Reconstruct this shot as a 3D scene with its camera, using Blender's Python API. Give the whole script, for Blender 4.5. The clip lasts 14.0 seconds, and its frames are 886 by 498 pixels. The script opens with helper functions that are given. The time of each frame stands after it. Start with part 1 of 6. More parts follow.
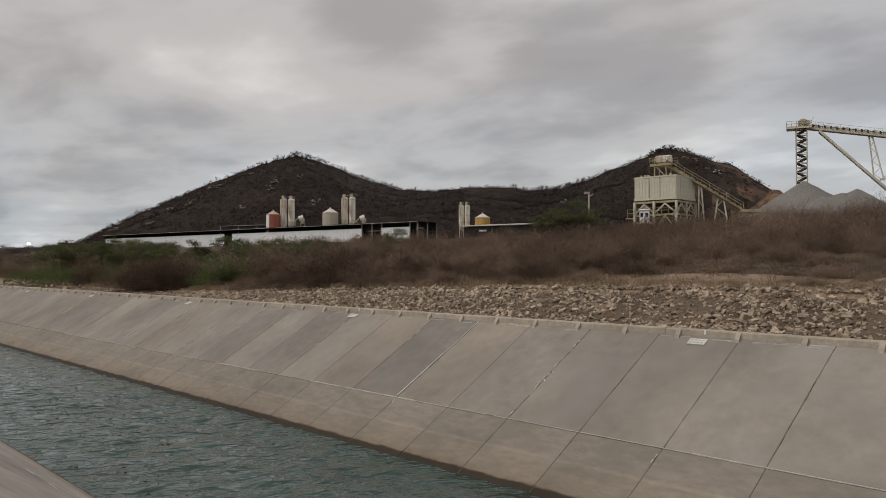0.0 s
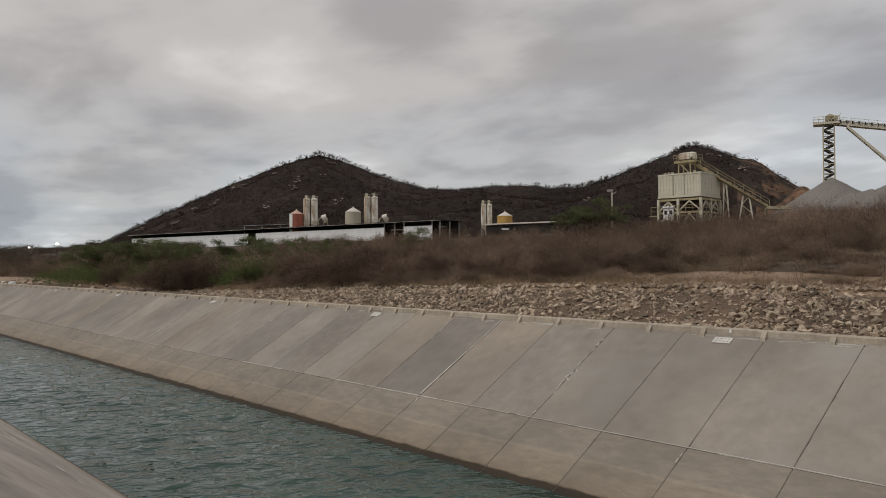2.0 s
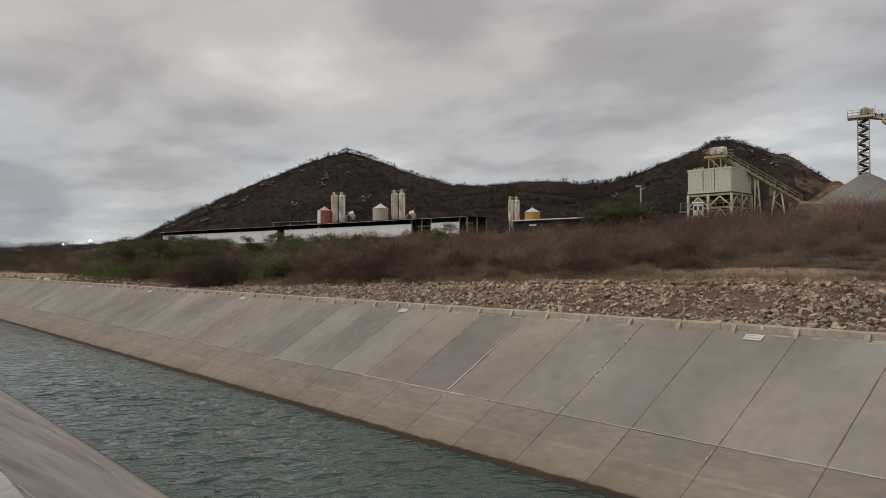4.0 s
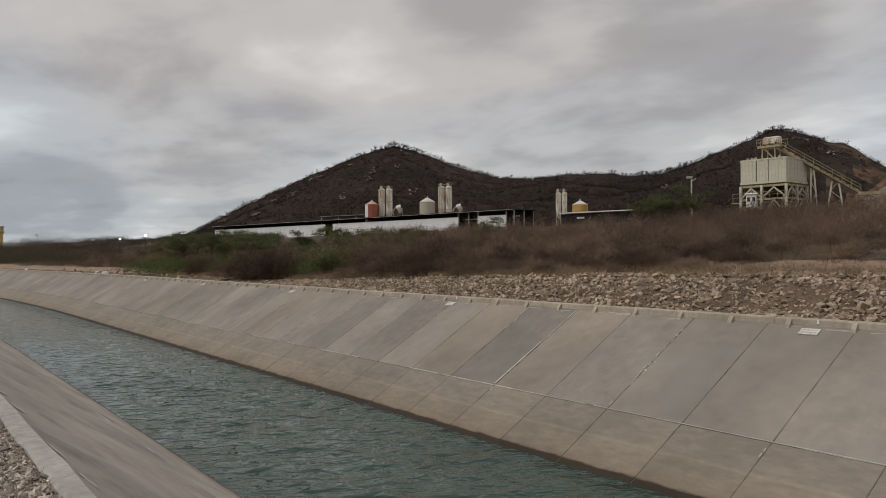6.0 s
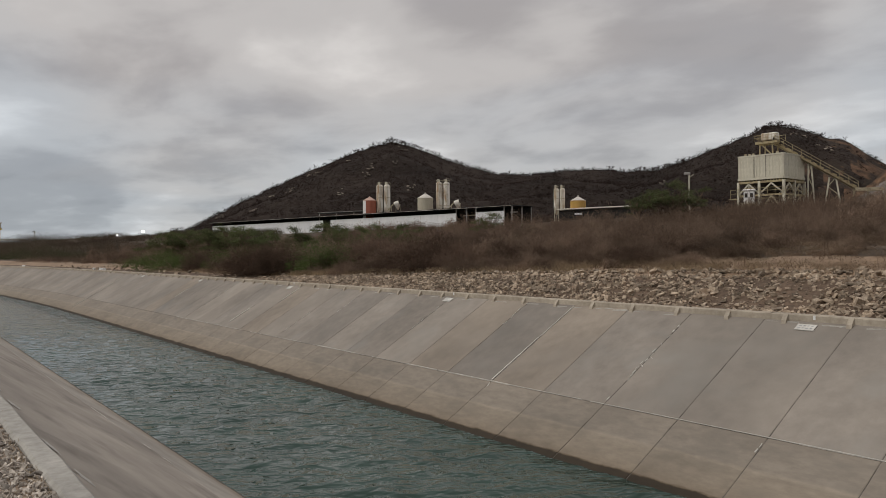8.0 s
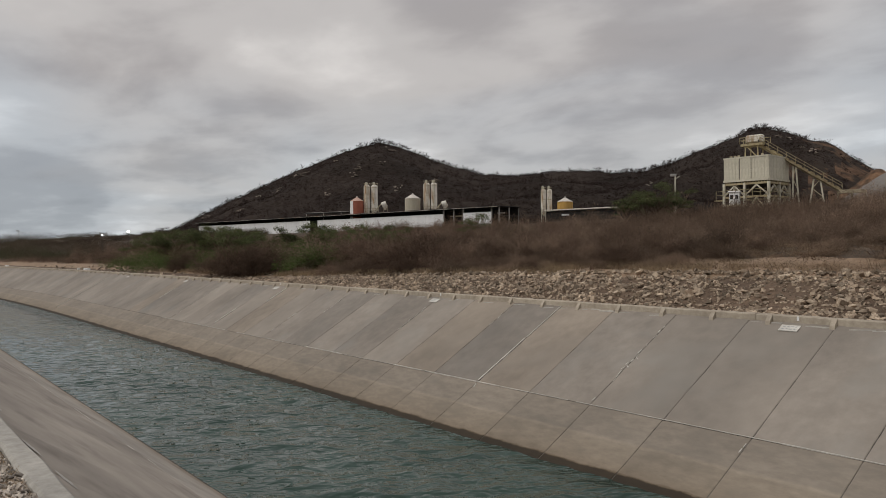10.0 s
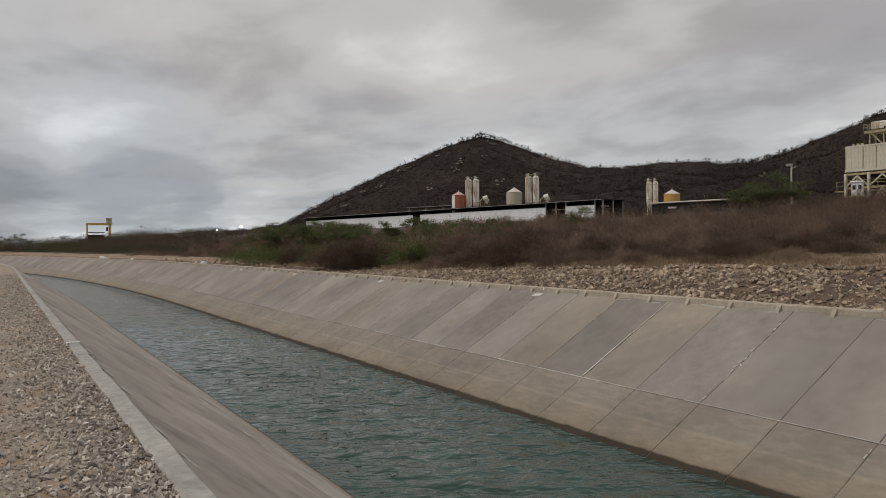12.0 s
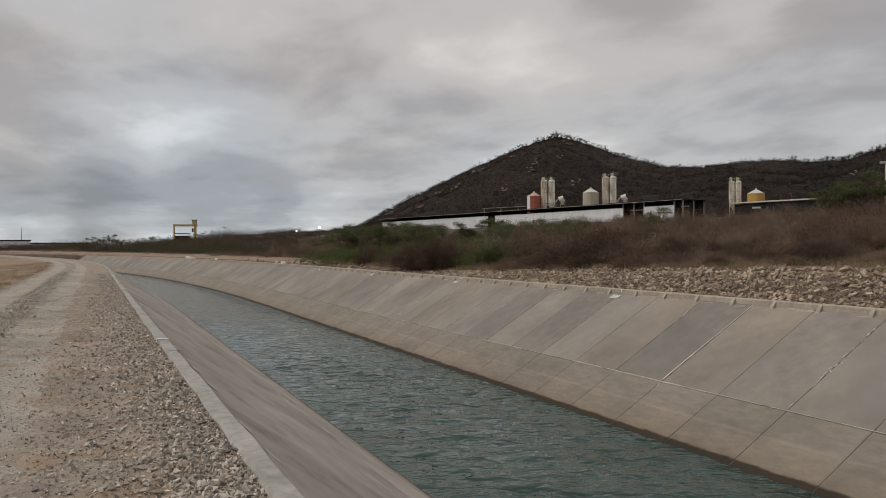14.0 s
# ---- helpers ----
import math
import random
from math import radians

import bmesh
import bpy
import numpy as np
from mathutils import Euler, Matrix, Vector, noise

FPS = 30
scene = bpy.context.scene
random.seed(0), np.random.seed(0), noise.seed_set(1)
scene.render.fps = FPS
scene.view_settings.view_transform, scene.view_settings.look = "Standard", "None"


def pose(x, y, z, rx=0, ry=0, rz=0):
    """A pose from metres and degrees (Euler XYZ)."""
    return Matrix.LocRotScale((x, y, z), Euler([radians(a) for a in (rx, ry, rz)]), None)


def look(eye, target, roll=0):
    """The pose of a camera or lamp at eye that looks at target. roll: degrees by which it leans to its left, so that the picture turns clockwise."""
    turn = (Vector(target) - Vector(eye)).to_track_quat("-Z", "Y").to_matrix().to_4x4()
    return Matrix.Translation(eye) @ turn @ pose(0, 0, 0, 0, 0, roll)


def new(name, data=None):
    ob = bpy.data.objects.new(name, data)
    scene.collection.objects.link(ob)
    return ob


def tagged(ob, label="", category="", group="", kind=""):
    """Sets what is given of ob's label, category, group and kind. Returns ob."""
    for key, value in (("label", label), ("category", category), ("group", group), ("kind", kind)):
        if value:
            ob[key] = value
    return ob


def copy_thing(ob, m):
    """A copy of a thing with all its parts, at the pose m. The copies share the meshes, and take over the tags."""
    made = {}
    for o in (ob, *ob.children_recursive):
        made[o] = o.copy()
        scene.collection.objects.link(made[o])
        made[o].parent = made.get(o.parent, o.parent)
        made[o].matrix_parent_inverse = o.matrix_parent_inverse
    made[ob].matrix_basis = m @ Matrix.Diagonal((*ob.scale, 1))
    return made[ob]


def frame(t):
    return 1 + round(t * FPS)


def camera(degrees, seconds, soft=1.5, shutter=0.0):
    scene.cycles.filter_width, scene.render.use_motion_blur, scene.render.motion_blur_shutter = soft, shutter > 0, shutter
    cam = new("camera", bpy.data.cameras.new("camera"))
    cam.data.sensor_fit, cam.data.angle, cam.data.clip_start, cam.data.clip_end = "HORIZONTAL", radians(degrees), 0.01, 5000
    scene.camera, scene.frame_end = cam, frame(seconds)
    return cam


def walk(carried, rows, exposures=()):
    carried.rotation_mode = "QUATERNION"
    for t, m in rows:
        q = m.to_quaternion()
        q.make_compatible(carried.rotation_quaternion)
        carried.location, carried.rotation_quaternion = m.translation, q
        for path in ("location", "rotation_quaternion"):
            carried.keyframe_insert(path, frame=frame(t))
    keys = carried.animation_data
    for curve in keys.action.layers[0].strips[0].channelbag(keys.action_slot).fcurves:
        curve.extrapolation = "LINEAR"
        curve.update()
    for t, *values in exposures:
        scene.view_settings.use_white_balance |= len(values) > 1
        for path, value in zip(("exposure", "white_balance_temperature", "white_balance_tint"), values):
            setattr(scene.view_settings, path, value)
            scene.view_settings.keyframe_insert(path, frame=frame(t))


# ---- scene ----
# ---------------------------------------------------------------- camera
cam = camera(59.54, 14.0, soft=0.75)
PATH = [
    (0.0, 0, 0, 1.70, 91.380, 0.000, -43.000),
    (0.5, 0, 0, 1.70, 91.316, 0.072, -42.782),
    (1.0, 0, 0, 1.70, 91.315, 0.151, -42.384),
    (1.5, 0, 0, 1.70, 91.261, 0.143, -41.830),
    (2.0, 0, 0, 1.70, 91.280, 0.156, -41.341),
    (2.5, 0, 0, 1.70, 91.220, 0.140, -40.972),
    (3.0, 0, 0, 1.70, 91.179, 0.120, -40.499),
    (3.2, 0, 0, 1.70, 91.150, 0.110, -40.270),
    (4.3, 0, 0, 1.70, 90.950, 0.230, -38.950),
    (5.3, 0, 0, 1.70, 90.740, 0.310, -37.330),
    (5.5, 0, 0, 1.70, 90.712, 0.322, -36.885),
    (6.0, 0, 0, 1.70, 90.530, 0.340, -35.852),
    (6.5, 0, 0, 1.70, 90.378, 0.401, -34.567),
    (7.0, 0, 0, 1.70, 90.339, 0.382, -33.806),
    (7.5, 0.004, -0.003, 1.70, 90.280, 0.394, -33.764),
    (8.0, 0.024, -0.018, 1.70, 90.242, 0.372, -36.000),
    (8.2, 0.028, -0.021, 1.70, 90.240, 0.330, -37.508),
    (8.9, 0.038, -0.028, 1.70, 90.245, 0.300, -39.300),
    (10.3, 0.041, -0.029, 1.70, 90.196, 0.248, -35.895),
    (10.5, 0.037, -0.026, 1.70, 90.086, 0.236, -35.187),
    (11.0, 0.021, -0.014, 1.70, 89.815, 0.140, -33.129),
    (11.5, 0.013, -0.008, 1.70, 89.862, 0.243, -31.440),
    (12.0, 0.000, 0.000, 1.70, 89.873, 0.276, -29.443),
    (12.5, -0.007, 0.004, 1.70, 89.947, 0.309, -27.350),
    (13.0, -0.011, 0.005, 1.70, 89.971, 0.357, -26.020),
    (13.5, -0.020, 0.009, 1.70, 89.994, 0.269, -25.058),
    (14.0, -0.027, 0.012, 1.70, 89.964, 0.177, -23.914),
]
walk(cam, [(t, pose(*p)) for t, *p in PATH], exposures=[(0.0, 0.0), (14.0, 0.0)])

# ---------------------------------------------------------------- sky and sun
def build_world():
    w = bpy.data.worlds.new("overcast_sky")
    scene.world = w
    w.use_nodes = True
    nt = w.node_tree
    nt.nodes.clear()
    N, L = nt.nodes.new, nt.links.new

    def math_node(op, a, b=None):
        n = N("ShaderNodeMath")
        n.operation = op
        for k, v in enumerate((a, b)):
            if v is None:
                continue
            if isinstance(v, (int, float)):
                n.inputs[k].default_value = v
            else:
                L(v, n.inputs[k])
        return n.outputs[0]

    def ramp(src, stops):
        r = N("ShaderNodeValToRGB")
        r.color_ramp.interpolation = "EASE"
        while len(r.color_ramp.elements) < len(stops):
            r.color_ramp.elements.new(0.5)
        for e, (p, c) in zip(r.color_ramp.elements, stops):
            e.position, e.color = p, (*c, 1)
        L(src, r.inputs[0])
        return r.outputs[0]

    tc = N("ShaderNodeTexCoord")
    sep = N("ShaderNodeSeparateXYZ")
    L(tc.outputs["Generated"], sep.inputs[0])
    up = math_node("MAXIMUM", sep.outputs[2], 0.0)
    flat = math_node("ADD", up, 0.16)
    comb = N("ShaderNodeCombineXYZ")
    L(math_node("DIVIDE", sep.outputs[0], flat), comb.inputs[0])
    L(math_node("DIVIDE", sep.outputs[1], flat), comb.inputs[1])

    def cloud(scale, detail, rough, dist, off):
        m = N("ShaderNodeMapping")
        m.inputs["Location"].default_value = off
        m.inputs["Rotation"].default_value = (0, 0, radians(25))
        m.inputs["Scale"].default_value = (1.0, 0.75, 1.0)
        L(comb.outputs[0], m.inputs[0])
        n = N("ShaderNodeTexNoise")
        n.inputs["Scale"].default_value = scale
        n.inputs["Detail"].default_value = detail
        n.inputs["Roughness"].default_value = rough
        n.inputs["Distortion"].default_value = dist
        L(m.outputs[0], n.inputs["Vector"])
        return n.outputs[0]

    def glow(ca, ce, cr, amt):
        """A soft round patch of the sky: azimuth, elevation, radius in degrees, amount."""
        d = N("ShaderNodeVectorMath")
        d.operation = "DOT_PRODUCT"
        L(tc.outputs["Generated"], d.inputs[0])
        d.inputs[1].default_value = (math.sin(radians(ca)) * math.cos(radians(ce)), math.cos(radians(ca)) * math.cos(radians(ce)), math.sin(radians(ce)))
        mr = N("ShaderNodeMapRange")
        mr.interpolation_type = "SMOOTHSTEP"
        mr.inputs["From Min"].default_value, mr.inputs["From Max"].default_value = math.cos(radians(cr)), 1.0
        mr.inputs["To Min"].default_value, mr.inputs["To Max"].default_value = 0.0, amt
        L(d.outputs["Value"], mr.inputs[0])
        return mr.outputs[0]

    big = cloud(0.55, 3.0, 0.45, 0.35, (3.1, 1.7, 0.0))
    fine = cloud(1.9, 6.0, 0.5, 0.15, (0.3, 5.2, 2.0))
    mixv = math_node("ADD", math_node("MULTIPLY", big, 0.6), math_node("MULTIPLY", fine, 0.42))
    # broad brighter and darker parts of the cloud: azimuth, elevation, radius in degrees, amount
    for ca, ce, cr, amt in ((45, 16, 13, -0.07), (17, 16, 15, 0.03), (38, 4, 11.5, 0.13), (33, 12, 8, 0.05), (13, 4.5, 9, -0.075), (69, 15, 10, 0.04), (0, 15, 12, 0.03), (-5, 0.6, 4.5, 0.11), (3, 0.6, 4.5, 0.08), (9, 0.8, 4, 0.04), (-2, 3.6, 6, -0.06), (8, 4.0, 6, -0.05), (-3, 4.0, 7, -0.03), (16, 5.5, 4.5, 0.04), (28, 10, 8, 0.05), (38, 13, 9, -0.05)):
        mixv = math_node("ADD", mixv, glow(ca, ce, cr, amt))
    body = ramp(mixv, [(0.34, SKY_DARK), (0.46, SKY_MID), (0.56, SKY_LIGHT), (0.68, SKY_BRIGHT)])
    # thinner cloud low in the sky
    low = ramp(mixv, [(0.36, (0.275, 0.275, 0.285)), (0.47, (0.385, 0.383, 0.388)), (0.55, (0.525, 0.515, 0.508)), (0.67, (0.83, 0.81, 0.79))])
    lowness = N("ShaderNodeMapRange")
    lowness.inputs["From Min"].default_value, lowness.inputs["From Max"].default_value = 0.02, 0.22
    lowness.inputs["To Min"].default_value, lowness.inputs["To Max"].default_value = 1.0, 0.0
    L(sep.outputs[2], lowness.inputs[0])
    m1 = N("ShaderNodeMixRGB")
    L(lowness.outputs[0], m1.inputs[0]), L(body, m1.inputs[1]), L(low, m1.inputs[2])
    # a bluer cast where the cloud is thin
    tint = N("ShaderNodeMixRGB")
    tint.blend_type = "MULTIPLY"
    tint.inputs[2].default_value = (0.905, 0.985, 1.065, 1)
    cast = math_node("MULTIPLY", math_node("SUBTRACT", cloud(0.7, 3.0, 0.5, 0.4, (8.3, 2.9, 4.0)), 0.42), 3.0)
    for ca, ce, cr, amt in ((4, 3, 14, 0.8), (76, 8, 17, 0.7)):
        cast = math_node("ADD", cast, glow(ca, ce, cr, amt))
    clamp = N("ShaderNodeClamp")
    L(cast, clamp.inputs[0]), L(clamp.outputs[0], tint.inputs[0]), L(m1.outputs[0], tint.inputs[1])
    # towards the zenith and the hidden sun the cloud is brighter
    zen = N("ShaderNodeMapRange")
    zen.inputs["From Min"].default_value, zen.inputs["From Max"].default_value = 0.30, 0.95
    zen.inputs["To Min"].default_value, zen.inputs["To Max"].default_value = 1.0, ZENITH
    L(sep.outputs[2], zen.inputs[0])
    sky = N("ShaderNodeTexSky")
    sky.sky_type, sky.sun_disc = "NISHITA", False
    sky.sun_elevation, sky.sun_rotation = radians(SUN_EL), radians(SUN_AZ)
    bg1, bg2, mix, out = N("ShaderNodeBackground"), N("ShaderNodeBackground"), N("ShaderNodeMixShader"), N("ShaderNodeOutputWorld")
    L(sky.outputs[0], bg1.inputs[0])
    bg1.inputs[1].default_value = 0.08
    L(tint.outputs[0], bg2.inputs[0])
    L(zen.outputs[0], bg2.inputs[1])
    mix.inputs[0].default_value = 0.93
    L(bg1.outputs[0], mix.inputs[1]), L(bg2.outputs[0], mix.inputs[2]), L(mix.outputs[0], out.inputs[0])


SUN_EL, SUN_AZ, ZENITH = 46.0, 285.0, 1.45
SKY_DARK, SKY_MID, SKY_LIGHT, SKY_BRIGHT = (0.287, 0.268, 0.266), (0.40, 0.373, 0.365), (0.552, 0.522, 0.503), (0.775, 0.737, 0.705)
build_world()
sun = new("sun", bpy.data.lights.new("sun", "SUN"))
sun.data.energy, sun.data.angle, sun.data.color = 1.2, radians(30), (1.0, 0.95, 0.88)
az, el = radians(SUN_AZ), radians(SUN_EL)
sun.matrix_world = look((100 * math.sin(az) * math.cos(el), 100 * math.cos(az) * math.cos(el), 100 * math.sin(el)), (0, 0, 0))


# ---------------------------------------------------------------- materials
def mat(name, c1, c2, scale=5.0, scale2=0.4, amount=0.35, rough=0.9, bump=0.3, dist=0.02, metal=0.0, rnd=0.0, island=0.0,
        stretch=(1, 1, 1), coord="Object", patch=None, patch_scale=0.5, patch_at=(0.55, 0.65), spec=0.4, tint=None, thin=0.0, levels=None, level_wave=0.12):
    """Two tones by a fine noise, a broad noise over them, an optional patch colour, and bump."""
    m = bpy.data.materials.new(name)
    m.use_nodes = True
    nt = m.node_tree
    N, L = nt.nodes.new, nt.links.new
    b = nt.nodes["Principled BSDF"]
    if coord == "World":
        src = N("ShaderNodeNewGeometry").outputs["Position"]
    else:
        src = N("ShaderNodeTexCoord").outputs["Object"]
    mp = N("ShaderNodeMapping")
    mp.inputs["Scale"].default_value = stretch
    L(src, mp.inputs[0])

    def noise_tex(sc, detail, rgh=0.6):
        n = N("ShaderNodeTexNoise")
        n.inputs["Scale"].default_value, n.inputs["Detail"].default_value, n.inputs["Roughness"].default_value = sc, detail, rgh
        L(mp.outputs[0], n.inputs["Vector"])
        return n.outputs[0]

    fine, broad = noise_tex(scale, 6.0, 0.65), noise_tex(scale2, 3.0)
    r = N("ShaderNodeValToRGB")
    r.color_ramp.elements[0].position, r.color_ramp.elements[0].color = 0.33, (*c1, 1)
    r.color_ramp.elements[1].position, r.color_ramp.elements[1].color = 0.67, (*c2, 1)
    L(fine, r.inputs[0])
    col = r.outputs[0]
    if patch:
        pr = N("ShaderNodeValToRGB")
        pr.color_ramp.elements[0].position, pr.color_ramp.elements[1].position = patch_at
        L(noise_tex(patch_scale, 4.0), pr.inputs[0])
        px = N("ShaderNodeMixRGB")
        L(pr.outputs[0], px.inputs[0]), L(col, px.inputs[1])
        px.inputs[2].default_value = (*patch, 1)
        col = px.outputs[0]
    if tint:
        # some pieces lean to another tone
        so = N("ShaderNodeMath")
        so.operation = "MULTIPLY"
        so.inputs[1].default_value = 7.31  # a second random number from the first
        L(N("ShaderNodeObjectInfo").outputs["Random"], so.inputs[0])
        fr = N("ShaderNodeMath")
        fr.operation = "FRACT"
        L(so.outputs[0], fr.inputs[0])
        tx = N("ShaderNodeMixRGB")
        hf = N("ShaderNodeMath")
        hf.operation = "MULTIPLY"
        hf.inputs[1].default_value = 0.6
        L(fr.outputs[0], hf.inputs[0]), L(hf.outputs[0], tx.inputs[0]), L(col, tx.inputs[1])
        tx.inputs[2].default_value = (*tint, 1)
        col = tx.outputs[0]
    if levels:
        # tide marks: (height, colour factor) from the bottom up, their edges wavering
        sp = N("ShaderNodeSeparateXYZ")
        L(N("ShaderNodeNewGeometry").outputs["Position"], sp.inputs[0])
        wv = N("ShaderNodeMath")
        wv.operation = "MULTIPLY_ADD"
        wv.inputs[1].default_value = level_wave
        L(noise_tex(2.6, 5.0, 0.7), wv.inputs[0]), L(sp.outputs[2], wv.inputs[2])
        lo, hi = levels[0][0], levels[-1][0]
        lr = N("ShaderNodeMapRange")
        lr.inputs["From Min"].default_value, lr.inputs["From Max"].default_value = lo + level_wave / 2, hi + level_wave / 2
        L(wv.outputs[0], lr.inputs[0])
        cr = N("ShaderNodeValToRGB")
        while len(cr.color_ramp.elements) < len(levels):
            cr.color_ramp.elements.new(0.5)
        for e, (h, c) in zip(cr.color_ramp.elements, levels):
            e.position, e.color = (h - lo) / (hi - lo), (*c, 1)
        L(lr.outputs[0], cr.inputs[0])
        lx = N("ShaderNodeMixRGB")
        lx.blend_type = "MULTIPLY"
        lx.inputs[0].default_value = 1.0
        L(col, lx.inputs[1]), L(cr.outputs[0], lx.inputs[2])
        col = lx.outputs[0]
    val = N("ShaderNodeMapRange")
    val.inputs["From Min"].default_value, val.inputs["From Max"].default_value = 0.3, 0.7
    val.inputs["To Min"].default_value, val.inputs["To Max"].default_value = 1 - amount, 1 + amount
    L(broad, val.inputs[0])
    factor = val.outputs[0]
    for amp, make in ((rnd, "info"), (island, "geo")):
        if amp:
            so = N("ShaderNodeObjectInfo").outputs["Random"] if make == "info" else N("ShaderNodeNewGeometry").outputs["Random Per Island"]
            mr = N("ShaderNodeMapRange")
            mr.inputs["To Min"].default_value, mr.inputs["To Max"].default_value = 1 - amp, 1 + amp
            L(so, mr.inputs[0])
            mm = N("ShaderNodeMath")
            mm.operation = "MULTIPLY"
            L(factor, mm.inputs[0]), L(mr.outputs[0], mm.inputs[1])
            factor = mm.outputs[0]
    vm = N("ShaderNodeVectorMath")
    vm.operation = "SCALE"
    L(col, vm.inputs[0]), L(factor, vm.inputs["Scale"])
    L(vm.outputs[0], b.inputs["Base Color"])
    b.inputs["Roughness"].default_value, b.inputs["Metallic"].default_value = rough, metal
    b.inputs["Specular IOR Level"].default_value = spec
    if bump:
        bp = N("ShaderNodeBump")
        bp.inputs["Strength"].default_value, bp.inputs["Distance"].default_value = bump, dist
        L(fine, bp.inputs["Height"]), L(bp.outputs[0], b.inputs["Normal"])
    if thin:
        # leaves and twigs let part of the light through
        tr, mx = N("ShaderNodeBsdfTranslucent"), N("ShaderNodeMixShader")
        mx.inputs[0].default_value = thin
        L(vm.outputs[0], tr.inputs[0]), L(b.outputs[0], mx.inputs[1]), L(tr.outputs[0], mx.inputs[2])
        L(mx.outputs[0], nt.nodes["Material Output"].inputs[0])
    return m


def water_material():
    m = bpy.data.materials.new("canal_water")
    m.use_nodes = True
    nt = m.node_tree
    N, L = nt.nodes.new, nt.links.new
    b = nt.nodes["Principled BSDF"]
    b.inputs["Roughness"].default_value, b.inputs["IOR"].default_value = 0.03, 1.33
    geo = N("ShaderNodeNewGeometry")

    def noise_tex(sc, detail, stretch, rot):
        mp = N("ShaderNodeMapping")
        mp.inputs["Scale"].default_value, mp.inputs["Rotation"].default_value = stretch, (0, 0, radians(rot))
        mp.vector_type = "TEXTURE"
        L(geo.outputs["Position"], mp.inputs[0])
        n = N("ShaderNodeTexNoise")
        n.inputs["Scale"].default_value, n.inputs["Detail"].default_value = sc, detail
        L(mp.outputs[0], n.inputs["Vector"])
        return n.outputs[0]

    murk = noise_tex(0.25, 3.0, (1, 1, 1), 0)
    r = N("ShaderNodeValToRGB")
    r.color_ramp.elements[0].position, r.color_ramp.elements[0].color = 0.35, (*WATER_A, 1)
    r.color_ramp.elements[1].position, r.color_ramp.elements[1].color = 0.7, (*WATER_B, 1)
    L(murk, r.inputs[0]), L(r.outputs[0], b.inputs["Base Color"])
    a, c = noise_tex(1.4, 2.0, (1.15, 0.60, 1), -25), noise_tex(2.6, 2.0, (1.1, 0.62, 1), -33)
    ad = N("ShaderNodeMath")
    ad.operation = "MULTIPLY_ADD"
    ad.inputs[1].default_value = 0.22
    L(c, ad.inputs[0]), L(a, ad.inputs[2])
    bp = N("ShaderNodeBump")
    bp.inputs["Strength"].default_value, bp.inputs["Distance"].default_value = 1.0, 0.20
    L(ad.outputs[0], bp.inputs["Height"]), L(bp.outputs[0], b.inputs["Normal"])
    return m


WATER_A, WATER_B = (0.026, 0.050, 0.040), (0.038, 0.070, 0.056)
M_WATER = water_material()
M_SOIL = mat("scrub_soil", (0.065, 0.0455, 0.0312), (0.1105, 0.08125, 0.0572), 3.0, 0.12, 0.3, bump=0.6, dist=0.05, coord="World", patch=(0.125, 0.094, 0.067), patch_scale=0.09)
M_SAND = mat("dry_sandy_earth", (0.2338, 0.159, 0.1029), (0.3366, 0.2384, 0.159), 2.2, 0.18, 0.25, bump=0.7, dist=0.06, coord="World", patch=(0.20, 0.145, 0.09), patch_scale=0.5)
M_ROAD = mat("gravel_road", (0.27, 0.235, 0.194), (0.52, 0.465, 0.40), 24.0, 0.35, 0.16, bump=1.0, dist=0.03, coord="World", patch=(0.31, 0.245, 0.17), patch_scale=0.9, patch_at=(0.5, 0.7))
M_ROAD_LOOSE = mat("loose_road_stone", (0.20, 0.173, 0.142), (0.415, 0.367, 0.31), 20.0, 0.5, 0.2, bump=1.0, dist=0.04, coord="World", patch=(0.27, 0.205, 0.135), patch_scale=1.1, patch_at=(0.5, 0.68))
M_VERGE = mat("straw_covered_earth", (0.235, 0.187, 0.142), (0.41, 0.35, 0.282), 18.0, 0.5, 0.22, bump=0.9, dist=0.03, coord="World", patch=(0.33, 0.235, 0.155), patch_scale=1.3, patch_at=(0.5, 0.66))
M_BANK = mat("bank_earth", (0.085, 0.057, 0.038), (0.155, 0.106, 0.072), 6.0, 0.5, 0.3, bump=0.8, dist=0.05, coord="World")
M_CONCRETE = mat("lining_concrete", (0.2211, 0.1953, 0.1669), (0.2823, 0.2493, 0.2126), 2.6, 0.30, 0.20, rough=0.88, bump=0.12, dist=0.01, rnd=0.09, coord="World", patch=(0.25, 0.235, 0.21), patch_scale=0.45, patch_at=(0.5, 0.72), tint=(0.285, 0.25, 0.21))
M_CONCRETE_GREY = mat("grey_lining_concrete", (0.200, 0.178, 0.153), (0.255, 0.227, 0.195), 2.6, 0.30, 0.20, rough=0.88, bump=0.12, dist=0.01, rnd=0.09, coord="World", patch=(0.226, 0.208, 0.184), patch_scale=0.45, patch_at=(0.5, 0.72), tint=(0.228, 0.202, 0.173))
M_CONCRETE_WARM = mat("warm_lining_concrete", (0.245, 0.208, 0.168), (0.310, 0.264, 0.214), 2.6, 0.30, 0.20, rough=0.88, bump=0.12, dist=0.01, rnd=0.09, coord="World", patch=(0.27, 0.236, 0.198), patch_scale=0.45, patch_at=(0.5, 0.72), tint=(0.30, 0.255, 0.205))
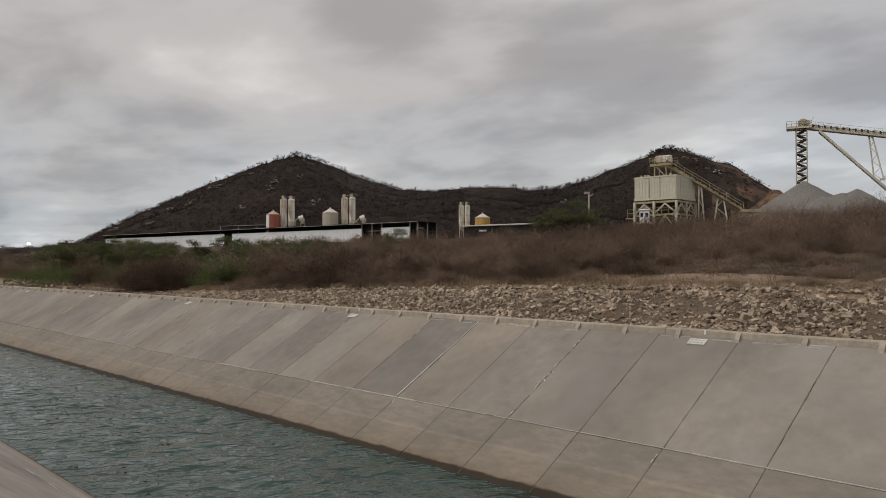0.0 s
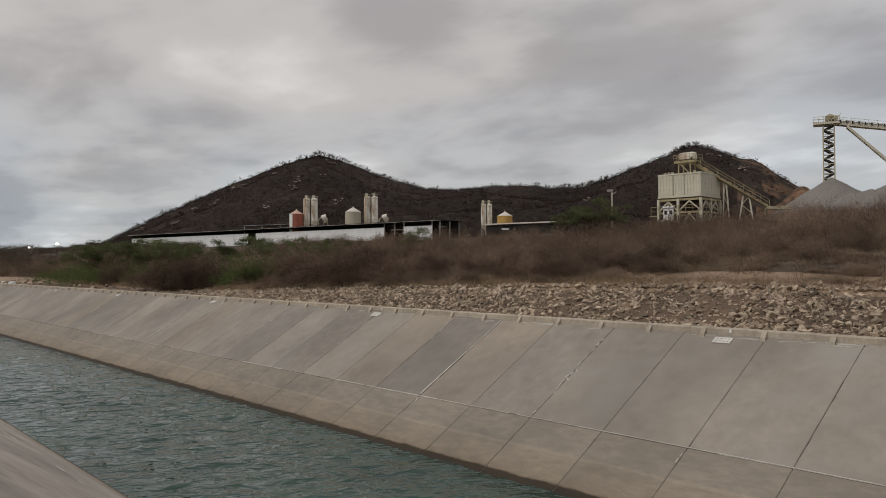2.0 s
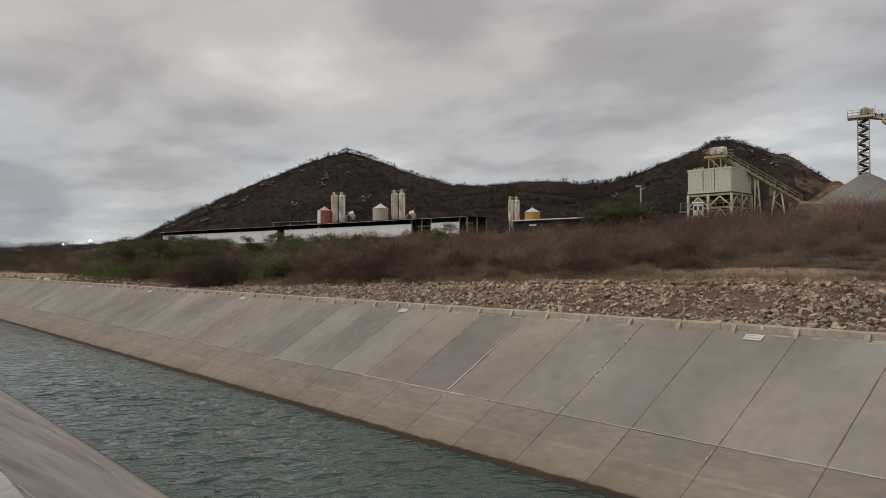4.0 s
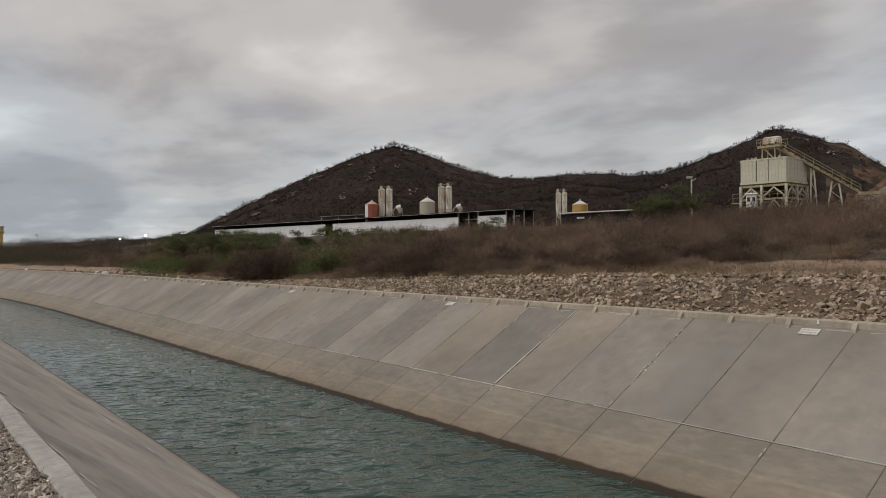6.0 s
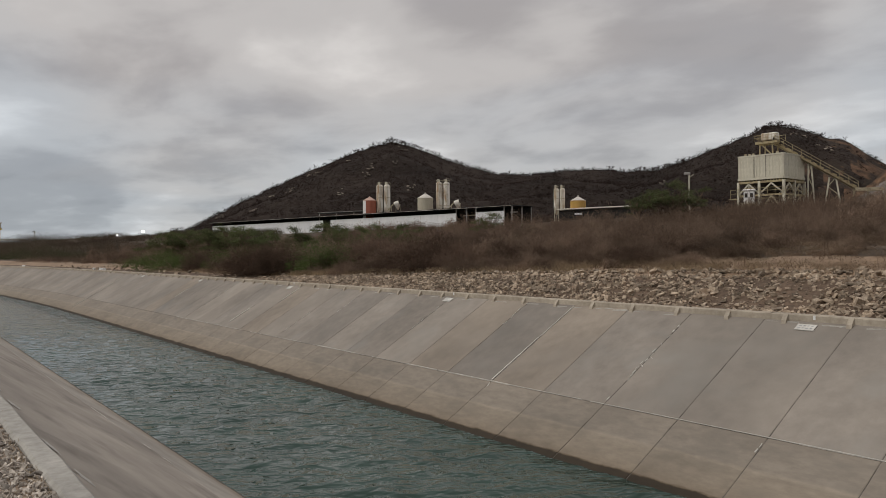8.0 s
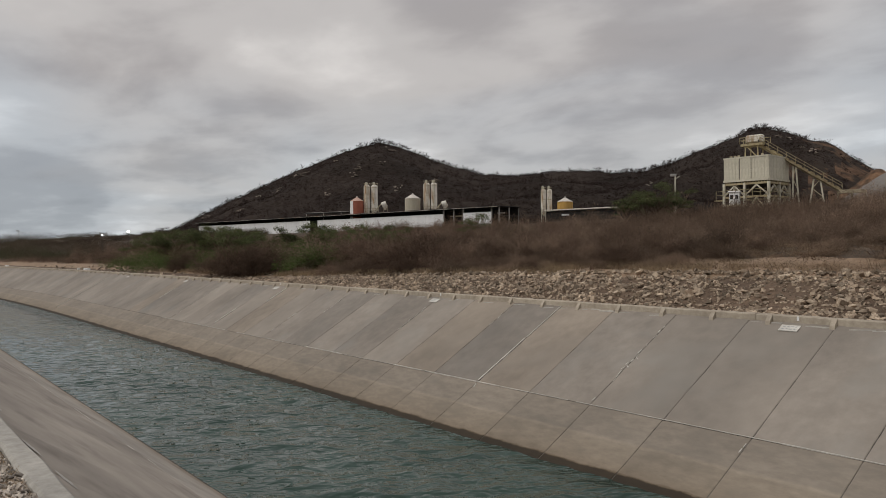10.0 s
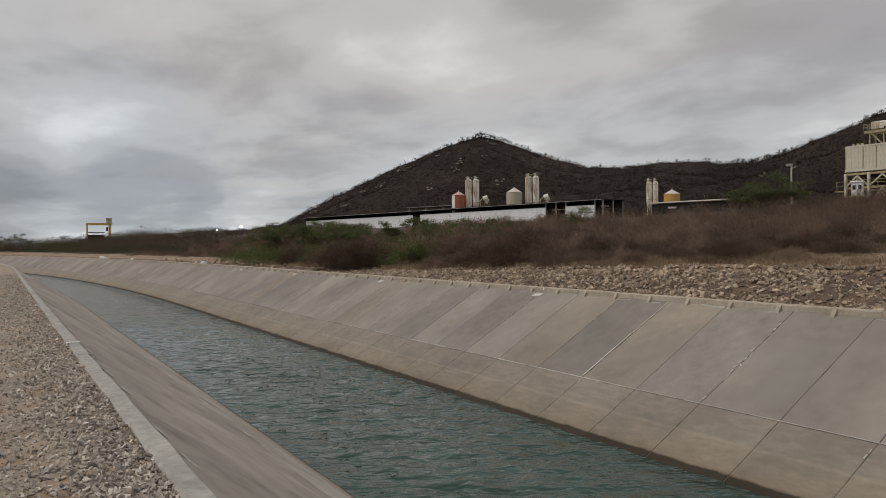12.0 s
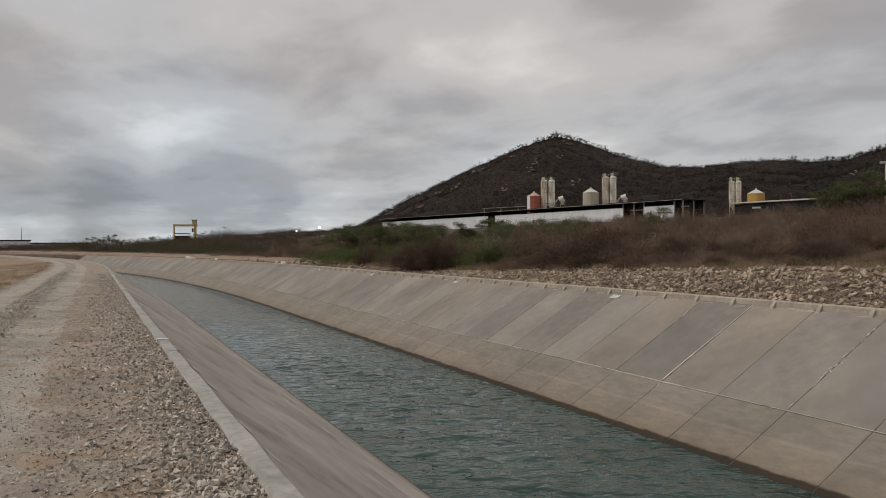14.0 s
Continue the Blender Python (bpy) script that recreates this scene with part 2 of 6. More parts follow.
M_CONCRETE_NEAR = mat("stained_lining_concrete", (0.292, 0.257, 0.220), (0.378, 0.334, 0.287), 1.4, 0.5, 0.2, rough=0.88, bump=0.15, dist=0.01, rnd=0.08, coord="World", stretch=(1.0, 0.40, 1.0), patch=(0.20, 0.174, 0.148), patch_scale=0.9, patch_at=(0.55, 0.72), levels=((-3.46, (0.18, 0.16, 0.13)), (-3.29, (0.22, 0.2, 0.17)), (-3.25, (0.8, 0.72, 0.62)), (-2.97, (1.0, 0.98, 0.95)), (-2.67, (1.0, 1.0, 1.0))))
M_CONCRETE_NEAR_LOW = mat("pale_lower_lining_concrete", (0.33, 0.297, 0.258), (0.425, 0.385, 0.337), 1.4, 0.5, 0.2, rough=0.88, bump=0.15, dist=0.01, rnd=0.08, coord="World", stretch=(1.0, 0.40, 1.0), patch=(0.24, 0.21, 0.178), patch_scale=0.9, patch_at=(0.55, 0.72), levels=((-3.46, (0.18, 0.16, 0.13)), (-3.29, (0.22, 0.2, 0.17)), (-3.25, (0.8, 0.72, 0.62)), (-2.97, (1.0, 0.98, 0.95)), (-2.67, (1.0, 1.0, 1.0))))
M_CONCRETE_LOW = mat("lower_lining_concrete", (0.2182, 0.1873, 0.152), (0.2861, 0.2468, 0.1995), 4.5, 0.5, 0.10, rough=0.85, bump=0.12, dist=0.01, rnd=0.05, coord="World", stretch=(1.2, 0.5, 1.2), patch=(0.20, 0.175, 0.145), patch_scale=1.1, patch_at=(0.5, 0.75), level_wave=0.10, levels=((-3.46, (0.13, 0.11, 0.085)), (-3.275, (0.16, 0.135, 0.10)), (-3.262, (0.50, 0.43, 0.35)), (-3.24, (0.86, 0.81, 0.74)), (-3.08, (0.96, 0.93, 0.88)), (-2.83, (1.0, 0.98, 0.94)), (-2.79, (1.16, 1.14, 1.10)), (-2.75, (0.97, 0.97, 0.97)), (-2.1, (1.0, 1.0, 1.0))))
M_KERB = mat("kerb_concrete", (0.33, 0.2813, 0.2209), (0.45, 0.3929, 0.3149), 7.0, 0.8, 0.15, rough=0.9, bump=0.3, dist=0.008, rnd=0.06, coord="World")
M_KERB_NEAR = mat("worn_kerb_concrete", (0.29, 0.275, 0.245), (0.42, 0.40, 0.362), 9.0, 0.8, 0.15, rough=0.9, bump=0.35, dist=0.008, rnd=0.05, coord="World", patch=(0.25, 0.235, 0.21), patch_scale=1.5, patch_at=(0.55, 0.75))
M_JOINT = mat("joint_filler", (0.045, 0.040, 0.034), (0.185, 0.164, 0.139), 3.0, 0.7, 0.3, bump=0.2, coord="World")
M_SEALANT = mat("white_sealant", (0.4715, 0.4432, 0.3961), (0.6224, 0.5941, 0.5469), 4.0, 0.8, 0.2, bump=0.1, coord="World")
M_WHITE = mat("white_paint", (0.66, 0.655, 0.635), (0.80, 0.795, 0.775), 4.0, 0.5, 0.06, rough=0.6, bump=0.05)
M_PLATE = mat("weathered_white_plate", (0.50, 0.48, 0.435), (0.64, 0.62, 0.57), 9.0, 1.5, 0.12, rough=0.8, bump=0.1)
M_BRUSH_FAR = mat("far_scrub", (0.06932, 0.0543, 0.04017), (0.1375, 0.1063, 0.07808), 0.3, 0.03, 0.3, rough=1.0, bump=0, island=0.06, coord="World", patch=(0.055, 0.062, 0.032), patch_scale=0.03, patch_at=(0.5, 0.6), spec=0.05, thin=0.45)
M_GREYINK = mat("faded_grey_paint", (0.30, 0.30, 0.30), (0.42, 0.42, 0.42), 8.0, 1.0, 0.1, rough=0.7, bump=0)
M_STONE = mat("riprap_stone", (0.225, 0.170, 0.120), (0.455, 0.375, 0.285), 4.0, 1.2, 0.2, rough=0.92, bump=0.5, dist=0.02, rnd=0.45)
M_STONE_I = mat("riprap_stone_mass", (0.165, 0.118, 0.080), (0.430, 0.350, 0.264), 4.0, 1.2, 0.2, rough=0.92, bump=0.5, dist=0.02, island=0.52)
M_GRAVEL = mat("crushed_gravel", (0.25, 0.216, 0.180), (0.56, 0.505, 0.440), 14.0, 2.0, 0.15, rough=0.92, bump=0.4, dist=0.006, island=0.55)
M_SHEDWALL = mat("white_sheet_wall", (0.66, 0.67, 0.68), (0.78, 0.79, 0.79), 0.6, 0.08, 0.06, rough=0.7, bump=0.05, coord="World", stretch=(1, 1, 0.25))
# near-black that paints the shade inside the long shed; also dark fronts and panes
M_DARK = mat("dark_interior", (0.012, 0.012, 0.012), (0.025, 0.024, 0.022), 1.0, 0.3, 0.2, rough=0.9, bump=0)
M_ROOF = mat("grey_roof_sheet", (0.33, 0.33, 0.33), (0.45, 0.45, 0.45), 1.5, 0.2, 0.1, rough=0.6, bump=0.1, metal=0.0)
# black of the dark roofs, and painted shade under the long shed's eave
M_ROOF_AND_SHADE = mat("black_fascia", (0.02, 0.02, 0.021), (0.035, 0.034, 0.034), 2.0, 0.3, 0.1, rough=0.7, bump=0)
M_CREAM = mat("cream_painted_steel", (0.50, 0.472, 0.370), (0.63, 0.598, 0.490), 1.6, 0.25, 0.10, rough=0.55, bump=0.05, patch=(0.33, 0.29, 0.22), patch_scale=0.9, patch_at=(0.62, 0.8))
M_CREAM_D = mat("weathered_cream_steel", (0.36, 0.315, 0.205), (0.50, 0.445, 0.32), 2.0, 0.4, 0.15, rough=0.6, bump=0.05, patch=(0.22, 0.15, 0.09), patch_scale=1.4, patch_at=(0.6, 0.75))
M_GREYSTEEL = mat("galvanised_steel", (0.26, 0.25, 0.235), (0.40, 0.385, 0.36), 3.0, 0.5, 0.15, rough=0.55, bump=0.05)
M_OCHRE = mat("ochre_painted_steel", (0.31, 0.255, 0.140), (0.45, 0.385, 0.235), 2.0, 0.4, 0.15, rough=0.6, bump=0.05, patch=(0.17, 0.115, 0.07), patch_scale=1.4, patch_at=(0.55, 0.72))
M_CONE_RED = mat("faded_red_roof_paint", (0.44, 0.28, 0.22), (0.56, 0.38, 0.31), 1.0, 0.3, 0.08, rough=0.6, bump=0.05)
M_RUST = mat("dark_rusty_steel", (0.035, 0.03, 0.026), (0.075, 0.06, 0.05), 4.0, 0.6, 0.2, rough=0.8, bump=0.1)
M_SILO = mat("white_silo_steel", (0.682, 0.6545, 0.583), (0.847, 0.8195, 0.748), 1.1, 0.25, 0.10, rough=0.5, bump=0.05, stretch=(1, 1, 0.2), patch=(0.36, 0.235, 0.125), patch_scale=0.9, patch_at=(0.47, 0.66))
M_TANK_RED = mat("red_tank_paint", (0.30, 0.085, 0.05), (0.40, 0.13, 0.08), 1.0, 0.3, 0.12, rough=0.6, bump=0.05, stretch=(1, 1, 0.3))
M_TANK_BEIGE = mat("beige_tank_paint", (0.42, 0.38, 0.29), (0.53, 0.485, 0.38), 1.0, 0.3, 0.12, rough=0.6, bump=0.05, stretch=(1, 1, 0.3))
M_TANK_YELLOW = mat("yellow_tank_paint", (0.40, 0.235, 0.055), (0.52, 0.325, 0.09), 1.0, 0.3, 0.12, rough=0.6, bump=0.05, stretch=(1, 1, 0.3))
M_CONE = mat("pale_roof_paint", (0.55, 0.51, 0.45), (0.66, 0.62, 0.56), 1.0, 0.3, 0.08, rough=0.6, bump=0.05)
M_YELLOW = mat("yellow_crane_paint", (0.46, 0.33, 0.09), (0.58, 0.43, 0.14), 1.0, 0.3, 0.1, rough=0.5, bump=0.05)
M_PILE = mat("crushed_stone_heap", (0.150, 0.137, 0.124), (0.228, 0.209, 0.189), 2.5, 0.12, 0.10, rough=0.95, bump=0.7, dist=0.1, coord="World", stretch=(1, 1, 0.5))
M_HILL = mat("dry_forest_hill", (0.0250, 0.0188, 0.0158), (0.0550, 0.0425, 0.0350), 0.30, 0.012, 0.35, rough=1.0, bump=1.0, dist=3.0, coord="World", patch=(0.085, 0.068, 0.054), patch_scale=0.045, patch_at=(0.66, 0.80), spec=0.1)
M_QUARRY = mat("quarried_hillside", (0.085, 0.052, 0.034), (0.17, 0.105, 0.068), 0.25, 0.02, 0.3, rough=1.0, bump=1.0, dist=2.0, coord="World", patch=(0.045, 0.035, 0.028), patch_scale=0.06, patch_at=(0.44, 0.54), spec=0.1)
M_CUT = mat("cut_orange_earth", (0.17, 0.098, 0.058), (0.27, 0.168, 0.105), 0.5, 0.05, 0.3, rough=1.0, bump=1.0, dist=1.0, coord="World", patch=(0.08, 0.055, 0.04), patch_scale=0.07, patch_at=(0.5, 0.6), spec=0.1)
M_OUTCROP = mat("pale_rock", (0.19, 0.157, 0.128), (0.33, 0.28, 0.235), 0.5, 0.05, 0.2, rough=1.0, bump=0.5, dist=0.5, coord="World", spec=0.1)
M_TWIG = mat("dry_twigs", (0.155, 0.112, 0.082), (0.295, 0.217, 0.161), 3.0, 0.5, 0.2, rough=0.95, bump=0, rnd=0.5, spec=0.1, thin=0.45)
M_TWIG_RED = mat("reddish_dry_twigs", (0.135, 0.088, 0.064), (0.235, 0.155, 0.114), 3.0, 0.5, 0.2, rough=0.95, bump=0, rnd=0.4, spec=0.1, thin=0.45)
M_TWIG_PALE = mat("pale_dry_twigs", (0.221, 0.1596, 0.1122), (0.34, 0.2546, 0.1836), 3.0, 0.5, 0.2, rough=0.95, bump=0, rnd=0.2, spec=0.1, thin=0.45)
M_LEAF_DRY = mat("withered_leaves", (0.100, 0.070, 0.052), (0.195, 0.136, 0.101), 2.0, 0.5, 0.2, rough=0.95, bump=0, rnd=0.4, island=0.12, spec=0.05, thin=0.45)
M_LEAF = mat("green_leaves", (0.052, 0.080, 0.026), (0.128, 0.160, 0.058), 2.0, 0.6, 0.25, rough=0.85, bump=0, rnd=0.25, island=0.15, spec=0.1, thin=0.45)
M_LEAF_DUSTY = mat("dusty_green_leaves", (0.066, 0.082, 0.036), (0.158, 0.174, 0.080), 2.0, 0.6, 0.25, rough=0.9, bump=0, rnd=0.25, island=0.15, spec=0.1, thin=0.45)
M_GRASS = mat("dry_grass", (0.235, 0.176, 0.110), (0.41, 0.318, 0.210), 3.0, 0.4, 0.25, rough=0.95, bump=0, island=0.35, spec=0.1, thin=0.45)
M_HILLTREE = mat("leafless_hill_trees", (0.0215, 0.0162, 0.0145), (0.066, 0.0485, 0.0430), 0.11, 0.02, 0.35, rough=1.0, bump=0, island=0.06, coord="World", spec=0.05, thin=0.45)
M_BRUSH = mat("dense_dry_brush", (0.062, 0.0435, 0.0315), (0.322, 0.2310, 0.1690), 0.33, 0.05, 0.28, rough=1.0, bump=0, island=0.10, coord="World", patch=(0.150, 0.102, 0.076), patch_scale=0.14, patch_at=(0.50, 0.62), spec=0.05, thin=0.45)


# ---------------------------------------------------------------- mesh helpers
def finish(bm, name, material, smooth=False):
    me = bpy.data.meshes.new(name)
    bm.normal_update()
    bm.to_mesh(me)
    bm.free()
    for m in (material if isinstance(material, (list, tuple)) else [material]):
        me.materials.append(m)
    if smooth:
        for p in me.polygons:
            p.use_smooth = True
    return me


def part(name, bm, material, parent=None, label="", smooth=False):
    ob = new(name, finish(bm, name, material, smooth))
    if parent:
        ob.parent = parent
    if label:
        ob["label"] = label
    return ob


def thing(name, m, label, category, group="", kind=""):
    e = new(name)
    e.matrix_basis = m
    return tagged(e, label, category, group, kind)


def raw(name, verts, faces, material, smooth=False):
    me = bpy.data.meshes.new(name)
    me.from_pydata([tuple(v) for v in verts], [], faces)
    for m in (material if isinstance(material, (list, tuple)) else [material]):
        me.materials.append(m)
    if smooth:
        me.polygons.foreach_set("use_smooth", [True] * len(me.polygons))
    me.update()
    return me


def add_box(bm, c, size, bevel=0.0, m=None):
    mm = Matrix.Translation(c) @ Matrix.Diagonal((*size, 1))
    if m is not None:
        mm = m @ mm
    vs = bmesh.ops.create_cube(bm, size=1.0, matrix=mm)["verts"]
    if bevel:
        es = list({e for v in vs for e in v.link_edges})
        bmesh.ops.bevel(bm, geom=es, offset=bevel, segments=1, affect="EDGES")
    return bm


def box(c, size, bevel=0.0):
    return add_box(bmesh.new(), c, size, bevel)


def add_beam(bm, a, b, w, h=None):
    """A bar of section w x h from a to b."""
    a, b = Vector(a), Vector(b)
    h = h or w
    q = (b - a).to_track_quat("Z", "Y").to_matrix().to_4x4()
    mm = Matrix.Translation((a + b) / 2) @ q @ Matrix.Diagonal((w, h, (b - a).length, 1))
    bmesh.ops.create_cube(bm, size=1.0, matrix=mm)
    return bm


def beam(a, b, w, h=None):
    return add_beam(bmesh.new(), a, b, w, h)


def add_tube(bm, a, b, r1, r2=None, seg=10, caps=True):
    a, b = Vector(a), Vector(b)
    q = (b - a).to_track_quat("Z", "Y").to_matrix().to_4x4()
    bmesh.ops.create_cone(bm, cap_ends=caps, segments=seg, radius1=r1, radius2=r1 if r2 is None else r2, depth=(b - a).length,
                          matrix=Matrix.Translation((a + b) / 2) @ q)
    return bm


def tube(a, b, r1, r2=None, seg=10):
    return add_tube(bmesh.new(), a, b, r1, r2, seg)


def sstep(a, b, x):
    t = min(1.0, max(0.0, (x - a) / (b - a)))
    return t * t * (3 - 2 * t)


def polar(azimuth, dist, z=0.0):
    a = radians(azimuth)
    return Vector((dist * math.sin(a), dist * math.cos(a), z))


# ---------------------------------------------------------------- the canal's line and the ground's shape
# y runs along the canal, x across it from the near bank to the far bank; the top of the kerbs is z = 0
BEND_Y, BEND_R, BEND_END = 70.0, 640.0, 330.0
NEAR_IN, NEAR_OUT, FAR_OUT, FAR_IN = 1.12, 1.33, 18.92, 19.22
NEAR_WATER, FAR_WATER, STAIN_Z, WATER_Z = 6.06, 13.55, -3.27, -3.37
PANEL, PANEL_AT = 2.30, 0.04
CANAL_END = 240.0


def bend(y):
    """How far the canal has swung to the left at y."""
    if y < BEND_Y:
        return 0.0
    if y < BEND_END:
        return (y - BEND_Y) ** 2 / (2 * BEND_R)
    return (BEND_END - BEND_Y) ** 2 / (2 * BEND_R) + (y - BEND_END) * (BEND_END - BEND_Y) / BEND_R


def widening(y):
    """How far the near kerb and the road have drifted away from the water at y."""
    return 0.0093 * 62.0 * (1 - math.exp(-max(y, 0.0) / 62.0)) * 1.25


def at(v, y, z=0.0):
    drift = min(1.0, max(0.0, 1.0 - 0.6 * (v - NEAR_OUT) / (NEAR_WATER - NEAR_OUT)))
    return Vector((v - bend(y) - widening(y) * drift, y, z))


def crest(y):
    return 0.12 + 0.92 * sstep(58, 8, y)


def rough_ground(x, y, size, amp):
    return amp * noise.fractal(Vector((x / size, y / size, 3.7)), 0.9, 2.1, 3)


def ground_z(v, y):
    if v < 1.1:
        z = -0.07
        if v < -3.7:
            z -= 0.35 * sstep(-3.7, -7.5, v) * sstep(8, 40, y)
            z += rough_ground(v, y, 14, 0.25) * sstep(-8, -16, v) + 1.6 * sstep(-60, -260, v)
        z += 1.0 * sstep(160, 420, y)
        return z
    if v < 18.9:
        return -5.2 + 5.5 * sstep(CANAL_END, CANAL_END + 7, y)
    c = crest(y)
    if v < 22.2:
        return -0.17 + (c + 0.12) * sstep(19.0, 22.6, v) + 0.07 * noise.noise(Vector((v * 1.9, y * 1.9, 6))) * sstep(19.3, 19.8, v)
    z = c + 0.25 * sstep(23, 30, v)
    z += rough_ground(v, y, 9, 0.28) * sstep(23, 27, v) + 0.10 * noise.noise(Vector((v * 1.1, y * 0.8, 2.5))) * sstep(22.2, 23.5, v)
    z += 0.95 * sstep(25, 40, v) * sstep(36, 14, y)
    z += 7.3 * sstep(34, 118, v) * (1 - 0.75 * sstep(290, 420, y))
    z += 0.9 * sstep(120, 400, y) + rough_ground(v, y, 60, 0.8) * sstep(40, 90, v)
    return z


def bed_z(v, y):
    """The ground sheet lies a little lower under the road."""
    return ground_z(v, y) - (0.25 if -3.95 < v < 1.1 and -60 < y < 420 else 0.0)


def spaced(*runs):
    out = []
    for a, b, n in runs:
        out += [a + (b - a) * k / n for k in range(n)]
    return out + [runs[-1][1]]


def sheet(name, vs, ys, zfun, material, label, category="", smooth=True, pick=None):
    verts = [at(v, y, zfun(v, y)) for y in ys for v in vs]
    n = len(vs)
    faces = [(j * n + i, j * n + i + 1, (j + 1) * n + i + 1, (j + 1) * n + i) for j in range(len(ys) - 1) for i in range(n - 1)]
    me = raw(name, verts, faces, material, smooth)
    if pick:
        k = 0
        for j in range(len(ys) - 1):
            for i in range(n - 1):
                me.polygons[k].material_index = pick((vs[i] + vs[i + 1]) / 2, (ys[j] + ys[j + 1]) / 2)
                k += 1
    ob = new(name, me)
    tagged(ob, label, category or name, kind="structure")
    return ob


def soil_kind(v, y):
    n = noise.noise(Vector((v / 6, y / 9, 0.5)))
    if v < 0:
        return 1
    if v < 22:
        return 2
    if v < 27.5 + 3.0 * n + 3 * sstep(40, 90, y) + 2 * sstep(36, 14, y):
        return 1
    return 0


GROUND_V = spaced((-3000, -600, 4), (-600, -100, 8), (-100, -30, 10), (-30, -8, 14), (-8, -4.0, 8), (-3.9, 0.9, 5)) + [1.12, 1.2, 3.0, 9.9, 17.2, 18.7] + \
    spaced((18.95, 22.6, 16), (22.6, 36, 22), (36, 130, 46), (130, 400, 14), (400, 3000, 6))
GROUND_Y = spaced((-3000, -300, 5), (-300, -40, 10), (-40, 0, 14), (0, 60, 130), (60, 160, 60), (160, 236, 14), (236, 250, 14), (250, 420, 24), (420, 3000, 10))
sheet("ground", GROUND_V, GROUND_Y, bed_z, [M_SOIL, M_SAND, M_BANK], "dry brown scrubland earth with sandy patches", "ground", pick=soil_kind)


def road_z(v, y):
    """Two wheel ruts with a loose ridge of stones between them."""
    u = (v + 1.95) / 1.0
    rut = -0.05 * (math.exp(-((u - 1.0) / 0.45) ** 2) + math.exp(-((u + 1.0) / 0.45) ** 2)) + 0.04 * math.exp(-(u / 0.35) ** 2)
    edge = -0.20 * sstep(-3.5, -4.3, v + 0.25 * noise.noise(Vector((y * 0.3, 0, 7))))
    return ground_z(v, y) + 0.035 + rut + edge + 0.02 * noise.noise(Vector((v * 1.3, y * 0.9, 0)))


ROAD_V = spaced((-4.5, -0.3, 60))
ROAD_Y = spaced((-60, -12, 24), (-12, 0, 50), (0, 40, 150), (40, 120, 80), (120, 420, 60))
def road_kind(v, y):
    """Pale packed wheel tracks, with darker loose stone between and beside them."""
    w = v + 0.16 * noise.noise(Vector((v * 1.5, y * 0.35, 9))) + 0.26 * noise.noise(Vector((v * 6, y * 2.6, 2)))
    return 0 if abs(w + 2.93) < 0.52 or abs(w + 0.98) < 0.50 else 1


sheet("road", ROAD_V, ROAD_Y, road_z, [M_ROAD, M_ROAD_LOOSE], "pale gravel service road with two wheel ruts", "road", pick=road_kind)


def verge_z(v, y):
    return ground_z(min(v, 1.05), y) + 0.042 + 0.03 * noise.noise(Vector((v * 2.5, y * 2.0, 4))) - 0.02 * sstep(0.7, 1.04, v) - 0.08 * sstep(-0.35, -0.9, v)


sheet("verge", spaced((-0.9, NEAR_IN, 20)), ROAD_Y, verge_z, M_VERGE, "loose stony straw-strewn verge beside the canal kerb", "verge")

# ---------------------------------------------------------------- water
def wave_z(v, y):
    """Low wind ripples, crests lying across the canal."""
    p = Vector(((v * 0.906 - y * 0.423) * 1.0, (v * 0.423 + y * 0.906) * 1.9, 0.0))
    a = noise.noise(p * 0.62) * 0.050 + noise.noise(p * 1.35 + Vector((7, 3, 1))) * 0.085
    return WATER_Z + a * sstep(66, 30, y) * (0.12 + 0.88 * sstep(5.9, 7.4, v) * sstep(13.7, 12.2, v))


sheet("water", spaced((4.6, 15.6, 74)), spaced((-60, 4, 12), (4, 34, 230), (34, 70, 150), (70, 160, 60), (160, CANAL_END + 4, 12)), wave_z, M_WATER, "rippled grey-green canal water", "water")

# ---------------------------------------------------------------- concrete lining, panel by panel
def panel_mesh(name, v0, z0, v1, z1, width, material, thick=0.12, bev=0.008, seed=0):
    """A sloping slab, its length along y centred on 0, from (v0, z0) at the top to (v1, z1) below, with slightly broken side edges."""
    r = random.Random(seed)
    d = Vector((v1 - v0, 0, z1 - z0)).normalized()
    up = Vector((-d.z, 0, d.x))
    if up.z < 0:
        up = -up
    a, b = Vector((v0, 0, z0)), Vector((v1, 0, z1))
    n = max(3, int((b - a).length / 0.28))
    verts, faces = [], []
    for i in range(n + 1):
        p = a.lerp(b, i / n)
        l, q = (0.034 * r.random() ** 2.2 for _ in range(2))
        for y, drop in ((-width / 2 + l * 0.4, thick), (-width / 2 + l * 0.4, bev), (-width / 2 + l + bev, 0), (width / 2 - q - bev, 0), (width / 2 - q * 0.4, bev), (width / 2 - q * 0.4, thick)):
            verts.append(p - up * drop + Vector((0, y, 0)))
    for i in range(n):
        for k in range(5):
            f = (i * 6 + k, i * 6 + k + 1, (i + 1) * 6 + k + 1, (i + 1) * 6 + k)
            faces.append(f)
    faces.append((0, 1, 2, 3, 4, 5)), faces.append(tuple(n * 6 + k for k in range(5, -1, -1)))
    me = raw(name, verts, faces, material)
    bm = bmesh.new()
    bm.from_mesh(me)
    bmesh.ops.recalc_face_normals(bm, faces=bm.faces)
    bm.to_mesh(me)
    bm.free()
    return me


